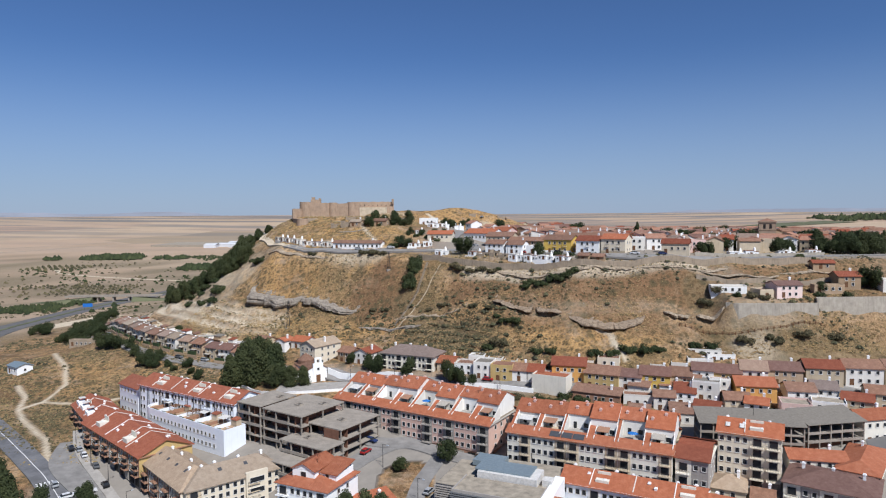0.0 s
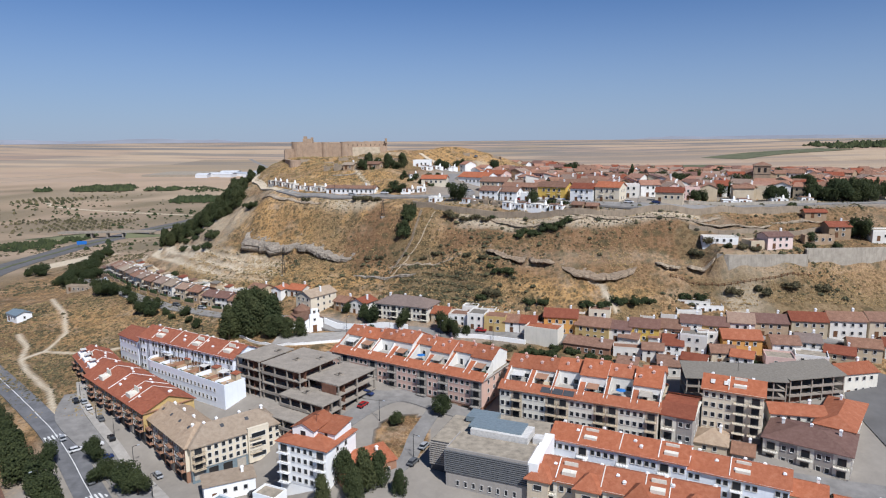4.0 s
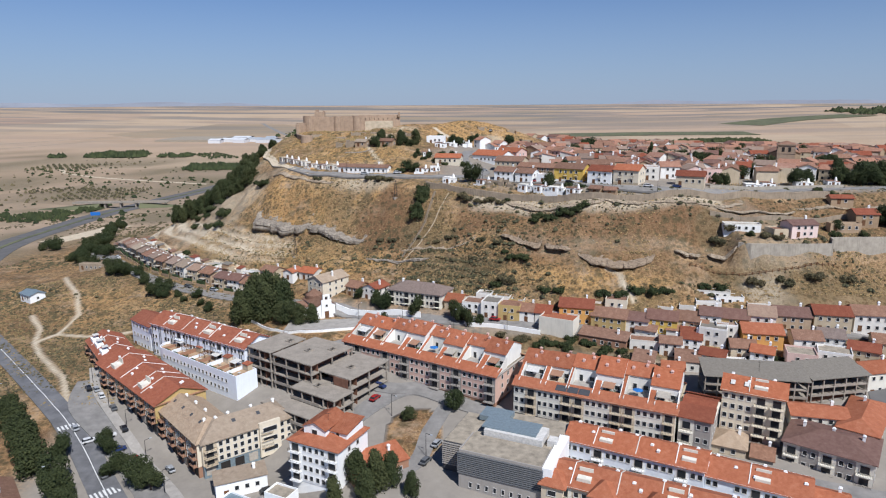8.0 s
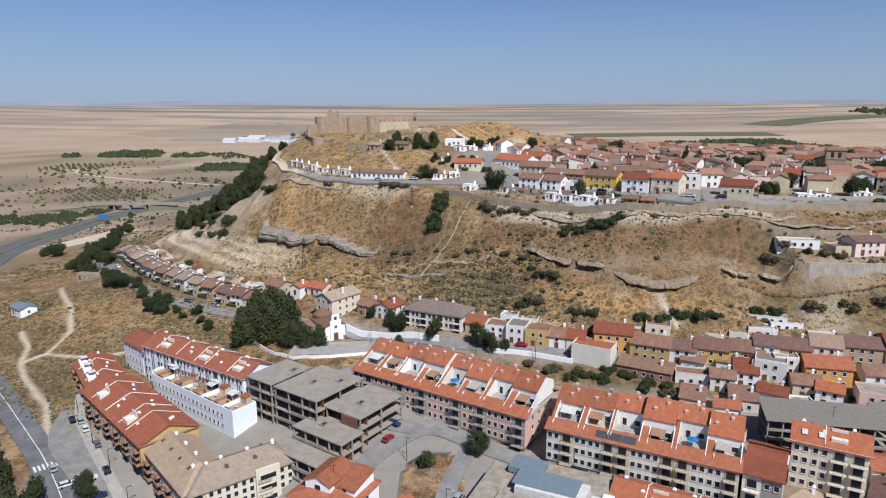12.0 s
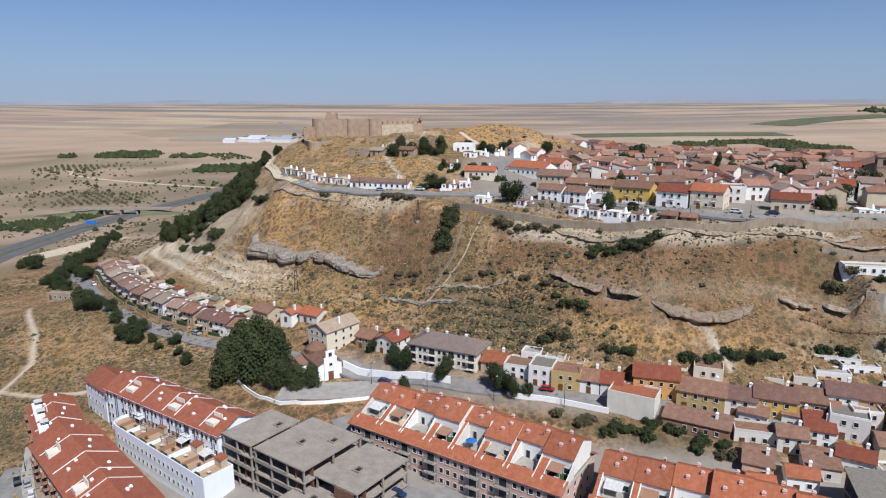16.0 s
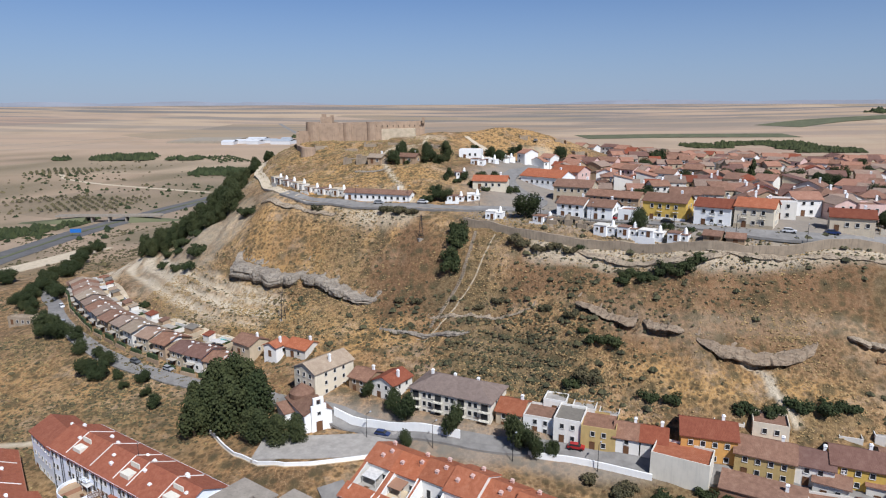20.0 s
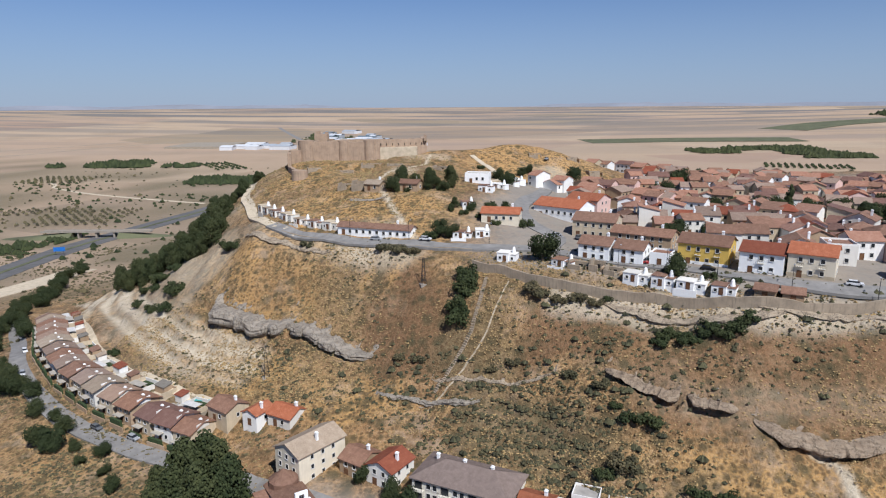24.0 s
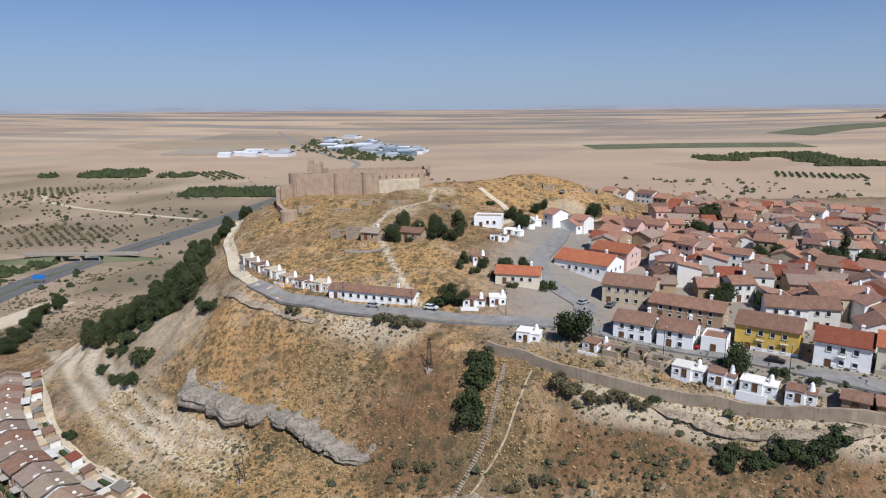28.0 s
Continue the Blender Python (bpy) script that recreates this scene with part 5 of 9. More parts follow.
def long_shed(x, y, rot, w, d, bays, label):
    """An open concrete frame under one sloping roof: slabs, parapets, posts and a brick-filled bottom storey."""
    e = thing("concrete_shed", x, y, 5.0, rot, label, "building")
    shed_roof(e, w, d, 8.0, 10.0, SLATE, 0.5)
    for f in range(3):
        boxes("slab", [(-w / 2, -d / 2, f * 2.6 - 0.3, w / 2, d / 2 - 0.3, f * 2.6)], CONCRETE, e)
        for i in range(bays):
            if (i + f) % 3:
                x0 = -w / 2 + i * w / bays
                boxes("parapet", [(x0, -d / 2, f * 2.6, x0 + w / bays, -d / 2 + 0.15, f * 2.6 + 0.45)], CONCRETE, e)
    boxes("back_wall", [(-w / 2, d / 2 - 0.3, -4, w / 2, d / 2, 9.4)], CONCRETE, e)
    boxes("plinth", [(-w / 2, -d / 2 + 0.1, -6, w / 2, d / 2 - 0.3, -0.3)], RUBBLE, e)
    boxes("infill", [(-w / 2, -d / 2 + 1.6, 0, w / 2, -d / 2 + 1.8, 2.3)], BRICKWORK, e)
    for i in range(bays + 1):
        put("column", shared(("column_shed", 1), lambda: (*box_data([(-0.18, -0.18, -0.3, 0.18, 0.18, 7.95)]), CONCRETE)), e, -w / 2 + 0.2 + i * (w - 0.4) / bays, -d / 2 + 0.2, 0)
    return e


long_shed(95.2, 188.8, -10.4, 29.5, 9.0, 8, "open concrete frame hall under a grey fibre-cement roof")
long_shed(119.6, 189.6, 10.0, 19.5, 9.0, 5, "bent end of the open concrete hall under grey sheets")


def museum():
    e = thing("cultural_centre", 19.5, 161.5, -1.2, -24, "modern dark grey louvred building with flat gravel roofs", "building")
    boxes("front_wall", [(-11, -14, -4, 11, -4, 8.6)], GREYW, e)
    boxes("louvre_band", [(-11.3, -14.3, 2.6 + i * 0.55, 11.3, -14.0, 2.9 + i * 0.55) for i in range(11)], LOUVRE, e)
    boxes("glass_band", [(-10.8, -14.05, 2.4, 10.8, -14.0, 8.4)], GLASS, e)
    boxes("left_wing", [(-17.5, -9, -4, -11, 9, 7.6)], DARK_CLAD, e)
    boxes("wing_louvre", [(-17.8, -9.3, 1.0 + i * 0.6, -10.9, -9.0, 1.3 + i * 0.6) for i in range(11)], GREYW, e)
    boxes("rear_wall", [(-11, -4, -4, 13, 13, 8.0)], GREYW, e)
    boxes("white_wall", [(11, -14, -4, 13.5, 4, 9.0)], WHITE, e)
    boxes("roof", [(-10.8, -13.8, 8.6, 10.8, -4.2, 8.75), (-10.8, -3.8, 8.0, 12.8, 12.8, 8.15), (-17.3, -8.8, 7.6, -11.2, 8.8, 7.75)], GRAVEL, e)
    boxes("parapet", [(-11, -14, 8.6, 11, -13.7, 9.1), (-11, -13.7, 8.6, -10.7, -4, 9.1), (10.7, -13.7, 8.6, 11, -4, 9.1)], GREYW, e)
    boxes("plant_room", [(-8, -3.6, 8.15, 8, 4, 10.2)], FRAME_W, e)
    boxes("skylight", [(-9, -2.5, 10.2, 6, 4.6, 10.6), (-12.5, 5, 8.15, -4, 11, 9.6)], METAL_B, e)
    boxes("vent", [(9, -2, 8.15, 11.5, 1, 9.8)], FRAME_W, e)
    facade(e, 21, 1, -1.6, 2.6, 14.0, 0, 2.2, 0.7, 1.4, 1)
    return e


museum()


# smaller buildings between the blocks
house(79.8, 167.6, -26, 9, 10, 5.6, SAND, T_PINK, roof="hip", base=-3.0, label="low sand-coloured building with pale hipped roof", name="outbuilding")
house(87.2, 163.0, -28, 5.5, 8, 5.0, GREYW, T_OLD, base=-4.0, label="small grey outbuilding with brown tiled roof", name="outbuilding", storeys=1)
house(-55.8, 161.8, 24, 13.5, 6, 4.4, WHITE, T_PINK, roof="shed", base=-8.6, rise=0.6, storeys=1, label="low white garage with red lean-to roof", name="garage")
house(-50.0, 147.0, -29, 20, 9, 3.6, WHITE, METAL_B, roof="flat", base=-9.5, storeys=1, label="low workshop with blue-grey sheet roof", name="workshop", chim=False)
house(-42.0, 151.5, -26, 7, 5, 5.4, WHITE, GRAVEL, roof="flat", base=-8.5, windows=False, label="white plastered water tank house", name="tank_house", chim=False)
house(-18.5, 160.5, 32, 16, 8, 4.6, BROWN, T_RED, roof="shed", base=-4.0, rise=1.5, storeys=1, label="brick workshop with long red lean-to roof", name="workshop")
house(-139.0, 166.0, -50, 12, 9, 5.0, WHITE, T_RED, base=-9.0, label="white house with red tiled roof across the road")
house(-119.5, 155.5, -50, 12, 10, 4.5, SAND, T_OLD, base=-10.5, label="sand-coloured house with brown roof across the road")
house(-157.0, 186.0, -50, 10, 8, 4.0, WHITE, T_OLD, base=-7.5, label="low white house across the road", storeys=1)
house(-199.0, 306.0, -35, 10, 7, 3.4, WHITE, METAL_B, roof="gable", rise=1.2, storeys=1, label="white hut with blue-grey sheet roof on rough grass", name="hut", chim=False)
house(-193.0, 352.0, -10, 15, 4, 2.8, RUBBLE, RUBBLE, roof="flat", storeys=1, label="ruined roofless stone building", name="ruin", chim=False)
house(138, 158, -30, 10, 9, 6, SAND, T_RED, base=-2, label="sand-coloured house with orange tiled roof")
house(152, 172, -20, 12, 10, 6.5, CREAM, T_OLD, base=2, label="cream house with brown tiled roof")
house(160, 190, -18, 13, 10, 7, WHITE, T_DARK, base=5, label="white house with red tiled roof", storeys=2)
house(136.0, 194.0, 10, 13, 9, 7.6, LIGHT, T_RED, base=5.0, label="ivory house with orange tiled roof at the hall's end")

# ---- terrace street: chapel, houses along the foot of the hill ----
def chapel():
    e = thing("chapel", -51.9, 262.3, 8.8, 35, "small white chapel with domed tile roof and bell gable", "chapel")
    gable_wall(e, 8, 14, 5.2, 1.8, WHITE, "y", z0=-3)
    gable_roof(e, 8, 14, 5.2, 1.8, T_OLD, 0.3, along="y")
    boxes("bell_gable", [(-2.2, -7.6, 0, 2.2, -7.0, 7.6), (-1.5, -7.6, 7.6, -0.6, -7.0, 9.2), (0.6, -7.6, 7.6, 1.5, -7.0, 9.2), (-1.5, -7.6, 9.2, 1.5, -7.0, 9.8)], WHITE, e)
    bm = bmesh.new()
    bmesh.ops.create_uvsphere(bm, u_segments=12, v_segments=6, radius=0.45)
    me = bpy.data.meshes.new("bell")
    bm.to_mesh(me)
    me.materials.append(RAIL)
    put("bell", me, e, 0, -7.3, 8.4)
    k = 12
    v = [(3.6 * math.cos(2 * math.pi * i / k), 3.6 * math.sin(2 * math.pi * i / k), 0) for i in range(k)] + [(3.6 * math.cos(2 * math.pi * i / k), 3.6 * math.sin(2 * math.pi * i / k), 1.6) for i in range(k)] + [(0, 0, 4.2)]
    f = [(i, (i + 1) % k, k + (i + 1) % k, k + i) for i in range(k)] + [(k + i, k + (i + 1) % k, 2 * k) for i in range(k)]
    o = mesh_ob("dome", v, f, T_OLD, e)
    o.matrix_basis = pose(0, 4.5, 5.6)
    boxes("side_chapel", [(-7, 0, -3, -4, 6, 3.6)], WHITE, e)
    shed_roof(e, 3.2, 6, 3.6, 4.6, T_OLD, 0.2, -5.5, 3)
    door(e, 0, -7.6, 0, 1.6, 2.8)
    window(e, 0, -7.6, 5.2, 0.9, 0.9)
    return e


chapel()
house(-50.0, 276.0, -38, 9.5, 15, 8.0, CREAM, T_PINK, along="y", storeys=3, rise=2.2, base=12.5, label="tall cream house with pale tiled roof and balconies")
apartment(-9.5, 262.5, -24, 24, 12, 11.6, 19.0, LIGHT, T_GREY, 3, "bwbwbwb", "three-storey ivory house with grey hipped roof and red door", 0, None, 2.8, LIGHT, "hip", 3.0)
house(-29.0, 271.0, -32, 8, 9, 5.0, WHITE_H, T_DARK, along="y", label="white house with dark red tiled roof", base=13)
house(-37.0, 274.5, -32, 7, 8, 4.5, EARTH, T_OLD, label="low earth-coloured house behind a garden", base=13)
house(5.5, 255.5, -24, 7, 9, 5.0, SAND, T_RED, label="sand-coloured house with bright tiled roof", base=12)
house(13.0, 252.0, -20, 9, 8, 4.5, WHITE_H, T_OLD, roof="flat", label="white house with flat roof terrace", base=12.5)
house(19.5, 248.5, -20, 7, 9, 6.0, WHITE_H, SLATE, roof="flat", label="white house with roof terrace", base=12.3)
house(26.5, 245.5, -18, 8.5, 9, 5.6, YELLOW, T_OLD, roof="flat", label="brown house with wooden gallery", base=12.2)
house(33.0, 243.5, -18, 6, 9, 4.2, WHITE_H, T_OLD, label="low white house with old tiled roof", base=12.4)
house(39.0, 241.5, -18, 6, 9, 4.2, WHITE_H, T_DARK, label="low white house with red tiled roof", base=12.4)
house(43.2, 233.0, -28, 13, 8, 8.5, LIGHT, T_RED, roof="flat", windows=False, doors=False, base=8.0, label="grey blank-walled house end", chim=False)
house(51.0, 239.5, -15, 12.5, 10, 7.0, ORANGE, T_DARK, storeys=2, base=12.5, label="orange-brown house with red tiled roof and balcony")
house(62.5, 233.8, -25, 12.5, 10, 5.5, YELLOW, T_OLD, storeys=2, base=12.0, label="mustard house with brown tiled roof")
house(66.5, 241.0, -20, 8, 7, 6.0, CREAM, T_OLD, roof="flat", base=15, label="small cream house with flat roof")
house(71.8, 230.5, -24, 8.2, 9, 4.9, WHITE_H, T_MAROON, base=12.2, label="white house with old tiled roof")
house(80.4, 229.0, -22, 10.4, 10, 5.5, OCHRE, T_MAROON, base=12.6, label="bright yellow house with brown tiled roof")
house(89.3, 228.2, -21, 7.2, 10, 5.1, SAND, T_OLD, base=12.9, label="sand-coloured house with brown tiled roof")
house(97.0, 227.6, -20, 7.2, 9, 6.3, WHITE_H, T_MAROON, base=13.6, label="white house with brown tiled roof and balcony")
house(105.2, 226.6, -18, 9.2, 10, 5.2, YELLOW, T_MAROON, base=14.0, label="mustard house with dark old tiled roof")
house(114.6, 226.0, -20, 8.8, 11, 6.1, WHITE_H, T_DULL, base=14.3, label="white house with pale tiled roof")
house(125.5, 226.5, -16, 11.7, 10, 5.4, EARTH, T_MAROON, base=14.6, label="earth-coloured house with dark brown roof")
house(138.0, 224.0, -14, 12, 10, 6.2, SAND, T_DARK, base=15.0, label="sand-coloured house with red tiled roof")
house(151.0, 222.5, -12, 12, 10, 6.0, WHITE_H, T_OLD, base=15.5, label="white house with broad brown roof")
house(165.0, 221.0, -12, 13, 10, 6.0, SAND, T_OLD, base=15.5, label="sand-coloured house with old tiled roof")
house(180.0, 220.0, -10, 13, 10, 6.0, WHITE_H, T_DARK, base=15.5, label="white house with red tiled roof")
house(110.6, 217.5, -12, 13, 10, 6.5, ORANGE, T_RED, base=10.4, label="orange house with red tiled roof")
for hx, hy, hr, hw, hd, hh, hb in ((100, 237.5, -15, 9, 5, 3.0, 18.0), (108.5, 239.5, -10, 10, 5, 2.6, 19.5), (104, 243, -20, 12, 4, 2.2, 21.0), (92, 236.5, -20, 6, 5, 3.2, 16.5), (118, 236, -10, 8, 5, 3.0, 17.5), (84, 238, -20, 5, 5, 2.8, 16.0), (17, 257, -20, 6, 5, 3.2, 15.5), (24, 253.5, -20, 6, 5, 3.4, 14.8), (30, 251, -20, 5, 4, 3.0, 14.8), (58, 244.5, -18, 7, 5, 3.6, 15.5)):
    house(hx, hy, hr, hw, hd, hh, WHITE_H, PAVING, roof="flat", storeys=1, base=hb, label="small white flat-roofed annexe behind the street", group="annexes on the slope", chim=False, side=False)
# lower rank in front of the row
rl = random.Random(21)
for k, (hx, hy, hw, hd, hh, wm, rm, kind) in enumerate((
        (58, 224, 17, 6, 3.6, BROWN, T_OLD, "shed"), (72, 219, 12, 6, 4.0, WHITE_H, T_OLD, "flat"), (79, 216, 7, 7, 5.0, WHITE_H, T_OLD, "gable"), (87, 218, 7, 8, 4.6, WHITE_H, T_DARK, "shed"),
        (95, 219, 9, 8, 6.4, WHITE_H, SLATE, "flat"), (102, 212, 8, 8, 4.5, SAND, T_OLD, "gable"), (124, 213, 9, 9, 5.2, WHITE_H, T_OLD, "gable"), (133, 214, 8, 9, 5.0, WHITE_H, T_GREY, "gable"),
        (118, 204, 9, 8, 6.0, ROSE, GRAVEL, "flat"), (129, 204, 10, 8, 5.5, WHITE_H, GRAVEL, "flat"), (140, 206, 9, 8, 5.0, SAND, T_DARK, "gable"), (150, 209, 10, 9, 5.5, SAND, T_OLD, "gable"),
        (162, 208, 11, 9, 5.5, WHITE_H, T_DARK, "gable"), (74, 226, 7, 6, 3.8, WHITE_H, T_OLD, "gable"), (100, 221, 7, 6, 5.4, WHITE_H, T_DULL, "flat"), (92, 224.5, 6, 5, 4.6, WHITE, T_OLD, "gable"), (84, 223.5, 7, 5, 4.0, WHITE_H, T_OLD, "shed"), (107, 207, 7, 7, 5.0, WHITE, T_RED, "gable"), (97, 203, 6, 6, 4.0, WHITE_H, GRAVEL, "flat"), (76, 204, 7, 6, 4.2, WHITE, T_RED, "gable"), (66, 203, 6, 6, 3.6, WHITE_H, T_RED, "gable"), (82, 207, 8, 7, 4.2, WHITE_H, T_OLD, "shed"), (91, 208, 8, 7, 4.4, WHITE_H, T_DARK, "gable"), (68, 209, 7, 7, 4.0, SAND, T_OLD, "shed"), (174, 206, 11, 9, 6, ROSE, T_OLD, "gable"))):
    house(hx, hy, -20 + rl.uniform(-12, 12), hw, hd, hh, wm, rm, roof=kind, base=hz(hx, hy) - 1.6, storeys=2 if hh > 4.4 else 1, label="small terraced house below the street, " + {"flat": "flat-roofed", "shed": "lean-to roof", "gable": "tiled gable roof"}[kind], group="houses below the terrace street")


# ---- row of terraced villas bending round the foot of the hill ----
def villa(x, y, rot, k):
    z = hz(x, y) - 1.0
    e = thing("terraced_house", x, y, z, rot, "terraced villa with pinkish tiled roof, porch and walled yard", "house", "terraced villas")
    w, d, h = 7.0, 10.0, 5.4
    c, s = math.cos(radians(rot)), math.sin(radians(rot))
    back = max(0.6, hz(x - s * 8, y + c * 8) - z + 0.25)
    rm = (T_DULL, T_OLD, T_DULL, T_PINK, T_DULL, T_OLD)[k % 6] if k < n_villas * 0.62 else (T_MAROON, T_MAROON, T_OLD, T_MAROON, T_DULL, T_OLD)[k % 6]
    wm = (SAND, EARTH, SAND, WHITE_H)[k % 4]
    gable_wall(e, w, d, h, 1.7, wm, z0=-4)
    gable_roof(e, w, d, h, 1.7, rm, 0.8 if k % 2 else 0.5)
    boxes("party_wall", [(w / 2 - 0.12, -d / 2 + 2.5, h, w / 2 + 0.12, d / 2 - 3, h + 1.7)], WHITE_H, e)
    facade(e, w, 2, 0.1, 2.7, d / 2, 0, 2.6, 1.0, 1.2, 0.8, skip=((0, 0),))
    door(e, -1.3, -d / 2, 0, 1.1, 2.1)
    boxes("porch", [(-w / 2 + 0.3, -d / 2 - 1.8, 2.5, 0.4, -d / 2, 2.65), (-w / 2 + 0.4, -d / 2 - 1.7, 0, -w / 2 + 0.6, -d / 2 - 1.5, 2.5)], SHUTTER, e)
    boxes("garden_wall", [(-w / 2, -d / 2 - 3.0, -3, w / 2, -d / 2 - 2.8, 0.5)], EARTH, e)
    boxes("hedge", [(-w / 2 + 0.2, -d / 2 - 2.7, -3, w / 2 - 1.6, -d / 2 - 1.9, 1.2 + 0.4 * (k % 3))], HEDGE, e)
    yd = d / 2 + 6.5
    boxes("yard", [(-w / 2, d / 2, -3, w / 2, yd, back)], (PAVING, GRAVEL, PALE_SOIL)[k % 3], e)
    boxes("yard_wall", [(w / 2 - 0.1, d / 2, back, w / 2 + 0.1, yd, back + 1.7)], (WHITE_H, SAND)[k % 2], e)
    boxes("back_wall", [(-w / 2, yd - 0.2, -3, w / 2 - 0.1, yd, back + 1.9)], (SAND, WHITE_H, EARTH)[k % 3], e)
    if k % 3 != 1:
        q = back + 2.0 + (k % 5) * 0.15
        u = 1.6 + 0.4 * (k % 3)
        boxes("shed", [(-0.8 - u, d / 2 + 3.2, back, -0.8 + u, yd - 0.3, q)], (WHITE_H, EARTH)[k % 2], e)
        shed_roof(e, 2 * u, 3.0, q, q + 0.6, (T_PINK, SLATE, T_DARK, T_OLD)[k % 4], 0.2, -0.8, d / 2 + 4.7, name="shed_roof")
    else:
        boxes("awning", [(-w / 2 + 0.5, d / 2, back + 2.3, w / 2 - 0.6, d / 2 + 2.8, back + 2.4)], (SHUTTER, FRAME_W)[k % 2], e)
        boxes("planting", [(-w / 2 + 0.6, yd - 1.8, back, w / 2 - 0.8, yd - 0.5, back + 1.0)], HEDGE, e)
    chimney(e, 1.5, 1.0, h + 1.0, 0.7)
    return e


n_villas = 26
VILLAS = [(-206, 412), (-189, 389), (-169, 358), (-146, 333), (-124, 316), (-100, 302), (-86, 295.5)]
pv = [Vector(p) for p in VILLAS]
run, k = 0.0, 0
for a, b in zip(pv[:-1], pv[1:]):
    seg, t = (b - a), (b - a).normalized()
    ang = math.degrees(math.atan2(t.y, t.x))
    n_ = int(seg.length / 7.0)
    for i in range(n_):
        q = a + t * (i + 0.5) * seg.length / n_
        nrm = Vector((-t.y, t.x))
        villa(q.x + nrm.x * 0.5, q.y + nrm.y * 0.5, ang, k)
        k += 1
house(-61.5, 297.5, -28, 8.5, 8, 3.4, WHITE_H, T_RED, label="small white house with red tiled roof above the street", storeys=1, base=14.6, sink=4)
house(-70.6, 298.5, -28, 5.5, 7, 3.6, WHITE_H, T_RED, along="y", label="small white annexe with red tiled roof", storeys=1, base=14.4, sink=4)
house(-81.0, 303.0, -35, 9, 8, 4.2, SAND, T_OLD, label="sand-coloured house beside a small pool", storeys=1)


# houses on the hillside terraces
house(143.2, 259.5, 6, 11, 8, 5.0, PALE_ROSE, T_MAROON, roof="gable", base=41.6, rise=1.4, label="pale pink house with brown roof on a terrace")
house(134.0, 259.0, 6, 6, 7, 3.0, SAND, T_OLD, roof="flat", base=41.4, storeys=1, label="low lean-to beside the pink house", chim=False)
house(122.0, 264.0, -10, 14, 5, 2.4, WHITE_H, GRAVEL, roof="flat", base=43.0, storeys=1, label="row of low whitewashed cave fronts", chim=False)
house(163.0, 262.5, -5, 12, 4, 2.6, EARTH, GRAVEL, roof="flat", base=43.0, storeys=1, label="low earth-coloured sheds along a terrace", chim=False)
house(174.0, 268.5, -5, 9, 8, 4.6, EARTH, T_DARK, base=44.5, label="brown house with red tiled roof on the slope")
house(192.0, 264.0, -5, 13, 8, 4.0, WHITE_H, GRAVEL, roof="flat", base=43.5, storeys=1, label="white flat-roofed house on a terrace", chim=False)
house(172, 282, -8, 9, 5, 2.6, EARTH, T_DARK, base=51.0, storeys=1, label="low earth-coloured house with red roof on the slope", chim=False)
pool = boxes("swimming_pool", [(-95, 311.5, hz(-92, 313) - 1.5, -88.5, 315.0, hz(-92, 313) + 0.35)], POOL)
tagged(pool, "small turquoise swimming pool behind the villas", "pool")

# ---- upper town on the hilltop ----
ru = random.Random(5)
UP_W = [WHITE_H, WHITE_H, SAND, SAND, WHITE_H, SAND, EARTH, ROSE, WHITE_H, EARTH]
UP_R = [T_OLD, T_ROSE, T_OLD, T_DULL, T_ROSE, T_DULL, T_OLD, T_DARK, T_ROSE, T_MAROON]
TAKEN = []


def free(x, y, r):
    return all(math.hypot(x - a, y - b) > r + c for a, b, c in TAKEN)


def landmark(x, y, r):
    TAKEN.append((x, y, r))


def rim_front(e, w, d, plinth_m, sills):
    """White plinth, cornice and small iron balconies of a house on the rim road."""
    boxes("plinth", [(-w / 2 - 0.04, -d / 2 - 0.04, -2.4, w / 2 + 0.04, -d / 2, 1.3)], plinth_m, e)
    for q in sills:
        balcony(e, q, -d / 2, 3.35, 1.7, 0.6)


rim_front(house(63.5, 321.5, -32, 14.5, 11, 6.6, OCHRE, T_OLD, base=56.5, rise=2.2, label="yellow ochre house with old tiled roof and white plinth"), 14.5, 11, WHITE, (-1.35, 4.05))
rim_front(house(76.0, 310.5, -33, 11.5, 11, 6.2, WHITE, T_DARK, base=56.8, rise=2.2, label="white house with red tiled roof and dark garage door"), 11.5, 11, WHITE, (0.0,))
rim_front(house(86.5, 304.0, -33, 11.5, 11, 6.8, CREAM, T_RED, base=57.2, rise=2.2, label="cream house with orange roof and dark balconies"), 11.5, 11, SAND, (-2.7, 2.7))
house(32.5, 331.0, -30, 10, 9, 5.0, WHITE, T_OLD, base=55.8, label="white house with old tiled roof by the rim road")
house(42.0, 325.5, -30, 9, 9, 4.6, WHITE, T_OLD, base=56.0, label="white house with brown tiled roof by the rim road")
house(50.0, 321.0, -30, 6, 7, 3.4, WHITE, T_OLD, roof="flat", storeys=1, base=56.3, label="low white annexe by the rim road")
house(112.0, 296.0, -25, 12, 9, 4.6, SAND, T_DARK, storeys=1, base=57.4, label="low sand-coloured house with red roof")
for a, b, c in ((63, 321, 10), (76, 310, 9), (86, 304, 9), (32, 331, 8), (42, 325, 7), (50, 321, 5), (112, 296, 9)):
    landmark(a, b, c)


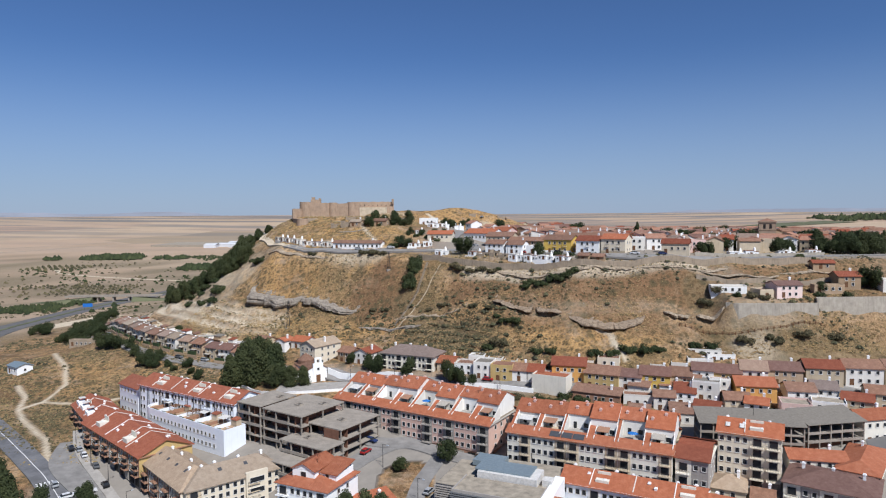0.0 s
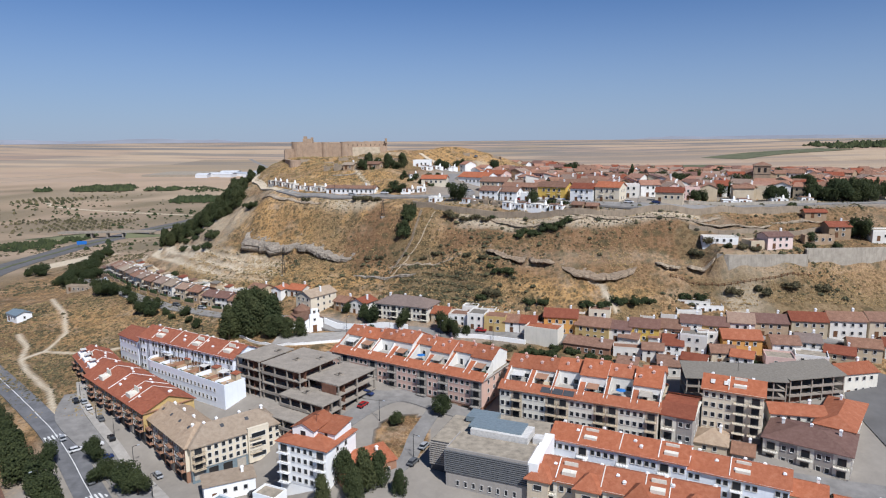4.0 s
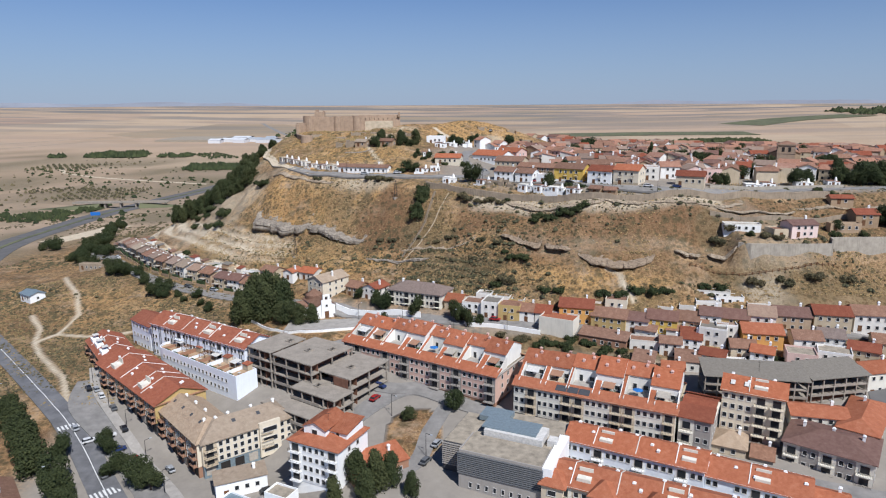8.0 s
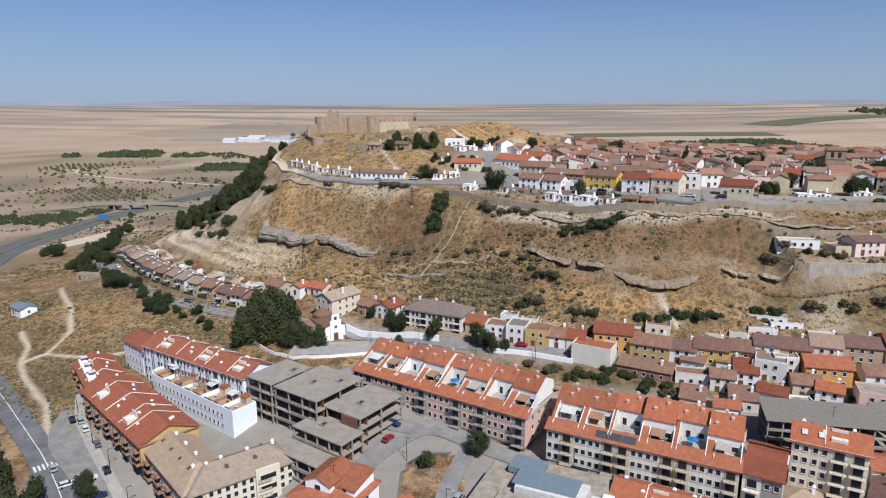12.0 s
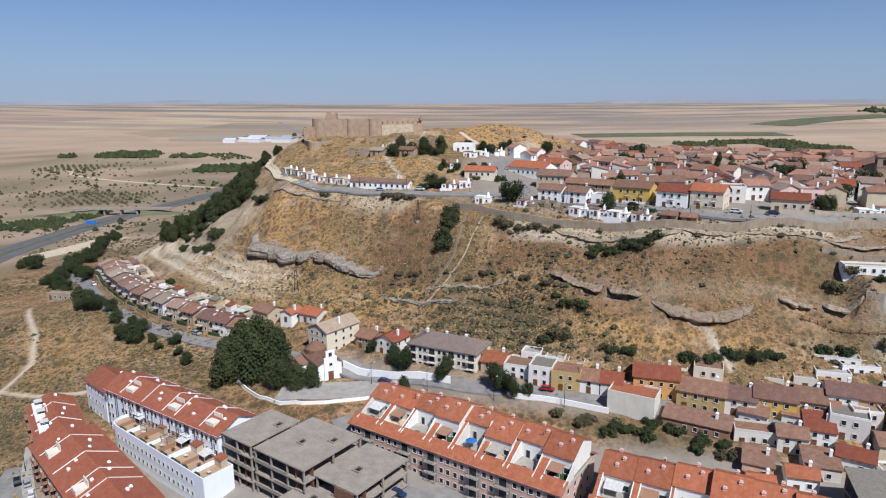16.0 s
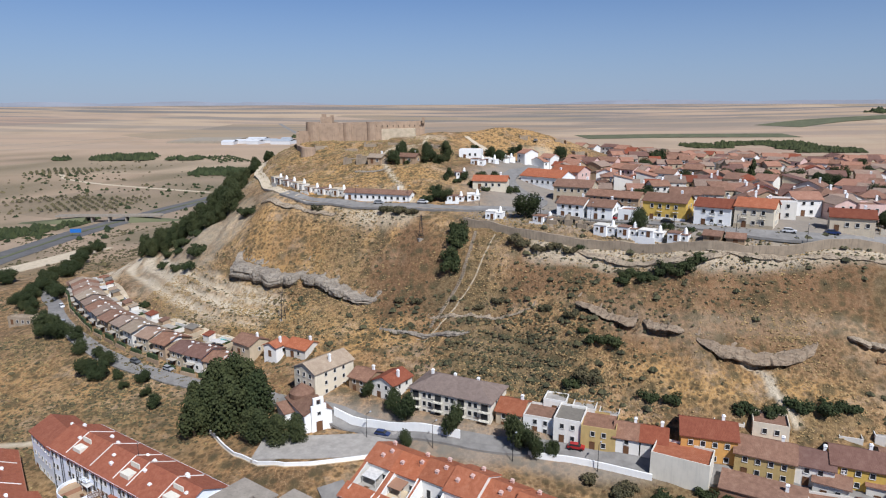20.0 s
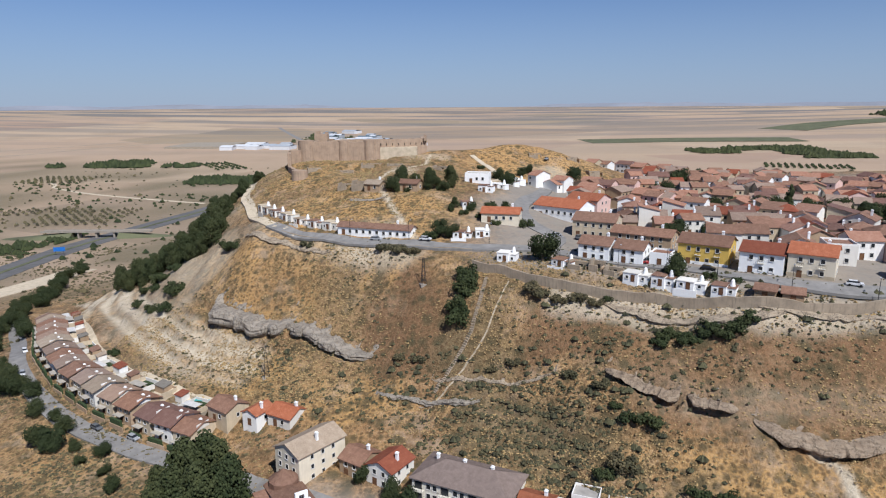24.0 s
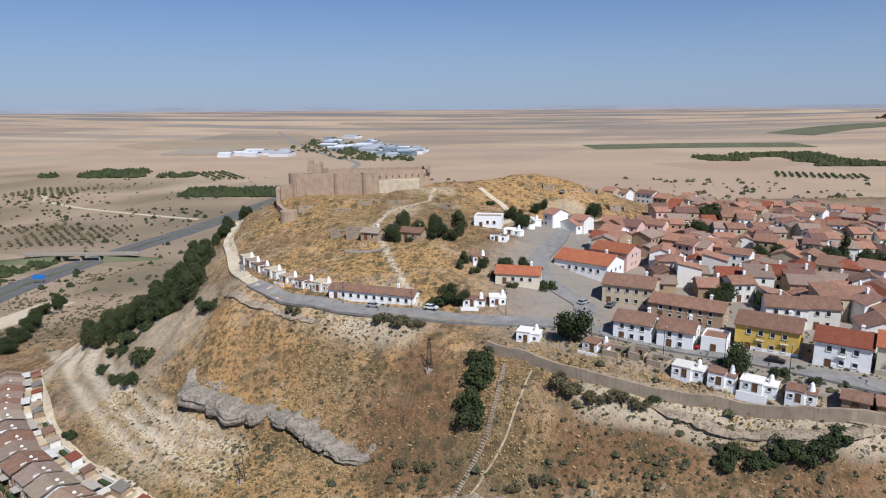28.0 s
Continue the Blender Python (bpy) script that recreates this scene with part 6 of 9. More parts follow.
def cave_house(x, y, rot, w, k):
    """Whitewashed front of a dwelling dug into the slope, with its round chimney."""
    e = thing("cave_house", x, y, hz(x, y), rot, "whitewashed cave dwelling with low walls and white chimney", "house", "cave dwellings along the rim")
    h = 1.9 + 0.3 * (k % 3)
    boxes("wall", [(-w / 2, -2.2, -2.5, w * 0.12, 2.2, h), (w * 0.12, -1.5, -2.5, w / 2, 2.6, h - 0.45)] + ([(-w / 2 - 0.3, -4.4, -2.0, w / 2 - 1.5, -4.2, 0.2)] if k % 3 == 0 else []), WHITE if x > -20 else WHITE_H, e)
    boxes("roof", [(-w / 2 - 0.15, -2.35, h, w * 0.12 + 0.1, 2.4, h + 0.18), (w * 0.12 + 0.1, -1.65, h - 0.45, w / 2 + 0.15, 2.7, h - 0.3)], (WHITE_H if k % 2 else T_OLD) if x > -20 else (T_PINK, T_OLD, SAND)[k % 3], e)
    door(e, -w * 0.08, -2.2, -0.2, 0.9, 1.9)
    window(e, -w * 0.32, -2.2, 1.0, 0.7, 0.8)
    window(e, w * 0.3, -1.5, 0.8, 0.7, 0.8)
    n_ = 10
    v = [(0.75 * math.cos(6.283 * i / n_), 0.75 * math.sin(6.283 * i / n_), 0) for i in range(n_)] + [(0.45 * math.cos(6.283 * i / n_), 0.45 * math.sin(6.283 * i / n_), 1.7) for i in range(n_)] + [(0, 0, 2.2)]
    o = mesh_ob("chimney", v, [(i, (i + 1) % n_, n_ + (i + 1) % n_, n_ + i) for i in range(n_)] + [(n_ + i, n_ + (i + 1) % n_, 2 * n_) for i in range(n_)], WHITE, e)
    o.matrix_basis = pose(w * 0.3, 0.8, h - 0.4)
    return e


for k, (cx, cy, r, cw) in enumerate(((20.5, 323, -35, 6.5), (39.5, 309, -33, 7.0), (46, 305, -33, 6.0), (52.5, 300.8, -33, 7.5), (59.5, 296, -32, 6.0), (3.5, 330, -20, 6), (-11, 351, -8, 6.5), (-4, 351, 0, 5), (-1, 400, -20, 6), (5, 413, -30, 7), (12, 436, -40, 6), (16, 447, -50, 6), (-9, 381, 10, 5), (142, 300, -8, 7), (150, 302, -8, 6), (168, 305, -5, 8), (182, 306, -5, 6),
                                 (-95, 398, -55, 6.2), (-90.5, 391, -52, 6.2), (-85.5, 385, -48, 6.2), (-80, 380, -42, 6.2), (-73.5, 375.5, -35, 6.2), (-67, 371, -32, 6.2), (-60.5, 367.5, -28, 6.2))):
    cave_house(cx, cy, r, cw, k)
    landmark(cx, cy, 5)


def ruin(x, y, rot, w, d, h):
    e = thing("ruin", x, y, hz(x, y) - 0.3, rot, "roofless ruin with broken stone and earth walls", "ruin", "ruins on the hill")
    boxes("wall", [(-w / 2, -d / 2, -1.5, w * 0.2, -d / 2 + 0.5, h * 0.6)], RUBBLE, e)
    boxes("wall", [(-w / 2, -d / 2 + 0.5, -1.5, -w / 2 + 0.5, d / 2, h)], RUBBLE, e)
    boxes("wall", [(-w / 2 + 0.5, d / 2 - 0.5, -1.5, w / 2, d / 2, h * 0.8)], RUBBLE, e)
    boxes("wall", [(w / 2 - 0.5, -d / 2 + 1, -1.5, w / 2, d / 2 - 0.5, h * 0.45)], EARTH, e)
    boxes("opening", [(-w * 0.1, d / 2 - 0.56, 0, w * 0.12, d / 2 - 0.45, h * 0.5)], DARK, e)
    return e


for q in ((24.5, 319.5, -33, 6, 4, 2.6), (29.5, 317, -33, 4, 4, 3.6), (33.8, 314, -33, 5, 4, 2.2), (-54, 404, -15, 8, 6, 3.2), (-40, 409, -20, 7, 5, 2.6), (-62, 408, -10, 6, 5, 2.4), (-44, 398, 10, 5, 4, 2.8), (40, 470, -10, 8, 5, 2.4), (62, 490, 20, 9, 5, 2.6), (30, 500, 0, 7, 5, 2.2), (-70, 452, 10, 9, 4, 1.8), (-58, 461, -5, 10, 4, 1.6), (-84, 446, 20, 7, 4, 2.0), (-45, 455, 0, 8, 4, 1.5), (-22, 452, -20, 7, 5, 2.2), (52, 505, 10, 8, 5, 2.2)):
    ruin(*q)
house(68.5, 291.5, -32, 5, 5, 2.6, EARTH, T_OLD, storeys=1, label="low stone shed with old tiled roof on the rim", name="shed", chim=False, side=False)
house(74.5, 289.5, -25, 5, 5, 2.6, EARTH, T_OLD, storeys=1, label="low stone shed with old tiled roof on the rim", name="shed", chim=False, side=False)
house(-42.5, 359.5, -18, 29, 6, 3.2, WHITE, T_OLD, storeys=1, base=57.2, label="long low white house with old tiled roof", rise=1.3)
house(3.5, 366, -12, 14, 8, 3.4, CREAM, T_RED, storeys=1, label="low house with bright red tiled roof", rise=1.8)
house(29.5, 385, -38, 20, 13, 4.6, WHITE, T_RED, storeys=1, label="large white hall with red tiled roof at the street fork", rise=2.6)
house(41.5, 397, -38, 14, 12, 6.0, ROSE, T_RED, label="rose-coloured house with red tiled roof", rise=2.2)
house(37.5, 358, -25, 15, 12, 6.0, SAND, T_OLD, label="stone house with broad brown roof", rise=2.2)
house(50, 342, -32, 20, 9, 4.5, EARTH, T_OLD, label="long earth-coloured house with brown roof", rise=1.8)
house(-4.0, 425, -10, 11, 8, 4.0, WHITE, GRAVEL, roof="flat", storeys=1, label="white flat-roofed house below the mound")
house(-33, 397, -20, 9, 6, 3.0, EARTH, T_OLD, storeys=1, label="low ruined house of earth and stone")
house(-48, 399, -20, 7, 6, 2.8, EARTH, T_PINK, storeys=1, label="low stone house below the castle")
for a, b, c in ((3, 366, 9), (30, 385, 13), (42, 397, 9), (37, 358, 10), (50, 342, 12), (-4, 425, 8)):
    landmark(a, b, c)


def street_clear(x, y):
    """Lanes, the square, the bare mound and the castle slope stay free of houses."""
    mound = ((x - 38) / 50) ** 2 + ((y - 512) / 50) ** 2 < 1
    west = x < 18 + (y - 330) * 0.02 and y > 340
    lane = abs((x - 22) - (y - 360) * 0.22) < 5 and y < 450
    fork = math.hypot(x - 14, y - 352) < 14
    return not (mound or west or lane or fork)


def patio(x, y):
    """Yards, gardens and small squares inside the town."""
    return any(math.hypot((x - a) / c, (y - b) / d) < 1 for a, b, c, d in ((28, 428, 12, 24), (100, 412, 16, 10), (122, 400, 26, 7), (68, 352, 6, 5), (150, 384, 12, 8), (185, 402, 8, 6), (150, 330, 10, 5), (200, 308, 20, 6), (90, 452, 8, 6), (215, 360, 12, 6)))


def church():
    landmark(195, 375, 9)
    landmark(205, 392, 12)
    e = thing("church_tower", 194.5, 375, 57, -24, "square brown stone church tower with belfry openings", "tower")
    boxes("shaft", [(-4.5, -4.5, -4, 4.5, 4.5, 13)], STONE, e)
    boxes("cornice", [(-4.9, -4.9, 13, 4.9, 4.9, 13.6), (-4.7, -4.7, 8.4, 4.7, 4.7, 8.8)], STONE, e)
    hip_roof(e, 9, 9, 13.6, 1.6, T_OLD, 0.3)
    for rz in (0, 90, -90):
        c, s = math.cos(radians(rz)), math.sin(radians(rz))
        for q in (-1.6, 1.6):
            put("belfry_opening", shared(("belfry", 1), lambda: (*box_data([(-0.7, -0.06, 0, 0.7, 0.02, 2.6)]), DARK)), e, q * c + 4.5 * s, q * s - 4.5 * c, 9.4, rz)
    nave = gable_wall(e, 16, 30, 8, 3, EARTH, "y", 0, 20, -4, "nave")
    o = gable_roof(e, 16, 30, 8, 3, T_OLD, 0.4, 0, 20, "y", name="nave_roof")
    return e


church()
rows_n = 0
FAR = {}


def far_house(x, y, rot, w, d, h, wm, rm):
    """One of the many houses at the back of the town, gathered by material into one mass."""
    z, c, s_ = hz(x, y), math.cos(radians(rot)), math.sin(radians(rot))
    rise, a, b_ = 0.2 * d, w / 2, d / 2

    def add(m, v, f):
        vs, fs = FAR.setdefault(m, ([], []))
        k = len(vs)
        vs += [(x + q[0] * c - q[1] * s_, y + q[0] * s_ + q[1] * c, z + q[2]) for q in v]
        fs += [tuple(k + i for i in g) for g in f]

    add(wm, [(-a, -b_, -3), (a, -b_, -3), (a, b_, -3), (-a, b_, -3), (-a, -b_, h), (a, -b_, h), (a, b_, h), (-a, b_, h), (-a, 0, h + rise), (a, 0, h + rise)], [(0, 1, 5, 4), (2, 3, 7, 6), (1, 2, 6, 9, 5), (3, 0, 4, 8, 7)])
    o = 0.35
    k = rise / b_ * o
    add(rm, [(-a - o, -b_ - o, h - k), (a + o, -b_ - o, h - k), (a + o, 0, h + rise), (-a - o, 0, h + rise), (-a - o, b_ + o, h - k), (a + o, b_ + o, h - k), (-a - o, -b_ - o, h - k + 0.2), (a + o, -b_ - o, h - k + 0.2), (a + o, 0, h + rise + 0.2), (-a - o, 0, h + rise + 0.2), (-a - o, b_ + o, h - k + 0.2), (a + o, b_ + o, h - k + 0.2)],
        [(0, 3, 2, 1), (3, 4, 5, 2), (6, 7, 8, 9), (9, 8, 11, 10), (0, 1, 7, 6), (5, 4, 10, 11), (1, 2, 8, 7), (2, 5, 11, 8), (3, 0, 6, 9), (4, 3, 9, 10)])
    for q in range(int(w / 3.0)):
        for st_ in range(max(1, int(h / 2.7))):
            add(GLASS, *box_data([(-a + 1.2 + q * 2.9, -b_ - 0.06, h - 2.0 - 2.7 * st_, -a + 2.1 + q * 2.9, -b_ + 0.02, h - 0.8 - 2.7 * st_)]))


yy = 334.0
while yy < 570:
    xx = 14.0 - 20
    step_y = 9.8 if yy < 430 else 10.5
    while xx < 345:
        px, py = xx + ru.uniform(-2.4, 2.4), yy - (xx - 60) * 0.42 + ru.uniform(-3.2, 3.2)
        if py < 300 and px < 100 or py < 292 or px > 95 and py < 316:
            xx += 12
            continue
        w, d = ru.uniform(5.5, 11.0), ru.uniform(7.5, 10.5)
        if py < 575 and street_clear(px, py) and free(px, py, 5.0) and not patio(px, py) and ru.random() > 0.07:
            st = ru.choice((1, 1, 2, 2, 2)) if py > 330 else 2
            hh = 2.7 * st + ru.uniform(0.2, 0.9)
            wm, rm = ru.choice(UP_W), ru.choice(UP_R)
            turn = -24 + 22 * math.sin(px * 0.035 + py * 0.05) + ru.uniform(-7, 7) + (ru.random() < 0.3) * 90
            if py > 392 or px > 175:
                far_house(px, py, turn, w, d, hh, wm, rm)
            else:
                near = py < 366
                e = house(px, py, turn, w, d, hh, wm, rm, roof=ru.choice(("gable", "gable", "gable", "shed", "flat" if ru.random() < 0.3 else "hip")), storeys=st, along=ru.choice(("x", "x", "x", "y")),
                          windows=near, doors=near, chim=ru.random() < 0.6, side=False, group="old town houses",
                          label={WHITE_H: "whitewashed", WHITE: "bright white", SAND: "sand-coloured", EARTH: "earth-coloured", ROSE: "rose-coloured"}[wm] + " old town house with " + {T_OLD: "weathered brown", T_DARK: "dark red", T_PINK: "pale", T_RED: "orange", T_GREY: "grey-brown", T_DULL: "dull pinkish", T_ROSE: "rose-brown", T_MAROON: "maroon"}[rm] + " tiled roof")
                if not near:
                    for q in range(int(w / 3.2)):
                        for s_ in range(min(st, 2)):
                            plain_window(e, -w / 2 + 1.8 + q * 3.0, -d / 2, hh - 1.3 - 2.7 * s_, 0.9, 1.2)
            rows_n += 1
        xx += w + ru.choice((0.1, 0.2, 0.4, 1.8))
    yy += step_y


for m_, (v_, f_) in FAR.items():
    tagged(mesh_ob("old_town_houses", v_, f_, m_), "densely packed old town houses with tiled roofs", "houses", kind="stuff")




# ---- castle ----
def castle():
    e = thing("castle", -62, 490, 0, 0, "long sandstone castle wall with round towers and broken keep", "castle")

    def ring(name, x, y, r, z0, z1, n_=18, taper=0.94, steps=4):
        v, f = [], []
        for j in range(steps + 1):
            q = r * (1 - (1 - taper) * j / steps)
            v += [(x + q * math.cos(6.2832 * i / n_), y + q * math.sin(6.2832 * i / n_), z0 + (z1 - z0) * j / steps) for i in range(n_)]
        for j in range(steps):
            f += [(j * n_ + i, j * n_ + (i + 1) % n_, (j + 1) * n_ + (i + 1) % n_, (j + 1) * n_ + i) for i in range(n_)]
        f.append(tuple(range(steps * n_, (steps + 1) * n_)))
        mesh_ob(name, v, f, STONE, e)

    def curtain(x0, y0, x1, y1, z0, z1, t=1.6, seed=1):
        rs = random.Random(seed)
        n_ = max(2, int(math.hypot(x1 - x0, y1 - y0) / 2.2))
        L = math.hypot(x1 - x0, y1 - y0)
        ux, uy = (x1 - x0) / L, (y1 - y0) / L
        nx, ny = -uy, ux
        v, f = [], []
        for i in range(n_ + 1):
            a = L * i / n_
            top = z1 + rs.uniform(-0.25, 0.25)
            for s, zz in ((0, z0), (0, top), (t, top), (t, z0)):
                v.append((x0 + ux * a + nx * s, y0 + uy * a + ny * s, zz))
        for i in range(n_):
            k = i * 4
            f += [(k + j, k + 4 + j, k + 4 + (j + 1) % 4, k + (j + 1) % 4) for j in range(4)]
        f += [(0, 1, 2, 3), (n_ * 4 + 3, n_ * 4 + 2, n_ * 4 + 1, n_ * 4)]
        mesh_ob("curtain_wall", v, f, STONE, e)

    ring("tower", -33, -13, 4.4, 62, 85.4, taper=0.93)
    ring("tower", -13.5, -9.5, 3.2, 62, 84.9, taper=0.93)
    ring("tower", 0.5, -8, 3.6, 62, 85.2, taper=0.93)
    curtain(-34, -15.5, -13, -11, 62, 84.6, 2.2, 1)
    curtain(-13, -11, 1, -10, 62, 84.3, 2.2, 2)
    curtain(1, -10, 31, 1.5, 62, 85.4, 2.2, 3)
    curtain(31, 1.5, 27, 38, 62, 84.5, 2.0, 4)
    curtain(27, 38, -28, 28, 62, 83.5, 2.0, 6)
    curtain(-28, 28, -35, -13, 62, 84, 2.0, 5)
    boxes("keep", [(-33, 8, 66, -26, 15, 87.6), (-32.4, 8.6, 87.6, -30, 11, 89.4), (-27.6, 12, 87.6, -26, 14, 88.6)], STONE, e)
    boxes("inner_fill", [(-29, -8, 62, 26, 24, 81.2)], PALE_SOIL, e)
    boxes("inner_ruin", [(-18, 10, 81.2, -2, 11, 84.5), (-18, 11, 81.2, -17, 18, 83.5), (6, 14, 81.2, 20, 15, 84)], STONE, e)
    boxes("stub_turret", [(29.5, -0.5, 84, 31, 1.0, 87.5)], STONE, e)
    ring("outer_bastion", -27, -54, 4.5, 54, 73.5, taper=0.84)
    curtain(-27, -54, -36, -34, 58, 73.5, 1.8, 8)
    curtain(-36, -34, -39, -22, 60, 80, 1.8, 9)
    curtain(-39, -22, -34, -15, 60, 80.5, 1.8, 10)
    boxes("gate_bridge", [(32, 4, 66, 48, 7, 77.5), (32, 6.5, 77.5, 48, 7, 78.4)], RUBBLE, e)
    for q in range(9):
        put("arrow_slit", shared(("slit", 1), lambda: (*box_data([(-0.18, -0.1, 0, 0.18, 0.05, 1.1)]), DARK)), e, 3.5 + q * 3.1, -9.3 + q * 1.19, 82.2, 21)
    return e


castle()

# ---- roads, walls, paths ----
strip("road", [(-20, 70), (-60, 120), (-88, 155), (-117, 190), (-147, 220), (-184, 256), (-240, 310), (-330, 400)], 8.0, ASPHALT, 0.14, "two-lane asphalt road with a white centre line")
strip("service_road", [(-62, 137), (-82, 163), (-100, 183), (-122, 205), (-128, 222)], 8.5, ASPHALT_P, 0.12, "worn pale asphalt service road with parked cars")
strip("pavement", [(-62, 142), (-72, 158), (-95, 183), (-120, 212), (-132, 232)], 3.0, PAVING, 0.22, "pale paved footway along the apartment blocks", "pavement")
strip("street", [(-60, 137), (-44, 160), (-30, 182), (-12, 201), (8, 191), (30, 178), (62, 164), (92, 150), (125, 138)], 7.5, ASPHALT_P, 0.13, "grey street between the apartment blocks")
strip("street", [(-12, 201), (-24, 205), (-40, 232)], 6.5, ASPHALT_P, 0.12, "short side street beside the concrete frame")
strip("street", [(-22, 150), (-8, 163), (-4, 178), (2, 194)], 5.0, ASPHALT_P, 0.12, "lane beside the vacant lot")
strip("street", [(132, 140), (134, 165), (138, 185), (150, 196)], 15.0, ASPHALT_M, 0.13, "bend of a grey street with parked cars")
strip("street", [(-66, 272), (-46, 262), (-27, 254), (-3, 246), (17, 242), (35, 236), (60, 228.5), (90, 222.5), (130, 219), (190, 214)], 6.0, ASPHALT_P, 0.16, "terrace street along the foot of the hill")
strip("street", [(-260, 470), (-228, 420), (-199, 381), (-178, 350), (-158, 328), (-134, 308), (-109, 294), (-84, 284), (-66, 272)], 6.0, ASPHALT_P, 0.2, "narrow street curving past terraced villas")
strip("rim_track", [(-132, 520), (-127, 490), (-121, 460), (-116, 436), (-107, 414), (-97, 391), (-86, 375), (-72, 364)], 4.4, PALE_SOIL, 0.3, "pale dirt track round the hill below the castle", "road")
strip("rim_road", [(-86, 375), (-72, 364), (-58, 357.5), (-42, 351), (-26, 346), (-10, 341), (4, 339), (16, 337), (26, 331), (38, 323), (52, 314.5), (67, 303), (80, 295), (98, 289), (120, 288), (150, 292), (190, 297), (240, 303)], 5.6, ASPHALT_P, 0.34, "narrow grey road along the rim of the hill")
strip("street", [(16, 337), (22, 350), (14, 366), (12, 384), (20, 410), (28, 440), (33, 462)], 6.5, ASPHALT_P, 0.3, "asphalt street climbing into the old town")
strip("track", [(-2, 428), (5, 440), (8, 455), (2, 475), (-6, 490)], 3.0, PALE_SOIL, 0.3, "pale dirt track over the mound", "path")
strip("lane", [(-200, 424), (-186, 402), (-166, 376), (-148, 353), (-126, 333), (-104, 318), (-90, 311)], 3.6, PALE_SOIL, 0.25, "pale back lane behind the villas", "path")
strip("motorway", [(-290, 380), (-335, 485), (-351, 587), (-356, 690), (-340, 800), (-314, 968), (-275, 1300)], 30.0, ASPHALT_M, 0.3, "dual carriageway crossing the plain")
strip("motorway", [(-275, 1300), (-262, 1560), (-275, 1760), (-377, 1957), (-557, 2355), (-790, 2940)], 15.0, ASPHALT_P, 0.3, "far stretch of the motorway on the plain", "road", 12)
strip("central_reservation", [(-290, 380), (-335, 485), (-351, 587), (-356, 690), (-340, 800), (-314, 968), (-275, 1300)], 4.0, BROAD_FIELD, 0.6, "dark planted central strip of the motorway", "verge")
strip("marking", [(-20, 70), (-60, 120), (-88, 155), (-117, 190), (-147, 220), (-184, 256), (-240, 310)], 0.22, PAINT_W, 0.19, "white painted centre line", "road marking")
strip("sand_lot", [(-306, 500), (-296, 540), (-290, 585)], 22, PALE_SOIL, 0.35, "pale bare sand lot beside the motorway", "ground")


def quay(name, pts, h, t, material, label, drop=3.0, lift=0.0, cap=None):
    """A masonry wall along a line on the land."""
    p = [Vector(q) for q in pts]
    V, F = [], []
    n_ = 0
    for i in range(len(p) - 1):
        seg = p[i + 1] - p[i]
        k = max(1, int(seg.length / 2.5))
        for j in range(k + (i == len(p) - 2)):
            q = p[i] + seg * (j / k)
            nr = Vector((-seg.y, seg.x)).normalized() * t / 2
            g = hz(q.x, q.y) + lift
            V += [(q.x - nr.x, q.y - nr.y, g - drop), (q.x - nr.x, q.y - nr.y, g + h), (q.x + nr.x, q.y + nr.y, g + h), (q.x + nr.x, q.y + nr.y, g - drop)]
            n_ += 1
    for i in range(n_ - 1):
        k = 4 * i
        F += [(k + j, k + 4 + j, k + 4 + (j + 1) % 4, k + (j + 1) % 4) for j in range(4)]
    F += [(0, 1, 2, 3), (4 * n_ - 1, 4 * n_ - 2, 4 * n_ - 3, 4 * n_ - 4)]
    return tagged(mesh_ob(name, V, F, material), label, "wall", kind="structure")


quay("rim_wall", [(-8, 326), (0, 321), (11, 314), (21, 309), (32, 304.5), (45, 299), (56, 293), (66, 288.5), (76, 286), (92, 284.5), (116, 283.5), (140, 286), (170, 287)], 2.8, 0.7, RUBBLE, "long rubble retaining wall along the rim", 4.5)
quay("rim_wall", [(-80, 368), (-62, 357), (-44, 349.5), (-26, 344), (-8, 338)], 0.8, 0.5, RUBBLE, "low rubble parapet beside the rim road", 3.0)
PARAPET = [(-80, 260.5), (-74.5, 253.5), (-68, 246), (-60, 240.5), (-52.5, 238), (-46, 238), (-40, 239.5), (-31.5, 242)]
quay("plaza_wall", PARAPET, 1.0, 0.35, WHITE, "curved white parapet round the chapel square", -0.1)
quay("plaza_retaining_wall", PARAPET, 0.1, 0.8, SAND, "tall beige retaining wall under the chapel square", 5.0)
strip("square", [(-62, 247.5), (-48, 247), (-36, 248), (-26, 248)], 12.0, PAVING, 0.2, "pale paved chapel square", "square")
quay("street_wall", [(-44.5, 261.5), (-33, 257), (-19, 251.5), (-9, 248)], 2.4, 0.4, WHITE, "long white garden wall beside the square", 2.0)
quay("street_wall", [(8, 241), (22, 237), (36, 231.5)], 1.6, 0.4, WHITE, "white retaining wall below the terrace street", 3.0)
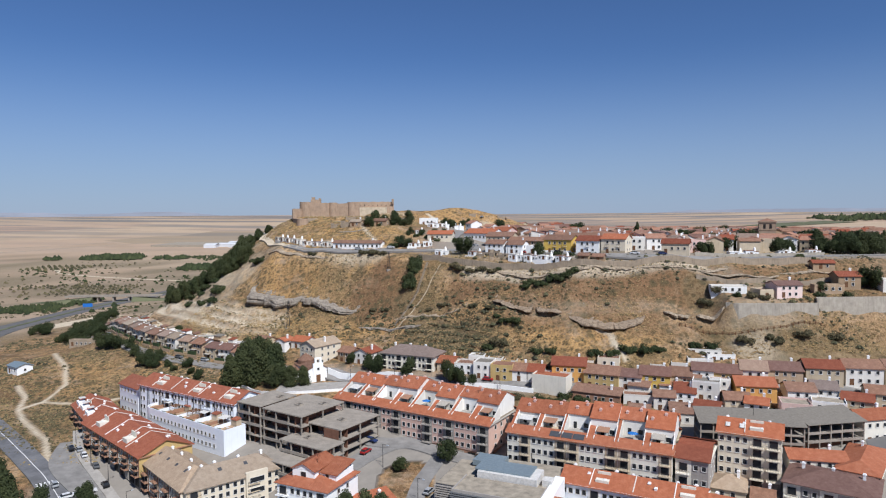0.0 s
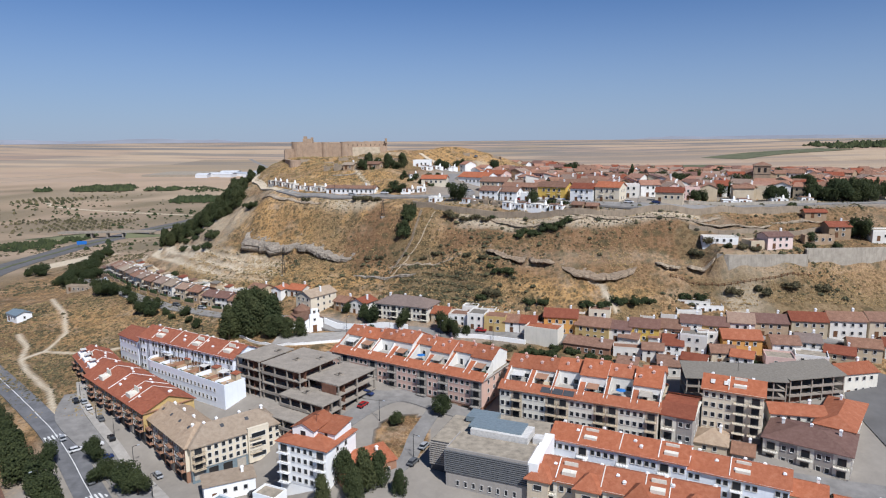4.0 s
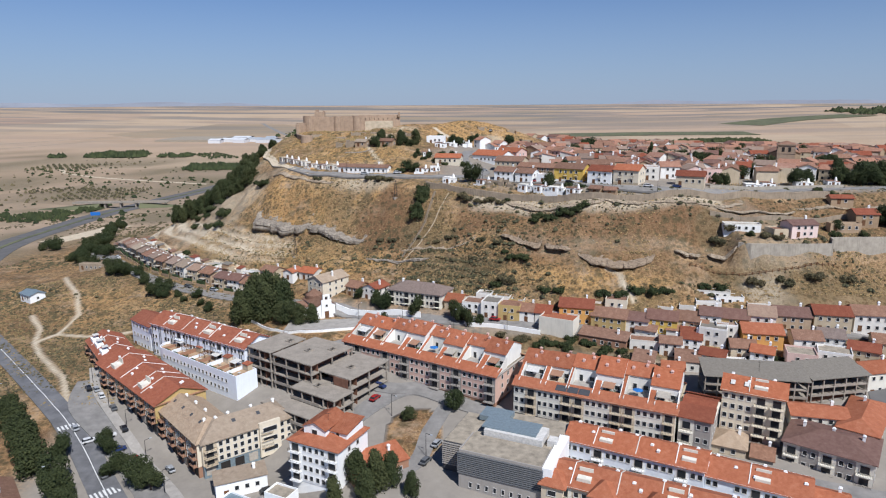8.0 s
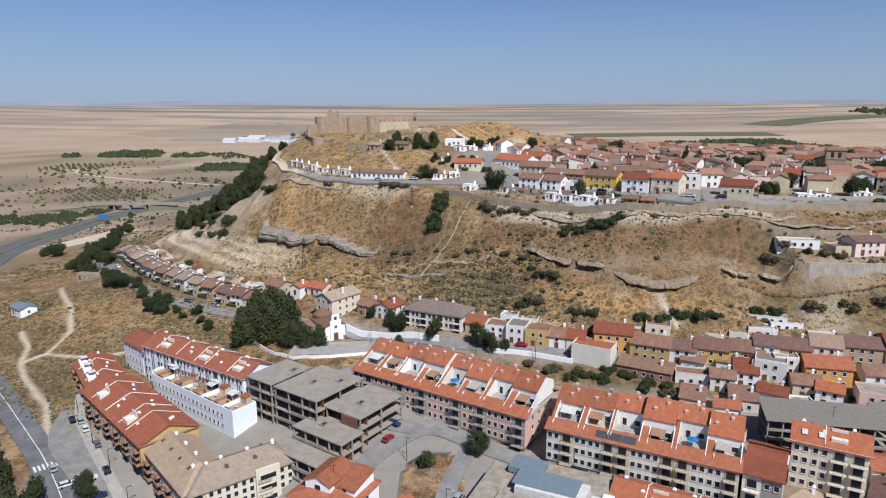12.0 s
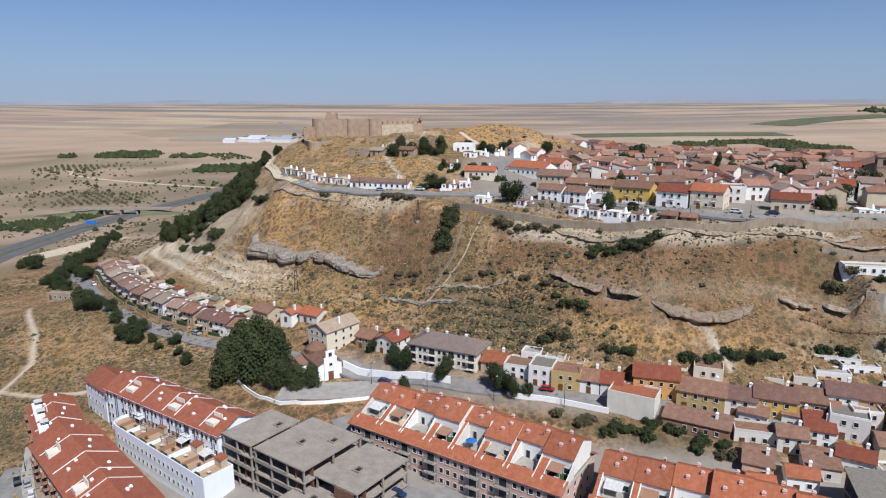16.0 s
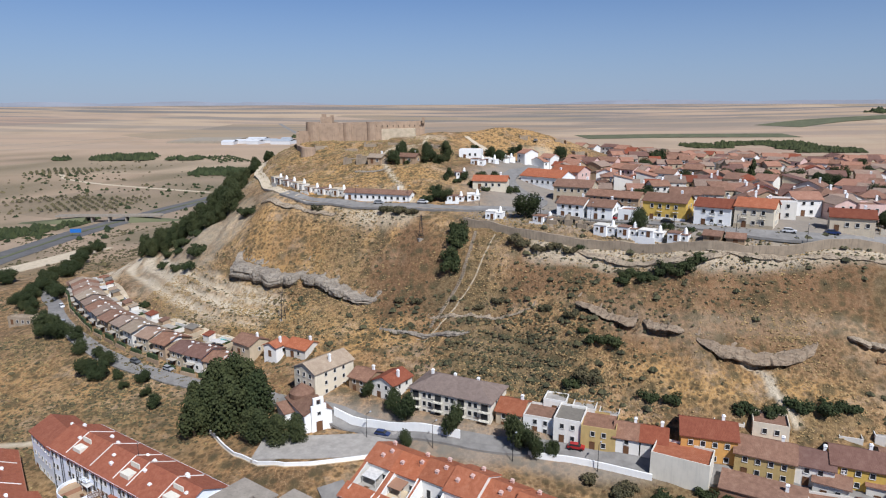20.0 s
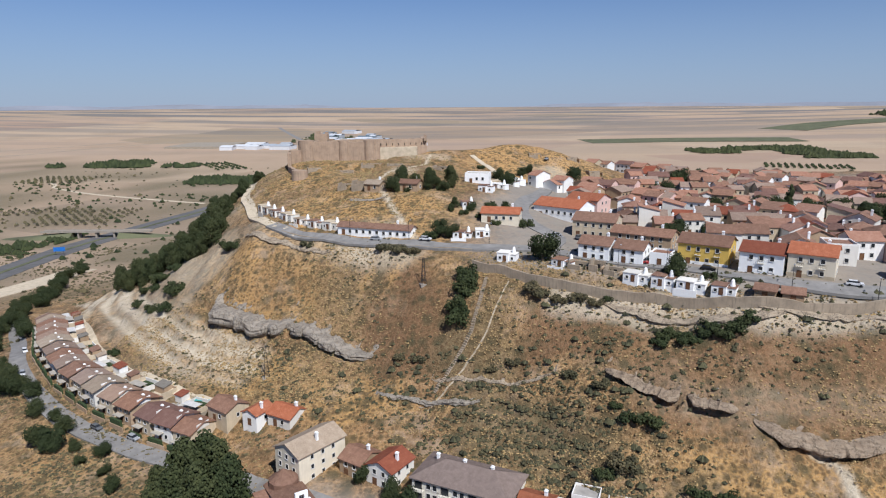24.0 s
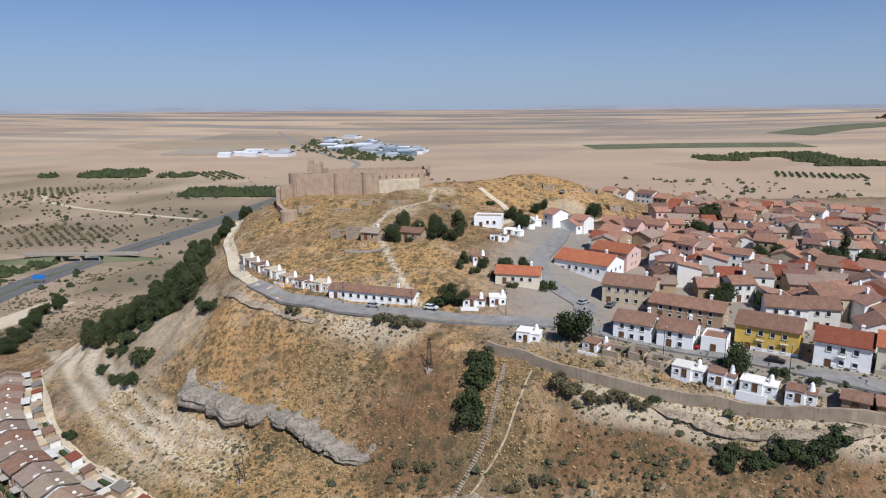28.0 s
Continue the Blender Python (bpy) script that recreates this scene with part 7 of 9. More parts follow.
def flat_wall(pts, z0, z1, t, material, label):
    """A straight-topped retaining wall between two levels."""
    V, F = [], []
    p = [Vector(q) for q in pts]
    for i, q in enumerate(p):
        d = (p[min(i + 1, len(p) - 1)] - p[max(i - 1, 0)]).normalized()
        n_ = Vector((-d.y, d.x)) * t / 2
        V += [(q.x - n_.x, q.y - n_.y, z0), (q.x - n_.x, q.y - n_.y, z1), (q.x + n_.x, q.y + n_.y, z1), (q.x + n_.x, q.y + n_.y, z0)]
    for i in range(len(p) - 1):
        F += [(4 * i + j, 4 * i + 4 + j, 4 * i + 4 + (j + 1) % 4, 4 * i + (j + 1) % 4) for j in range(4)]
    F += [(0, 1, 2, 3), tuple(4 * len(p) - 1 - j for j in range(4))]
    return tagged(mesh_ob("terrace_wall", V, F, material), label, "wall", kind="structure")


flat_wall([(117, 254), (121, 251.6), (136, 250.6), (152, 250.8)], 31, 40.0, 0.7, PALE_WALL, "pale concrete retaining wall of a hillside terrace")
flat_wall([(152.6, 250.9), (153.4, 254.2), (180, 254.6), (214, 257)], 28, 41.8, 0.7, PALE_WALL, "high pale retaining wall of a hillside terrace")
quay("terrace_wall", [(120, 294), (136, 294.5), (156, 296), (182, 297)], 1.6, 0.6, PALE_WALL, "low pale wall along a terrace under the rim road", 3.0)
quay("terrace_wall", [(112, 272), (130, 268), (150, 270), (175, 273)], 1.8, 0.6, RUBBLE, "rough stone terrace wall", 3.0)
quay("terrace_wall", [(-198, 351), (-186, 353)], 3.0, 0.6, RUBBLE, "ruined low stone outbuilding wall", 2.0)

# stairway climbing the slope
def stairway(pts, w, label):
    e = thing("stairway", 0, 0, 0, 0, label, "stairs")
    p = [Vector(q) for q in pts]
    total = sum((b - a).length for a, b in zip(p[:-1], p[1:]))
    count = int(total / 0.5)
    me_key = ("stair_step", w)
    me = shared(me_key, lambda: (*box_data([(-w / 2, -0.27, -0.5, w / 2, 0.27, 0.0)]), RUBBLE))
    for i in range(count):
        s = i / count * total
        for a, b in zip(p[:-1], p[1:]):
            if s <= (b - a).length:
                q = a + (b - a) * (s / (b - a).length)
                put("step", me, e, q.x, q.y, hz(q.x, q.y) + 0.3, math.degrees(math.atan2(-(b - a).x, (b - a).y)))
                break
            s -= (b - a).length
    return e


stairway([(-19, 296), (-14, 301), (-8.5, 307), (-5.5, 314), (-3.5, 320)], 1.15, "narrow pale stepped path climbing the slope")


strip("footpath", [(-21, 290), (-13, 297), (-5, 304), (0.5, 313), (3, 317)], 0.42, TRODDEN, 0.2, "thin pale worn path beside the steps", "path", 1.0)


# ---- rock ledges ----
def ledge(pts, out, seed, label, depth=5.0, undercut=1.0, ragged=0.8, m=None):
    """A band of layered rock breaking out of the slope: top flush with the land behind, blocky lip, undercut face."""
    p = [Vector(q) for q in pts]
    line = []
    for i in range(len(p) - 1):
        o, a, b, c = p[max(i - 1, 0)], p[i], p[i + 1], p[min(i + 2, len(p) - 1)]
        k = max(2, int((b - a).length / 0.5))
        line += [0.5 * ((2 * a) + (b - o) * t + (2 * o - 5 * a + 4 * b - c) * t * t + (3 * a - o - 3 * b + c) * t ** 3) for t in (j / k for j in range(k))]
    line.append(p[-1])
    n_ = len(line)
    taper = min(14.0, n_ * 0.16)
    rise = 0.6 if undercut > 1.25 else 0.0
    if undercut > 1.25:
        face = [(0.35, -0.04), (0.6, -0.1), (0.8, -0.16), (0.95, -0.22), (1.02, -0.28), (1.0, -0.34), (0.92, -0.38), (0.85, -0.41), (0.5, -0.44), (0.2, -0.52), (0.1, -0.68), (0.2, -0.84), (0.6, -0.96), (1.0, -1.1), (1.2, -1.5)]
    elif undercut < 1:
        face = [(0.5, 0.0), (0.74, -0.03), (0.88, -0.09), (0.97, -0.18), (1.02, -0.28), (1.0, -0.38), (1.03, -0.47), (1.0, -0.58), (0.93, -0.67), (0.84, -0.75), (0.72, -0.83), (0.7, -0.9), (0.86, -0.98), (1.02, -1.12), (1.2, -1.5)]
    else:
        face = [(0.42, -0.10), (0.62, -0.19), (0.78, -0.28), (0.9, -0.36), (0.99, -0.45), (1.02, -0.52), (1.0, -0.58), (0.92, -0.63), (0.62, -0.66), (0.42, -0.72), (0.34, -0.82), (0.4, -0.92), (0.7, -1.0), (1.0, -1.12), (1.2, -1.5)]
    V, F = [], []
    for i, q in enumerate(line):
        t = (line[min(i + 6, n_ - 1)] - line[max(i - 6, 0)]).normalized()
        nr = Vector((t.y, -t.x))
        end = min(1.0, (i + 0.5) / taper, (n_ - i - 0.5) / taper)
        u = i * 0.5
        crack = max(0.0, 1 - abs(noise.noise((u / 6.5, seed * 3.7, 0.5))) * 9)
        n1 = noise.noise((u / 13.0, seed * 5.1, 0.0)) + 0.45 * noise.noise((u / 5.0, seed * 2.3, 4.0))
        n3 = noise.noise((u / 9.0, seed * 1.7, 3.0)) + 0.4 * noise.noise((u / 4.0, seed * 7.7, 3.0))
        oo = out * max(0.25, 0.95 + 0.3 * n1 - 0.3 * crack * ragged) * (0.15 + 0.85 * end)
        for a, up in ((-1.0, -1.4), (-0.75, -1.0), (-0.5, -0.6), (-0.25, -0.3), (0.0, -0.05)):
            r1 = noise.noise((u / 3.0, a * 4.0, seed)) * 0.6 * ragged
            x, y = q.x + nr.x * (a * depth + r1), q.y + nr.y * (a * depth + r1)
            V.append((x, y, hz(x, y) + up * end + noise.noise((u / 2.6, a * 5, seed + 2)) * 0.3 * ragged))
        lip = hz(q.x, q.y) + (0.05 + rise + 0.4 * n3 * ragged) * end
        fx, fy = q.x + nr.x * oo, q.y + nr.y * oo
        hh = max(0.8, lip - hz(fx, fy) + 0.3)
        for j, (a, b) in enumerate(face):
            if 7 < j < 13:
                a -= max(0.0, n3 + 0.2) * 0.95 * undercut
            r1 = (noise.noise((u / 2.6, j * 0.3, seed)) * 0.6 + noise.noise((u / 1.0, j * 0.7, seed + 3)) * 0.34 + noise.noise((u / 9.0, j * 1.3, seed + 5)) * 0.3) * ragged
            V.append((q.x + nr.x * (a * oo + r1), q.y + nr.y * (a * oo + r1), lip + b * hh + noise.noise((u / 3.0, j * 1.1, seed + 9)) * 0.25 * ragged))
    m_ = len(face) + 5
    for i in range(n_ - 1):
        for j in range(m_ - 1):
            k = i * m_ + j
            F.append((k, k + m_, k + m_ + 1, k + 1))
    return tagged(mesh_ob("rock_ledge", V, F, m or TAN_ROCK), label, "rock")


ledge([(-98, 351), (-96, 347), (-91, 343.5), (-83, 339.5), (-75, 335.5), (-67, 332)], 7.0, 3, "massive grey limestone outcrop with overhanging face", 8, 0.6, 0.8, ROCK)
ledge([(-70, 333), (-61, 328.5), (-52, 323), (-45, 318.5), (-38, 313)], 5.2, 4, "broken grey limestone band on the slope", 7, 0.7, 1.0, ROCK)
ledge([(26, 283.5), (30, 281.5), (34, 279), (38, 276.4), (42, 273.4)], 4.6, 5, "weathered brown rock lip over a dark shallow cave", 6, 1.4, 0.9, BROW_ROCK)
ledge([(43.5, 272.6), (46.5, 271), (50, 269), (53.5, 267)], 3.4, 21, "short rock lip over a small cave", 5, 1.4, 0.9, BROW_ROCK)
ledge([(56, 264.5), (63, 261), (70, 259), (78, 258.5), (86, 260)], 4.2, 6, "bulging brown limestone brow over an undercut", 7, 1.2, 0.6, BROW_ROCK)
ledge([(94, 260.4), (99, 259.5), (104, 258.6)], 3.0, 7, "layered pale rock ledge", 5, 1.3, 0.9)
ledge([(106.5, 258), (111, 257), (117, 255)], 2.8, 22, "layered pale rock ledge in broken blocks", 5, 1.3, 0.9)
ledge([(-36, 299), (-27, 296), (-16, 292), (-6, 288)], 2.2, 15, "low grey rock band beside the old terraces", 4, 0.5, 0.7, ROCK)
ledge([(28, 305), (36, 301), (44, 296), (54, 291.5), (64, 288), (73, 287)], 3, 8, "pale weathered rock band under the rim wall", 4, 1.0, 0.8)
ledge([(64, 290), (78, 287), (92, 284), (104, 281), (116, 280), (130, 281)], 3, 9, "pale rock shelves under the rim road", 5, 1.1, 0.8)
ledge([(-58, 395), (-50, 391), (-42, 391)], 2.5, 10, "rounded boulders and caves below the castle", 5, 1.1, 0.8, ROCK)
ledge([(-97, 377), (-88, 369), (-76, 361.5), (-66, 355.5), (-58, 352)], 3.2, 11, "pale rock shelf below the rim road", 4, 1.0, 0.8)
ledge([(-100, 398), (-94, 386), (-88, 376)], 2, 12, "pale rock shelf under the rim path", 4, 1.0, 0.8)
ledge([(-20, 300), (-8, 296), (4, 291), (14, 288)], 1.4, 13, "low grey rock band on the slope", 3, 1.0, 0.8)
ledge([(116, 278), (126, 274.5), (138, 274), (150, 276)], 2.6, 16, "pale rock shelf with shallow caves under the rim", 4, 1.3, 0.9)
ledge([(124, 289), (138, 288.5), (152, 290.5), (166, 290)], 2.6, 17, "pale rock shelf with shallow caves under the rim", 4, 1.3, 0.9)
ledge([(150, 279), (164, 281), (180, 280), (196, 281)], 2.4, 18, "pale rock shelf above the terraced houses", 4, 1.2, 0.9)
ledge([(116, 268), (132, 262), (148, 264)], 2.2, 14, "pale rock shelf above the terraces", 4, 1.0, 0.8)

# ---- plants ----
def crown_mesh(key, lobes, count, size, m, seed, flat=1.0):
    """Many small bent leaf clumps spread over uneven lobes."""
    rs = random.Random(seed)
    v, f = [], []
    for _ in range(count):
        cx, cy, cz, r = rs.choice(lobes)
        while True:
            d = Vector((rs.gauss(0, 1), rs.gauss(0, 1), rs.gauss(0, 1)))
            if d.length > 0.1:
                break
        d.normalize()
        rr = r * (0.5 + 0.62 * rs.random() ** 0.7)
        c = Vector((cx + d.x * rr, cy + d.y * rr, cz + d.z * rr * flat))
        s = size * rs.uniform(0.6, 1.35)
        a = (d + Vector((rs.uniform(-0.45, 0.45), rs.uniform(-0.45, 0.45), rs.uniform(-0.15, 0.5)))).normalized()
        t = a.orthogonal().normalized()
        b = a.cross(t)
        q = rs.uniform(0, 6.28)
        t, b = t * math.cos(q) + b * math.sin(q), b * math.cos(q) - t * math.sin(q)
        k = len(v)
        v += [c + t * s + a * -0.25 * s, c + b * s * 0.8, c - t * s * 0.9 + a * -0.2 * s, c - b * s * 0.85, c + a * s * 0.45]
        f += [(k, k + 1, k + 4), (k + 1, k + 2, k + 4), (k + 2, k + 3, k + 4), (k + 3, k, k + 4)]
    me = bpy.data.meshes.new("crown")
    me.from_pydata([tuple(q) for q in v], [], f)
    me.materials.append(m)
    SHARED[key] = me
    return me


def trunk_mesh(key, h, r):
    v, f, n_ = [], [], 7
    for j in range(4):
        q = r * (1.25 - 0.75 * j / 3)
        v += [(q * math.cos(6.283 * i / n_) + 0.05 * j, q * math.sin(6.283 * i / n_), h * j / 3) for i in range(n_)]
    for j in range(3):
        f += [(j * n_ + i, j * n_ + (i + 1) % n_, (j + 1) * n_ + (i + 1) % n_, (j + 1) * n_ + i) for i in range(n_)]
    for a in range(4):
        an, k = a * 1.6 + 0.4, len(v)
        d = Vector((math.cos(an), math.sin(an), 0.9))
        s = Vector((0, 0, h * (0.55 + 0.1 * a)))
        w = r * 0.4
        v += [s + Vector((w, 0, 0)), s + Vector((-w * 0.5, w, 0)), s + Vector((-w * 0.5, -w, 0)), s + d * h * 0.6]
        f += [(k, k + 1, k + 3), (k + 1, k + 2, k + 3), (k + 2, k, k + 3)]
    me = bpy.data.meshes.new("trunk")
    me.from_pydata([tuple(q) for q in v], [], f)
    me.materials.append(BARK)
    SHARED[key] = me
    return me


rt = random.Random(31)


def lobes_round(seed, n_=9, spread=0.55, z=0.62):
    rs = random.Random(seed)
    return [(rs.uniform(-spread, spread) * 0.62, rs.uniform(-spread, spread) * 0.62, z + rs.uniform(-0.26, 0.26), rs.uniform(0.22, 0.34)) for _ in range(n_)]


def lobes_pine(seed):
    """Uneven tiers that narrow towards one or two tops."""
    rs = random.Random(seed)
    out = []
    for i in range(15):
        h = 0.2 + 0.72 * (i / 14) ** 0.9
        r = 0.40 * (1 - 0.72 * ((h - 0.2) / 0.75) ** 1.5)
        a = rs.uniform(0, 6.28)
        out.append((r * 0.62 * math.cos(a), r * 0.62 * math.sin(a), h, rs.uniform(0.10, 0.16) + 0.28 * r))
    return out


def lobes_cone(seed):
    rs = random.Random(seed)
    return [(rs.uniform(-0.12, 0.12), rs.uniform(-0.12, 0.12), 0.2 + 0.1 * i, 0.30 - 0.028 * i) for i in range(9)]


VAR = {}
for i in range(3):
    VAR["broad", i] = crown_mesh(("crown_b", i), lobes_round(40 + i), 2400, 0.040, BROAD, 50 + i)
    VAR["pine", i] = crown_mesh(("crown_p", i), lobes_pine(60 + i), 3000, 0.034, PINE, 70 + i)
    VAR["cone", i] = crown_mesh(("crown_c", i), lobes_cone(80 + i), 1000, 0.05, PINE, 90 + i)
    VAR["bush", i] = crown_mesh(("crown_s", i), [(a, b, c * 0.55, d) for a, b, c, d in lobes_round(100 + i, 7, 0.8, 0.5)], 700, 0.07, BROAD, 110 + i, 0.75)
    VAR["grey", i] = crown_mesh(("crown_g", i), [(a, b, c * 0.55, d) for a, b, c, d in lobes_round(120 + i, 7, 0.8, 0.5)], 650, 0.07, SCRUB, 130 + i, 0.75)
TRUNK = trunk_mesh(("trunk", 1), 0.5, 0.035)
WORDS = {"broad": ("tree", "leafy dark green broad-leaved tree"), "pine": ("pine_tree", "dense dark green pine"), "cone": ("cypress_tree", "tall dark conical evergreen"), "bush": ("bush", "dense dark green bush"), "grey": ("bush", "dry grey-green bush")}


def plant(kind, x, y, h, w=None, where="on dry ground", group="", dz=-0.25):
    name, word = WORDS[kind]
    e = thing(name, x, y, hz(x, y) + dz, rt.uniform(0, 360), word + " " + where, "bush" if name == "bush" else "tree", group)
    w = w or h
    i = rt.randrange(3)
    c = new("crown", VAR[kind, i])
    c.parent = e
    c.scale = (w, w, h)
    if kind in ("broad", "pine", "cone"):
        t = new("trunk", TRUNK)
        t.parent = e
        t.scale = (h, h, h)
    return e


# pine wood on the west flank
rp = random.Random(12)
WOOD_EDGE = [(-178, 428), (-168, 411), (-150, 409), (-136, 398), (-124, 390), (-114, 394), (-119, 415), (-122, 440), (-124, 466), (-133, 474), (-152, 462), (-176, 446)]


def inside(x, y, ring):
    hit = False
    for (x0, y0), (x1, y1) in zip(ring, ring[1:] + ring[:1]):
        if (y0 > y) != (y1 > y) and x < x0 + (y - y0) / (y1 - y0) * (x1 - x0):
            hit = not hit
    return hit


pines = []
for i in range(4000):
    x, y = rp.uniform(-180, -112), rp.uniform(388, 476)
    gap = 4.2 if y < 425 else 8.5
    if len(pines) < 78 and inside(x, y, WOOD_EDGE) and all((x - a) ** 2 + (y - c) ** 2 > gap * gap for a, c in pines):
        pines.append((x, y))
        h = rp.choice((5.0, 7.0, 8.5, 9.5, 10.5)) * rp.uniform(0.9, 1.1) * (1.0 if y < 430 else 0.72)
        plant("pine", x, y, h, h * rp.uniform(0.78, 0.98), "in the wood on the flank", "pines on the flank", -0.6)
for i in range(10):
    plant("pine", -124 + rp.uniform(-7, 3) - i * 0.3, 466 + i * 5 + rp.uniform(-3, 3), rp.uniform(5, 8), rp.uniform(5, 7), "beside the rim path", "pines on the flank")
for x, y, h in ((-125, 370.5, 7.0), (-126, 362.5, 5.0), (-133, 368, 4.6), (-146, 382, 4.5), (-140, 349, 4.2), (-105, 379, 5), (-101.5, 376, 4.5), (-140, 386, 4), (-138, 390, 5), (-147, 392, 5), (-144, 396, 6), (-134, 393, 5.5), (-110, 385, 3)):
    plant("bush", x, y, h * 1.15, h, "on the pale slope", "bushes on the pale slope")
# dense trees beside the chapel
for x, y, h in ((-80, 264, 15), (-73, 260, 16), (-67, 264, 15), (-71, 269, 16), (-76, 272, 17), (-84, 260, 13), (-79, 268, 18), (-86, 267, 13), (-82, 274, 15)):
    plant("pine", x, y, h, h * 0.8, "beside the chapel", "grove beside the chapel", -1.2)
for x, y, h in ((-62, 251, 8.5), (-57, 249.5, 8.0), (-53, 250.5, 7.5), (-66, 254, 8)):
    plant("pine", x, y, h, h, "on the chapel square", "trees on the chapel square")
for x, y, h in ((-24, 257, 8), (-27.5, 261, 6.5), (-11, 249, 8), (5.5, 244.5, 8.5), (9, 241, 7), (-36, 268, 5), (14, 240.5, 4.5), (-23, 247, 4.5)):
    plant("broad", x, y, h, h * 0.72, "beside the terrace street", "trees along the terrace street")
# road-side trees
for x, y, h in ((-143, 199, 8), (-138, 193, 8.5), (-132, 187, 9), (-127, 181, 9), (-122, 175, 9), (-117, 169, 9), (-113, 176, 7), (-108, 164, 8.5), (-103, 158, 8), (-97, 150, 8)):
    plant("broad", x, y, h, h * 0.9, "beside the road", "trees along the road")
for x, y, h in ((-101, 179, 6), (-104, 184, 5), (-92, 171, 6.5), (-95, 168, 5.5), (-84, 164.5, 8), (-80.5, 161.5, 6.5), (-116, 219, 3.5), (-119, 223, 3.5), (-122, 228, 3)):
    plant("broad", x, y, h, h * 0.95, "on the verge of the service road", "trees along the road")
for x, y, h in ((-23, 154, 10), (-18, 152, 11), (-14, 155, 9), (-8, 150, 7), (-20, 148, 9), (-28, 147, 8)):
    plant("pine", x, y, h, h * 0.75, "in front of the white house", "garden conifers")
plant("broad", -10.5, 184, 4.0, 4.5, "at the edge of the vacant lot")
plant("broad", 3.5, 189, 6.5, 5.5, "at the edge of the vacant lot")
# along the villas
for i in range(16):
    s = i / 15
    x, y = -216 + 118 * s, 398 - 112 * s + 30 * (s - 0.5) ** 2 - 12
    plant("broad", x - 3 + rp.uniform(-2, 2), y - 4 + rp.uniform(-2, 2), rp.uniform(3.0, 5.5), None, "beside the curving street", "trees along the curving street")
for ax, ay, bx, by, n_, lo, hi in ((-229, 396, -256, 470, 16, 5, 8.5), (-256, 470, -290, 585, 22, 4.5, 8), (-288, 470, -280, 458, 5, 5, 9), (-241, 436, -262, 505, 9, 4, 7)):
    for i in range(n_):
        s = (i + rp.random()) / n_
        plant("broad", ax + (bx - ax) * s + rp.uniform(-5, 5), ay + (by - ay) * s + rp.uniform(-4, 4), rp.uniform(lo, hi), None, "on the rough western lowland", "trees of the western lowland")
for x, y, h in ((-170, 330, 8), (-164, 325, 7), (-136, 297, 7), (-130, 294, 6.5), (-113, 290, 4.5), (-205, 395, 7), (-212, 405, 7), (-220, 415, 6), (-228, 425, 7), (-240, 440, 6), (-251, 452, 6)):
    plant("broad", x, y, h, h, "beside the curving street", "trees along the curving street")
# slope: hedge mass, cypress clump and single bushes
for i in range(14):
    plant("bush", 41 + i * 1.6 + rp.uniform(-1, 1), 288.5 - i * 0.25 + rp.uniform(-1.6, 1.2), rp.uniform(3.2, 4.4), rp.uniform(3.2, 4.6), "in a dark thicket under the rim", "thicket under the rim")
for x, y, h in ((-12.5, 311, 5.5), (-11.5, 314, 6), (-10.5, 317, 6), (-9.5, 320, 5.5), (-9.5, 323, 5), (-12, 313, 4.5)):
    plant("bush", x, y, h * 1.3, h, "beside the stepped path", "evergreens beside the steps")
for kind, x, y, h in (("grey", 10, 311.5, 5.5), ("grey", 12, 310, 4.5), ("grey", 22, 306, 4.5), ("grey", 27, 304, 4), ("grey", 17, 307, 4), ("bush", 33, 268, 5), ("bush", 29, 270, 3.5), ("bush", 27, 273, 3), ("grey", -30, 309, 3), ("grey", -24, 306, 3.5), ("grey", 3, 296, 3.5), ("grey", -3, 296, 3), ("grey", 17, 285, 3.5), ("grey", 24, 279, 3.5),
                      ("grey", -68, 356, 4), ("grey", -38, 345, 5), ("grey", -33, 343, 5), ("grey", -28, 341, 4), ("bush", 22, 260, 5), ("grey", 25, 262, 5), ("grey", 28, 261, 4.5), ("bush", 40, 253, 4.5), ("bush", 46, 251.5, 4), ("bush", 62, 245, 4.5), ("bush", 68, 244, 5), ("bush", 74, 243.5, 5.5), ("bush", 80, 243, 5), ("bush", 86, 242, 4.5), ("bush", 101, 245, 4), ("bush", 108, 244, 4.5), ("grey", 120, 243, 5), ("grey", 130, 241, 5), ("grey", 142, 242, 5), ("grey", 155, 243, 5), ("grey", 112, 262, 5), ("grey", 118, 263, 5),
                      ("bush", 47, 226, 4), ("bush", 52, 222, 4.5), ("bush", 57, 219, 4), ("grey", 30, 229, 3.5), ("grey", 22, 232, 3.5), ("bush", 40, 224, 4), ("bush", 44, 222, 4.5), ("bush", 36, 226, 4), ("grey", 62, 213, 4), ("bush", 55, 215.5, 4), ("bush", 34, 223, 3.5), ("grey", 28, 227, 4), ("bush", 98, 206, 3.5), ("bush", 63, 216, 3.5), ("bush", 112, 206, 3)):
    plant(kind, x, y, h, h, "on the dry slope", "bushes on the slope")
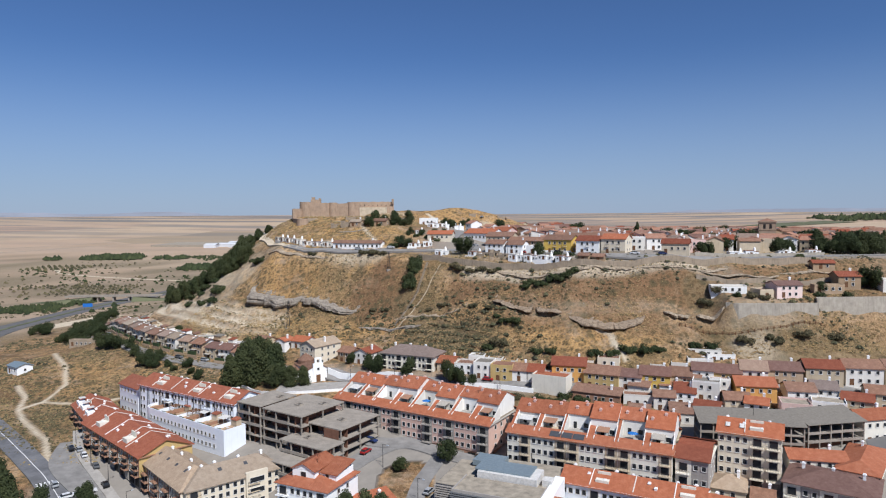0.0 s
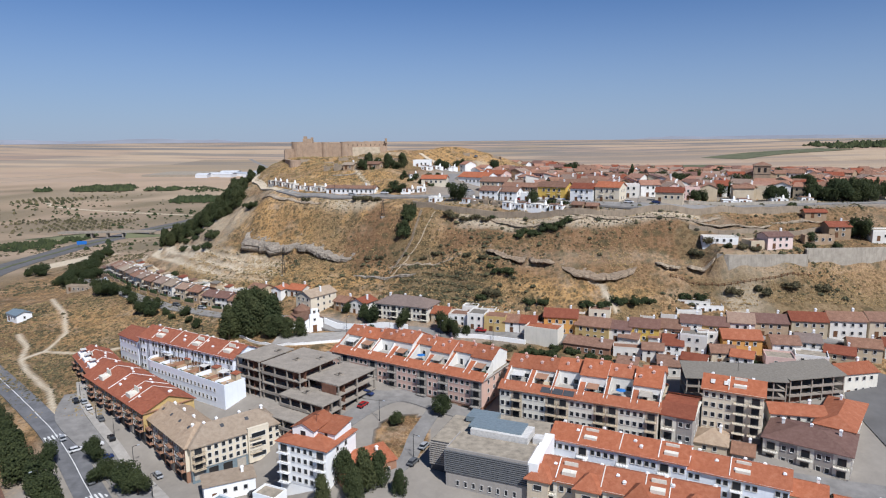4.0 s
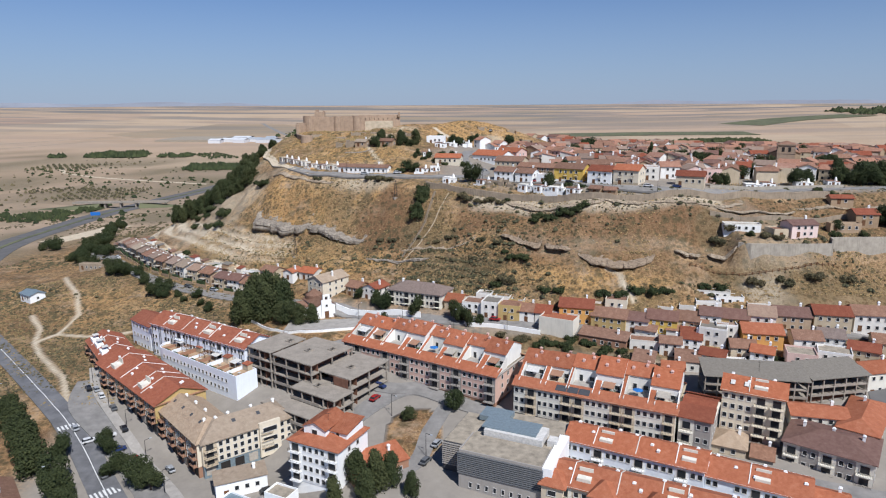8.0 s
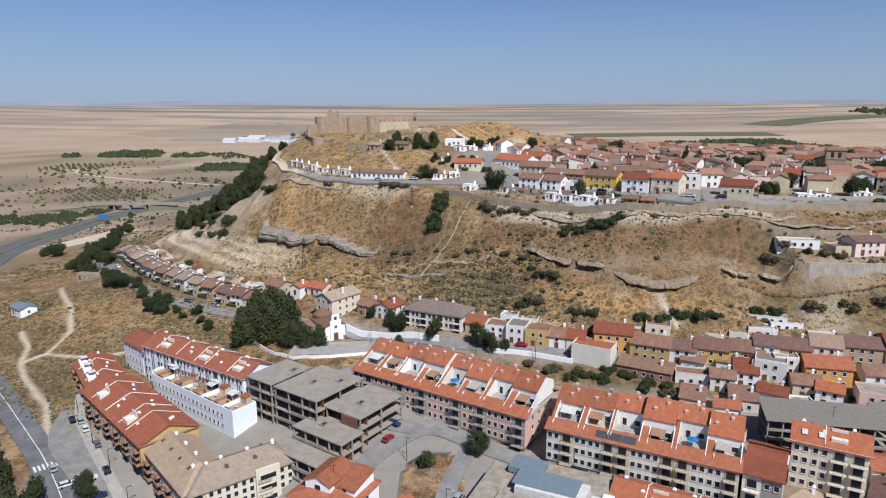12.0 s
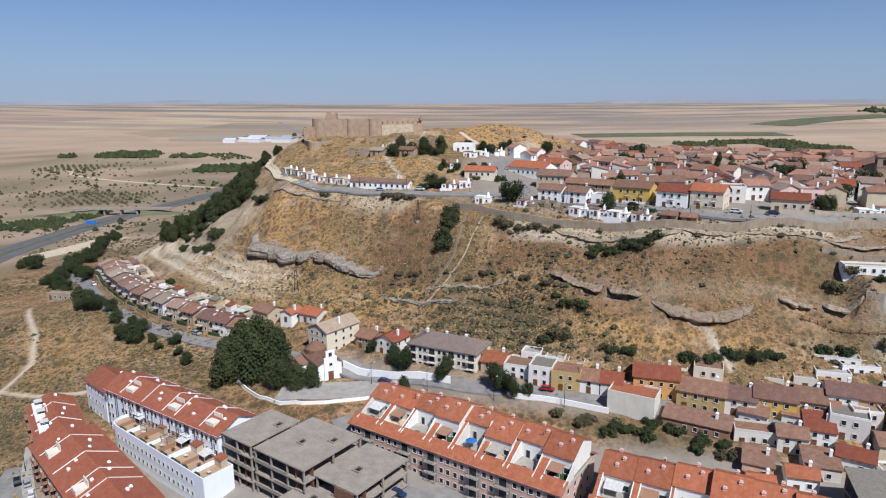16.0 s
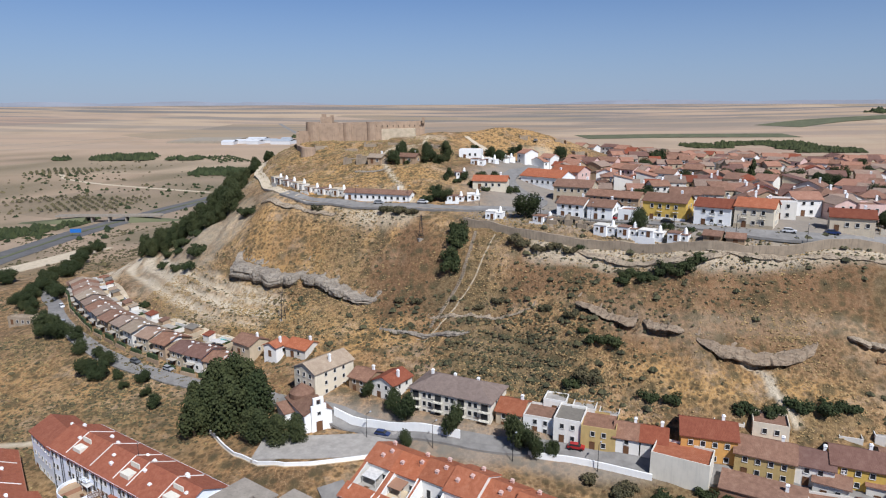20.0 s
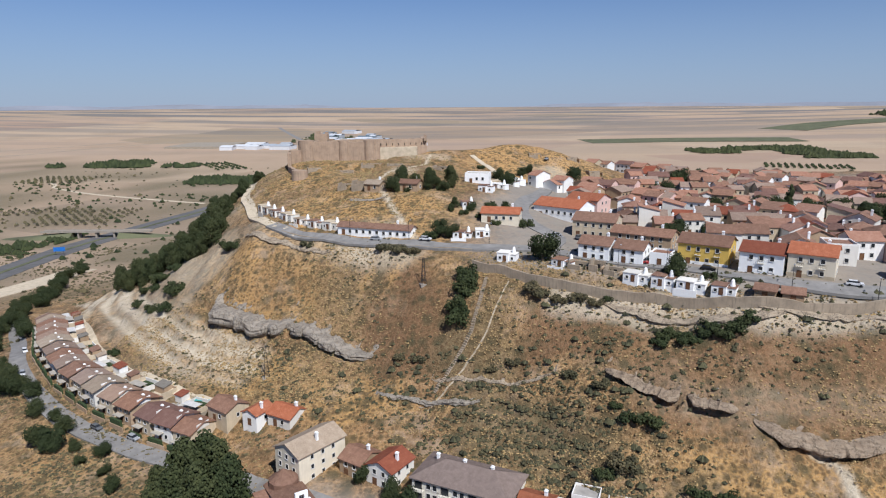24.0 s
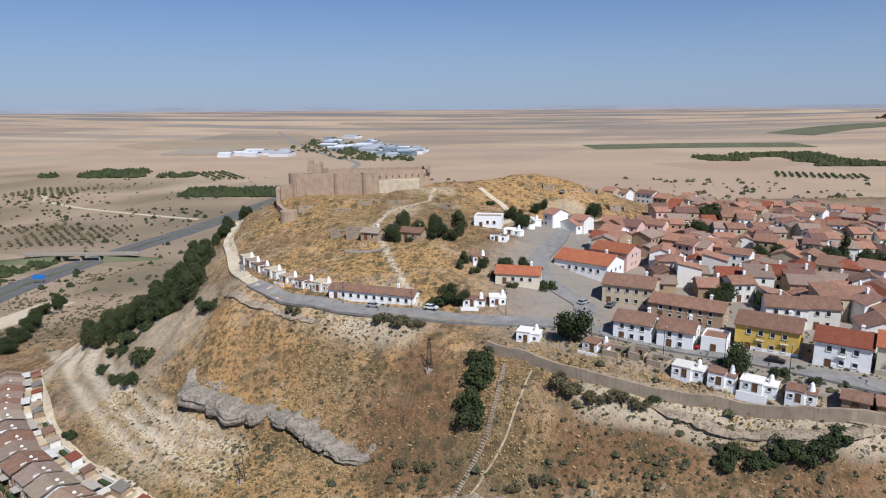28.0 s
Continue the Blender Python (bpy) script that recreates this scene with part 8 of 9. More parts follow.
for kind, x, y, h in (("broad", 14, 327, 9), ("broad", 50, 307, 6.5), ("pine", -37, 402, 9), ("pine", -30, 398, 6), ("pine", -24.5, 397, 9), ("pine", -16.5, 404, 9), ("bush", -33, 395, 4), ("bush", -20, 396, 4), ("broad", 6, 374, 5), ("bush", -11, 371, 3.5), ("bush", -4, 368, 4), ("bush", 1, 361, 3.5), ("broad", -19, 352, 6), ("bush", -23, 351, 5), ("broad", -15, 350, 5), ("bush", 12, 362, 5),
                      ("broad", 47, 468, 9), ("broad", 50, 424, 7), ("broad", 91, 452, 8), ("broad", 97, 404, 7), ("broad", 112, 400, 8), ("cone", 126, 401, 12), ("broad", 140, 388, 9), ("broad", 155, 380, 8), ("broad", 169, 344, 10), ("broad", 153, 350, 8), ("broad", 156, 336, 7), ("broad", 165, 400, 9), ("pine", 191, 318, 11), ("pine", 194, 322, 9), ("bush", 166, 290, 5), ("bush", 172, 288, 5), ("bush", 178, 287, 4), ("bush", 124, 258, 4), ("grey", 128, 256, 4.5), ("grey", 133, 254.5, 4), ("bush", 157, 258, 4), ("broad", 183, 266, 9), ("broad", 60, 352, 5), ("broad", 66, 356, 6), ("broad", 74, 350, 5), ("broad", 118, 302, 6), ("broad", 125, 300, 6), ("broad", 131, 306, 6), ("broad", 165, 306, 8), ("broad", 172, 310, 7), ("broad", 195, 306, 10), ("broad", 203, 308, 11), ("broad", 211, 306, 10), ("cone", 218, 309, 11), ("broad", 226, 312, 9),
                      ("broad", 103, 480, 9), ("broad", 108, 485, 10), ("broad", 20, 470, 5), ("broad", 24, 476, 5), ("bush", 6, 452, 4), ("bush", -1, 470, 4), ("bush", 30, 305, 3), ("bush", 58, 303.5, 3.5), ("bush", 64, 299, 3), ("broad", 180, 268, 7), ("broad", 186, 270, 6), ("broad", 160, 262, 5), ("bush", 168, 258, 4), ("broad", 230, 420, 9), ("broad", 180, 400, 9), ("broad", 200, 440, 9), ("broad", 150, 440, 8)):
    plant(kind, x, y, h, h * (0.9 if kind != "cone" else 0.6), "in the old town", "trees of the old town")


for cx, cy, rx, ry, n_, lo, hi in ((126, 394, 7, 4, 5, 6, 9), (148, 384, 7, 4, 4, 6, 9), (100, 412, 10, 6, 4, 4, 6), (200, 308, 16, 4, 7, 7, 11), (66, 352, 5, 4, 3, 4, 6), (150, 330, 8, 4, 4, 4, 7), (215, 360, 9, 4, 5, 6, 9), (90, 452, 6, 4, 3, 6, 8), (-8, 374, 9, 5, 6, 3, 5), (8, 440, 6, 16, 6, 3.5, 6), (-30, 398, 12, 5, 6, 3, 7)):
    for i in range(n_):
        plant(("broad", "broad", "pine")[i % 3], cx + rp.uniform(-rx, rx), cy + rp.uniform(-ry, ry), rp.uniform(lo, hi), None, "in a garden of the old town", "trees of the old town")


def scatter(name, count, box, size, m, seed, keep, label, leaves=3, tall=0.9):
    """Tussocks or far trees too many to count, as one mass."""
    rs = np.random.RandomState(seed)
    x = rs.uniform(box[0], box[1], count * 3)
    y = rs.uniform(box[2], box[3], count * 3)
    z = height(x, y)
    ok = keep(x, y, z) > rs.rand(count * 3)
    x, y, z = x[ok][:count], y[ok][:count], z[ok][:count]
    n_ = len(x)
    s = size * (0.5 + rs.rand(n_) ** 2 * 1.1)
    V = np.zeros((n_, leaves, 5, 3))
    for j in range(leaves):
        a = rs.rand(n_) * 6.283
        ca, sa = np.cos(a), np.sin(a)
        ox, oy = (rs.rand(n_) - 0.5) * s * 0.9, (rs.rand(n_) - 0.5) * s * 0.9
        hh = s * tall * (0.6 + 0.5 * rs.rand(n_))
        for q, (u, w) in enumerate(((0.7, 0), (0, 0.62), (-0.7, 0.1), (0, -0.62))):
            V[:, j, q] = np.stack([x + ox + (u * ca - w * sa) * s, y + oy + (u * sa + w * ca) * s, z + hh * (0.1 + 0.25 * rs.rand(n_))], -1)
        V[:, j, 4] = np.stack([x + ox, y + oy, z + hh], -1)
    idx = np.arange(n_ * leaves) * 5
    F = np.concatenate([np.stack([idx + a, idx + b, idx + 4], -1) for a, b in ((0, 1), (1, 2), (2, 3), (3, 0))])
    me = bpy.data.meshes.new(name)
    me.from_pydata(V.reshape(-1, 3).tolist(), [], F.tolist())
    me.materials.append(m)
    return tagged(new(name, me), label, "vegetation", kind="stuff")


def on_slope(x, y, z):
    n = fbm(x, y, 26, 3, 15)
    return blend(13, 17, z) * (1 - blend(54, 57, z)) * np.clip(0.45 + n * 1.4, 0.04, 1) * off_path(x, y) * (1 - blend(345, 360, y) * blend(-60, -40, x)) * (1 - 0.65 * tones(x, y, z)[1])


def scrubby(x, y, z):
    n = fbm(x, y, 20, 3, 25)
    green = np.exp(-(((x - 0) / 34) ** 2 + ((y - 276) / 15) ** 2))
    return blend(13, 17, z) * (1 - blend(56, 58, z)) * np.clip(0.12 - 0.10 * blend(-10, -45, x) + n * 0.8 + green * 0.7, 0, 1)


scatter("dry_tussocks", 70000, (-165, 200, 236, 360), 0.36, DRYB, 41, on_slope, "dry straw-coloured tussocks all over the hillside", 2, 0.8)
scatter("low_scrub", 15000, (-165, 200, 236, 360), 0.5, SCRUB, 42, scrubby, "low grey-green scrub on the hillside", 4)
TERRACES = [[(x0 + (x1 - x0) * q / 5, ty + 5 - (x0 + (x1 - x0) * q / 5) * 0.42 + 0.9 * math.sin(q * 2.1 + ty)) for q in range(6)] for ty, x0, x1 in ((262, 2, 30), (266.5, -6, 27), (271, -12, 26), (275.5, -14, 22), (280, -14, 18), (285, -10, 14))]
scatter("terrace_scrub", 2600, (-18, 34, 244, 298), 0.55, SCRUB, 58, lambda x, y, z: np.maximum.reduce([near_line(x, y, q, 0.7, 0.6) for q in TERRACES]), "rows of dark weeds along old terrace edges", 3, 0.8)
scatter("scrub_clumps", 800, (-70, 190, 238, 325), 1.0, SCRUB, 65, scrubby, "dark clumps of scrub on the hillside", 7, 0.9)
scatter("rubble_stones", 2600, (-175, -20, 325, 425), 0.33, ROCK, 59, lambda x, y, z: np.clip(zones(x, y, z)[1] * 1.2 - 0.1, 0, 1) * blend(16, 22, z), "loose pale stones on the bare slope", 2, 0.7)
scatter("rubble_stones", 2600, (15, 130, 250, 312), 0.36, ROCK, 60, lambda x, y, z: np.clip(zones(x, y, z)[1] * 1.3 - 0.1, 0, 1), "loose pale stones under the rock bands", 2, 0.7)
scatter("dry_tussocks", 6000, (-120, 40, 355, 480), 0.45, DRYB, 43, lambda x, y, z: 0.5 * blend(56, 59, z) * (1 - blend(-20, 0, x)), "dry straw-coloured tussocks below the castle")
scatter("dry_tussocks", 12000, (-245, -60, 205, 335), 0.38, DRYB, 64, lambda x, y, z: np.clip(0.5 + fbm(x, y, 24, 3, 35) * 1.3, 0, 1) * off_path(x, y) * (1 - blend(-105, -95, x) * (1 - blend(250, 262, y))), "golden dry grass tufts on the rough ground", 2, 0.9)
scatter("low_scrub", 9000, (-245, -60, 215, 330), 0.6, SCRUB, 44, lambda x, y, z: np.clip(0.25 + fbm(x, y, 30, 3, 33), 0, 1) * off_path(x, y) * (1 - blend(-105, -95, x) * (1 - blend(250, 262, y))), "rough grass and low scrub beside the town", 4, 0.6)
scatter("low_scrub", 5200, (-420, -150, 300, 720), 1.3, SCRUB, 61, lambda x, y, z: np.clip(fbm(x, y, 45, 4, 66) * 1.5 + 0.25, 0, 1) * (1 - blend(2, 6, z)) * (1 - near_line(x, y, [(-290, 380), (-335, 485), (-351, 587), (-356, 690), (-340, 800)], 15, 3)) * (1 - near_line(x, y, [(-306, 500), (-296, 540), (-290, 585)], 12, 3)), "dry weeds and scrub on the western lowland", 4, 0.7)
scatter("far_trees", 420, (-760, -250, 600, 1250), 2.6, BROAD, 63, lambda x, y, z: np.clip(fbm(x, y, 90, 4, 57) * 2 + 0.05, 0, 1) * (1 - near_line(x, y, [(-290, 380), (-335, 485), (-351, 587), (-356, 690), (-340, 800), (-314, 968), (-275, 1300)], 17, 3)), "dark bushes and small trees along the motorway", 6, 1.1)
scatter("far_trees", 420, (-760, -200, 470, 1500), 2.6, SCRUB, 45, lambda x, y, z: np.clip(fbm(x, y, 160, 3, 51) * 2 + 0.05, 0, 1) * (1 - blend(-385, -360, x) * (1 - blend(-310, -290, x))) * blend(-2, -9, z), "scattered olive and almond trees on the plain", 5, 1.0)
scatter("far_trees", 330, (-530, -380, 640, 800), 3.6, BROAD, 46, lambda x, y, z: np.clip(fbm(x, y, 60, 3, 52) * 3 + 0.3, 0, 1), "dark trees beyond the motorway", 6, 1.1)
scatter("far_wood", 900, (-462, -290, 1165, 1250), 6.5, PINE, 47, lambda x, y, z: 1 + 0 * x, "dark wood on the plain", 5, 0.9)
scatter("far_wood", 1700, (570, 910, 1620, 1950), 8, PINE, 48, lambda x, y, z: np.clip(fbm(x, y, 120, 2, 53) * 3 + 0.6, 0, 1), "dark woods beyond the town", 5, 0.9)
scatter("far_wood", 400, (-860, -560, 1440, 1560), 8, PINE, 49, lambda x, y, z: np.clip(fbm(x, y, 90, 2, 54) * 4, 0, 1), "dark tree belts on the plain", 5, 0.9)
scatter("far_wood", 1500, (1900, 3300, 3050, 3350), 17, BROAD, 68, lambda x, y, z: np.clip(1.2 - np.abs(x - 2700) / 800, 0, 1), "long dark wooded ridge far out on the plain", 5, 1.0)
scatter("far_trees", 500, (-300, 700, 620, 1400), 4.0, SCRUB, 50, lambda x, y, z: np.clip(fbm(x, y, 120, 3, 55) * 2, 0, 1) * blend(30, 10, z), "scattered trees behind the hill", 5, 1.0)


def grove(x0, y0, x1, y1, depth, gap, size, seed, label, m=SCRUB):
    """Planted rows of small trees, one mass."""
    a, b = Vector((x0, y0)), Vector((x1, y1))
    t = (b - a).normalized()
    nr = Vector((-t.y, t.x))
    rs = np.random.RandomState(seed)
    pts = [a + t * i * gap + nr * j * gap * 1.5 for i in range(int((b - a).length / gap)) for j in range(int(depth / gap / 1.5))]
    v, f = [], []
    for q in pts:
        if rs.rand() < 0.12:
            continue
        g = hz(q.x, q.y)
        for _ in range(4):
            k, r = len(v), size * (0.6 + 0.5 * rs.rand())
            ox, oy, w = (rs.rand() - 0.5) * size, (rs.rand() - 0.5) * size, rs.rand() * 6.28
            v += [(q.x + ox + r * math.cos(w + n_ * 1.571), q.y + oy + r * math.sin(w + n_ * 1.571), g + size * (0.3 + 0.5 * rs.rand())) for n_ in range(4)] + [(q.x + ox, q.y + oy, g + size * 1.7)]
            f += [(k, k + 1, k + 4), (k + 1, k + 2, k + 4), (k + 2, k + 3, k + 4), (k + 3, k, k + 4)]
    return tagged(mesh_ob("olive_grove", v, f, m), label, "trees", kind="stuff")


grove(-485, 798, -385, 808, 125, 10, 2.2, 1, "rows of young olive trees on pale soil")
grove(-745, 1179, -632, 1177, 100, 11, 2.8, 2, "rows of olive trees on the plain")
grove(-481, 1379, -420, 1420, 190, 13, 3.4, 3, "rows of dark orchard trees on the plain", BROAD)
grove(-560, 860, -470, 880, 70, 10, 2.2, 4, "rows of vines beside the motorway")
grove(575, 1411, 730, 1350, 90, 12, 3.5, 5, "rows of trees on the far plain", BROAD)
strip("dirt_road", [(-690, 1190), (-669, 1162), (-639, 1118), (-546, 1051), (-423, 992), (-345, 960)], 7, PALE_SOIL, 0.4, "pale dirt road over the fields", "road", 12)
strip("hedge_bank", [(-1400, 1640), (-1157, 1752), (-1073, 1965), (-894, 2326)], 6, GRAVEL, 0.5, "dark hedged bank between the fields", "bank", 20)
strip("hedge_bank", [(-1500, 1830), (-1262, 1901), (-1037, 2339)], 6, GRAVEL, 0.5, "dark hedged bank between the fields", "bank", 20)
strip("vineyard", [(374, 2240), (700, 2270), (1040, 2240)], 170, BROAD_FIELD, 0.6, "dark green vineyard on the plain", "field", 25)
strip("vineyard", [(1180, 2650), (1500, 2900), (1900, 3050)], 180, BROAD_FIELD, 0.8, "dark green vineyard on the plain", "field", 25)
# rail fence on the slope
fence = [(98, 253), (109, 250), (125, 246), (140, 246), (156, 247)]
fe = thing("rail_fence", 0, 0, 0, 0, "rustic wooden post-and-rail fence on the slope", "fence")
post_me = shared(("fence_post", 1), lambda: (*box_data([(-0.12, -0.12, -0.5, 0.12, 0.12, 1.3)]), WOOD))
fp = []
for (ax, ay), (bx, by) in zip(fence[:-1], fence[1:]):
    n_ = int(math.hypot(bx - ax, by - ay) / 2.2)
    fp += [(ax + (bx - ax) * i / n_, ay + (by - ay) * i / n_) for i in range(n_)]
for (ax, ay), (bx, by) in zip(fp[:-1], fp[1:]):
    za, zb = hz(ax, ay), hz(bx, by)
    put("post", post_me, fe, ax, ay, za)
    for q in (0.6, 1.1):
        mesh_ob("rail", [(ax, ay - 0.06, za + q - 0.06), (ax, ay + 0.06, za + q - 0.06), (ax, ay + 0.06, za + q + 0.06), (ax, ay - 0.06, za + q + 0.06), (bx, by - 0.06, zb + q - 0.06), (bx, by + 0.06, zb + q - 0.06), (bx, by + 0.06, zb + q + 0.06), (bx, by - 0.06, zb + q + 0.06)],
                [(0, 1, 2, 3), (7, 6, 5, 4), (0, 4, 5, 1), (1, 5, 6, 2), (2, 6, 7, 3), (3, 7, 4, 0)], WOOD, fe)

# ---- bridge, far halls, pylons, lamps, cars ----
def overbridge():
    e = thing("road_bridge", -362, 733, -20, 3, "concrete road bridge over the motorway", "bridge")
    boxes("deck", [(-52, -4, 5.2, 52, 4, 6.2)], CONCRETE, e)
    boxes("parapet", [(-52, -4, 6.2, 52, -3.7, 7.1)], CONCRETE, e)
    boxes("parapet", [(-52, 3.7, 6.2, 52, 4, 7.1)], CONCRETE, e)
    for q in (-17, 0, 17):
        boxes("pier", [(q - 0.7, -3, -3, q + 0.7, 3, 5.2)], CONCRETE, e)
    for q in (-1, 1):
        mesh_ob("embankment", [(q * 22, -4, 5), (q * 22, 4, 5), (q * 90, 4, -1), (q * 90, -4, -1), (q * 22, -14, -3), (q * 22, 14, -3), (q * 90, 10, -3), (q * 90, -10, -3)],
                [(0, 1, 2, 3), (0, 3, 7, 4), (1, 5, 6, 2), (0, 4, 5, 1), (3, 2, 6, 7)], BROAD_FIELD, e)
    return e


overbridge()


def sign_gantry():
    e = thing("road_sign", -347, 648, hz(-347, 648), 12, "blue motorway sign on two posts", "sign")
    boxes("post", [(-3.2, -0.1, 0, -3.0, 0.1, 3.5)], RAIL, e)
    boxes("post", [(3.0, -0.1, 0, 3.2, 0.1, 3.5)], RAIL, e)
    boxes("panel", [(-4.5, -0.2, 3.5, 4.5, -0.05, 7.0)], plain("blue_sign_paint", (0.03, 0.16, 0.5), 0.5), e)
    return e


sign_gantry()
HALL_W = plain("white_sheet_cladding", (0.66, 0.67, 0.68), 0.6)
HALL_G = plain("grey_sheet_cladding", (0.40, 0.43, 0.46), 0.6)
rh = random.Random(77)


def hall(x, y, w, d, h, m, rm, rot):
    e = thing("warehouse", x, y, hz(x, y), rot, "low industrial hall with pale sheet roof on the plain", "building", "industrial halls")
    boxes("wall", [(-w / 2, -d / 2, -3, w / 2, d / 2, h)], m, e)
    gable_roof(e, w, d, h, d * 0.07, rm, 0.4)
    return e


for i in range(7):
    hall(-670 + i * 26 + rh.uniform(-6, 6), 1960 + i % 3 * 50 + rh.uniform(-20, 40), rh.uniform(26, 60), rh.uniform(30, 60), rh.uniform(8, 12), HALL_W, rh.choice((HALL_W, HALL_W, HALL_G)), rh.uniform(-8, 4))
for i in range(40):
    s = rh.random()
    cx, cy = -500 + 330 * s + rh.uniform(-50, 50), 2480 - 560 * s + rh.uniform(-60, 260)
    hall(cx, cy, rh.uniform(22, 60), rh.uniform(24, 60), rh.uniform(7, 11), rh.choice((HALL_W, HALL_G, METAL_B)), rh.choice((HALL_W, HALL_G, METAL_B, HALL_G)), rh.uniform(-30, 10))
scatter("far_trees", 420, (-560, -140, 1800, 2560), 7.0, PINE, 62, lambda x, y, z: np.clip(1 - np.abs((y - 2450 + (x + 560) * 1.55) / 260), 0, 1), "trees among the industrial halls", 5, 1.0)


boxes("solar_field", [(-860, 1985, hz(-770, 2100) - 3, -690, 2200, hz(-770, 2100) + 5)], GRAVEL)
tagged(bpy.data.objects["solar_field"], "flat grey yard of rows of panels on the plain", "yard", kind="structure")


def pylon(x, y, h, b):
    e = thing("pylon", x, y, hz(x, y) - 0.3, 20, "rusty lattice power pylon on the slope", "pylon")
    for sx in (-1, 1):
        for sy in (-1, 1):
            mesh_ob("leg", [(sx * b + a, sy * b + c, 0) for a, c in ((-0.07, -0.07), (0.07, -0.07), (0.07, 0.07), (-0.07, 0.07))] + [(sx * 0.18 + a, sy * 0.18 + c, h) for a, c in ((-0.05, -0.05), (0.05, -0.05), (0.05, 0.05), (-0.05, 0.05))],
                    [(0, 1, 5, 4), (1, 2, 6, 5), (2, 3, 7, 6), (3, 0, 4, 7)], RAIL, e)
    for k in range(1, 6):
        q, z = b + (0.18 - b) * k / 6, h * k / 6
        boxes("brace", [(-q, -q, z, q, -q + 0.08, z + 0.08)], RAIL, e)
        boxes("brace", [(-q, q - 0.08, z, q, q, z + 0.08)], RAIL, e)
        boxes("brace", [(-q, -q, z, -q + 0.08, q, z + 0.08)], RAIL, e)
    boxes("crossarm", [(-1.6, -0.08, h - 0.6, 1.6, 0.08, h - 0.45)], RAIL, e)
    boxes("footing", [(-b - 0.5, -b - 0.5, -0.6, b + 0.5, b + 0.5, 0.35)], CONCRETE, e)
    return e


pylon(-23.5, 326, 9.0, 0.7)
pylon(-72.5, 314.5, 11.0, 0.8)


def lamp_post(x, y, rot, h=7.0):
    e = thing("street_lamp", x, y, hz(x, y), rot, "slim grey street lamp with a bent arm", "lamp", "street lamps")
    v, f, n_ = [], [], 6
    for j, (z, r) in enumerate(((0, 0.11), (h * 0.5, 0.08), (h, 0.06))):
        v += [(r * math.cos(6.283 * i / n_), r * math.sin(6.283 * i / n_), z) for i in range(n_)]
    for j in range(2):
        f += [(j * n_ + i, j * n_ + (i + 1) % n_, (j + 1) * n_ + (i + 1) % n_, (j + 1) * n_ + i) for i in range(n_)]
    put("pole", shared(("lamp_pole", h), lambda: (v, f, RAIL)), e, 0, 0, 0)
    put("arm", shared(("lamp_arm", 1), lambda: (*box_data([(-0.05, -1.5, -0.05, 0.05, 0.05, 0.05)]), RAIL)), e, 0, 0, h)
    put("lantern", shared(("lamp_head", 1), lambda: (*box_data([(-0.16, -2.1, -0.1, 0.16, -1.4, 0.06)]), HALL_G)), e, 0, 0, h)
    return e


for x, y, r in ((-88, 176, 140), (-100, 190, 140), (-112, 203, 140), (-76, 160, 140), (-126, 220, 140), (-128, 186, -50), (-108, 163, -50), (-150, 210, -50), (-172, 232, -50), (-34, 252, 150), (-16, 245, 150), (4, 239.5, 150), (24, 235, 150), (48, 310, 150), (60, 303, 150), (36, 318, 150), (76, 293.5, 150), (94, 286, 150), (20, 329, 150), (-30, 350, 160), (-52, 357, 160), (-2, 343, 160), (4, 193, 150), (28, 181, 150), (-16, 186, 60), (-5, 166, 60)):
    lamp_post(x, y, r)

PAINTS = {n_: plain(n_ + "_car_paint", c, 0.25, 0.1) for n_, c in (("white", (0.72, 0.72, 0.72)), ("black", (0.02, 0.02, 0.022)), ("silver", (0.38, 0.39, 0.40)), ("red", (0.38, 0.03, 0.03)), ("dark_blue", (0.03, 0.05, 0.14)), ("grey", (0.14, 0.145, 0.15)))}
TYRE = plain("tyre_rubber", (0.02, 0.02, 0.02), 0.9)


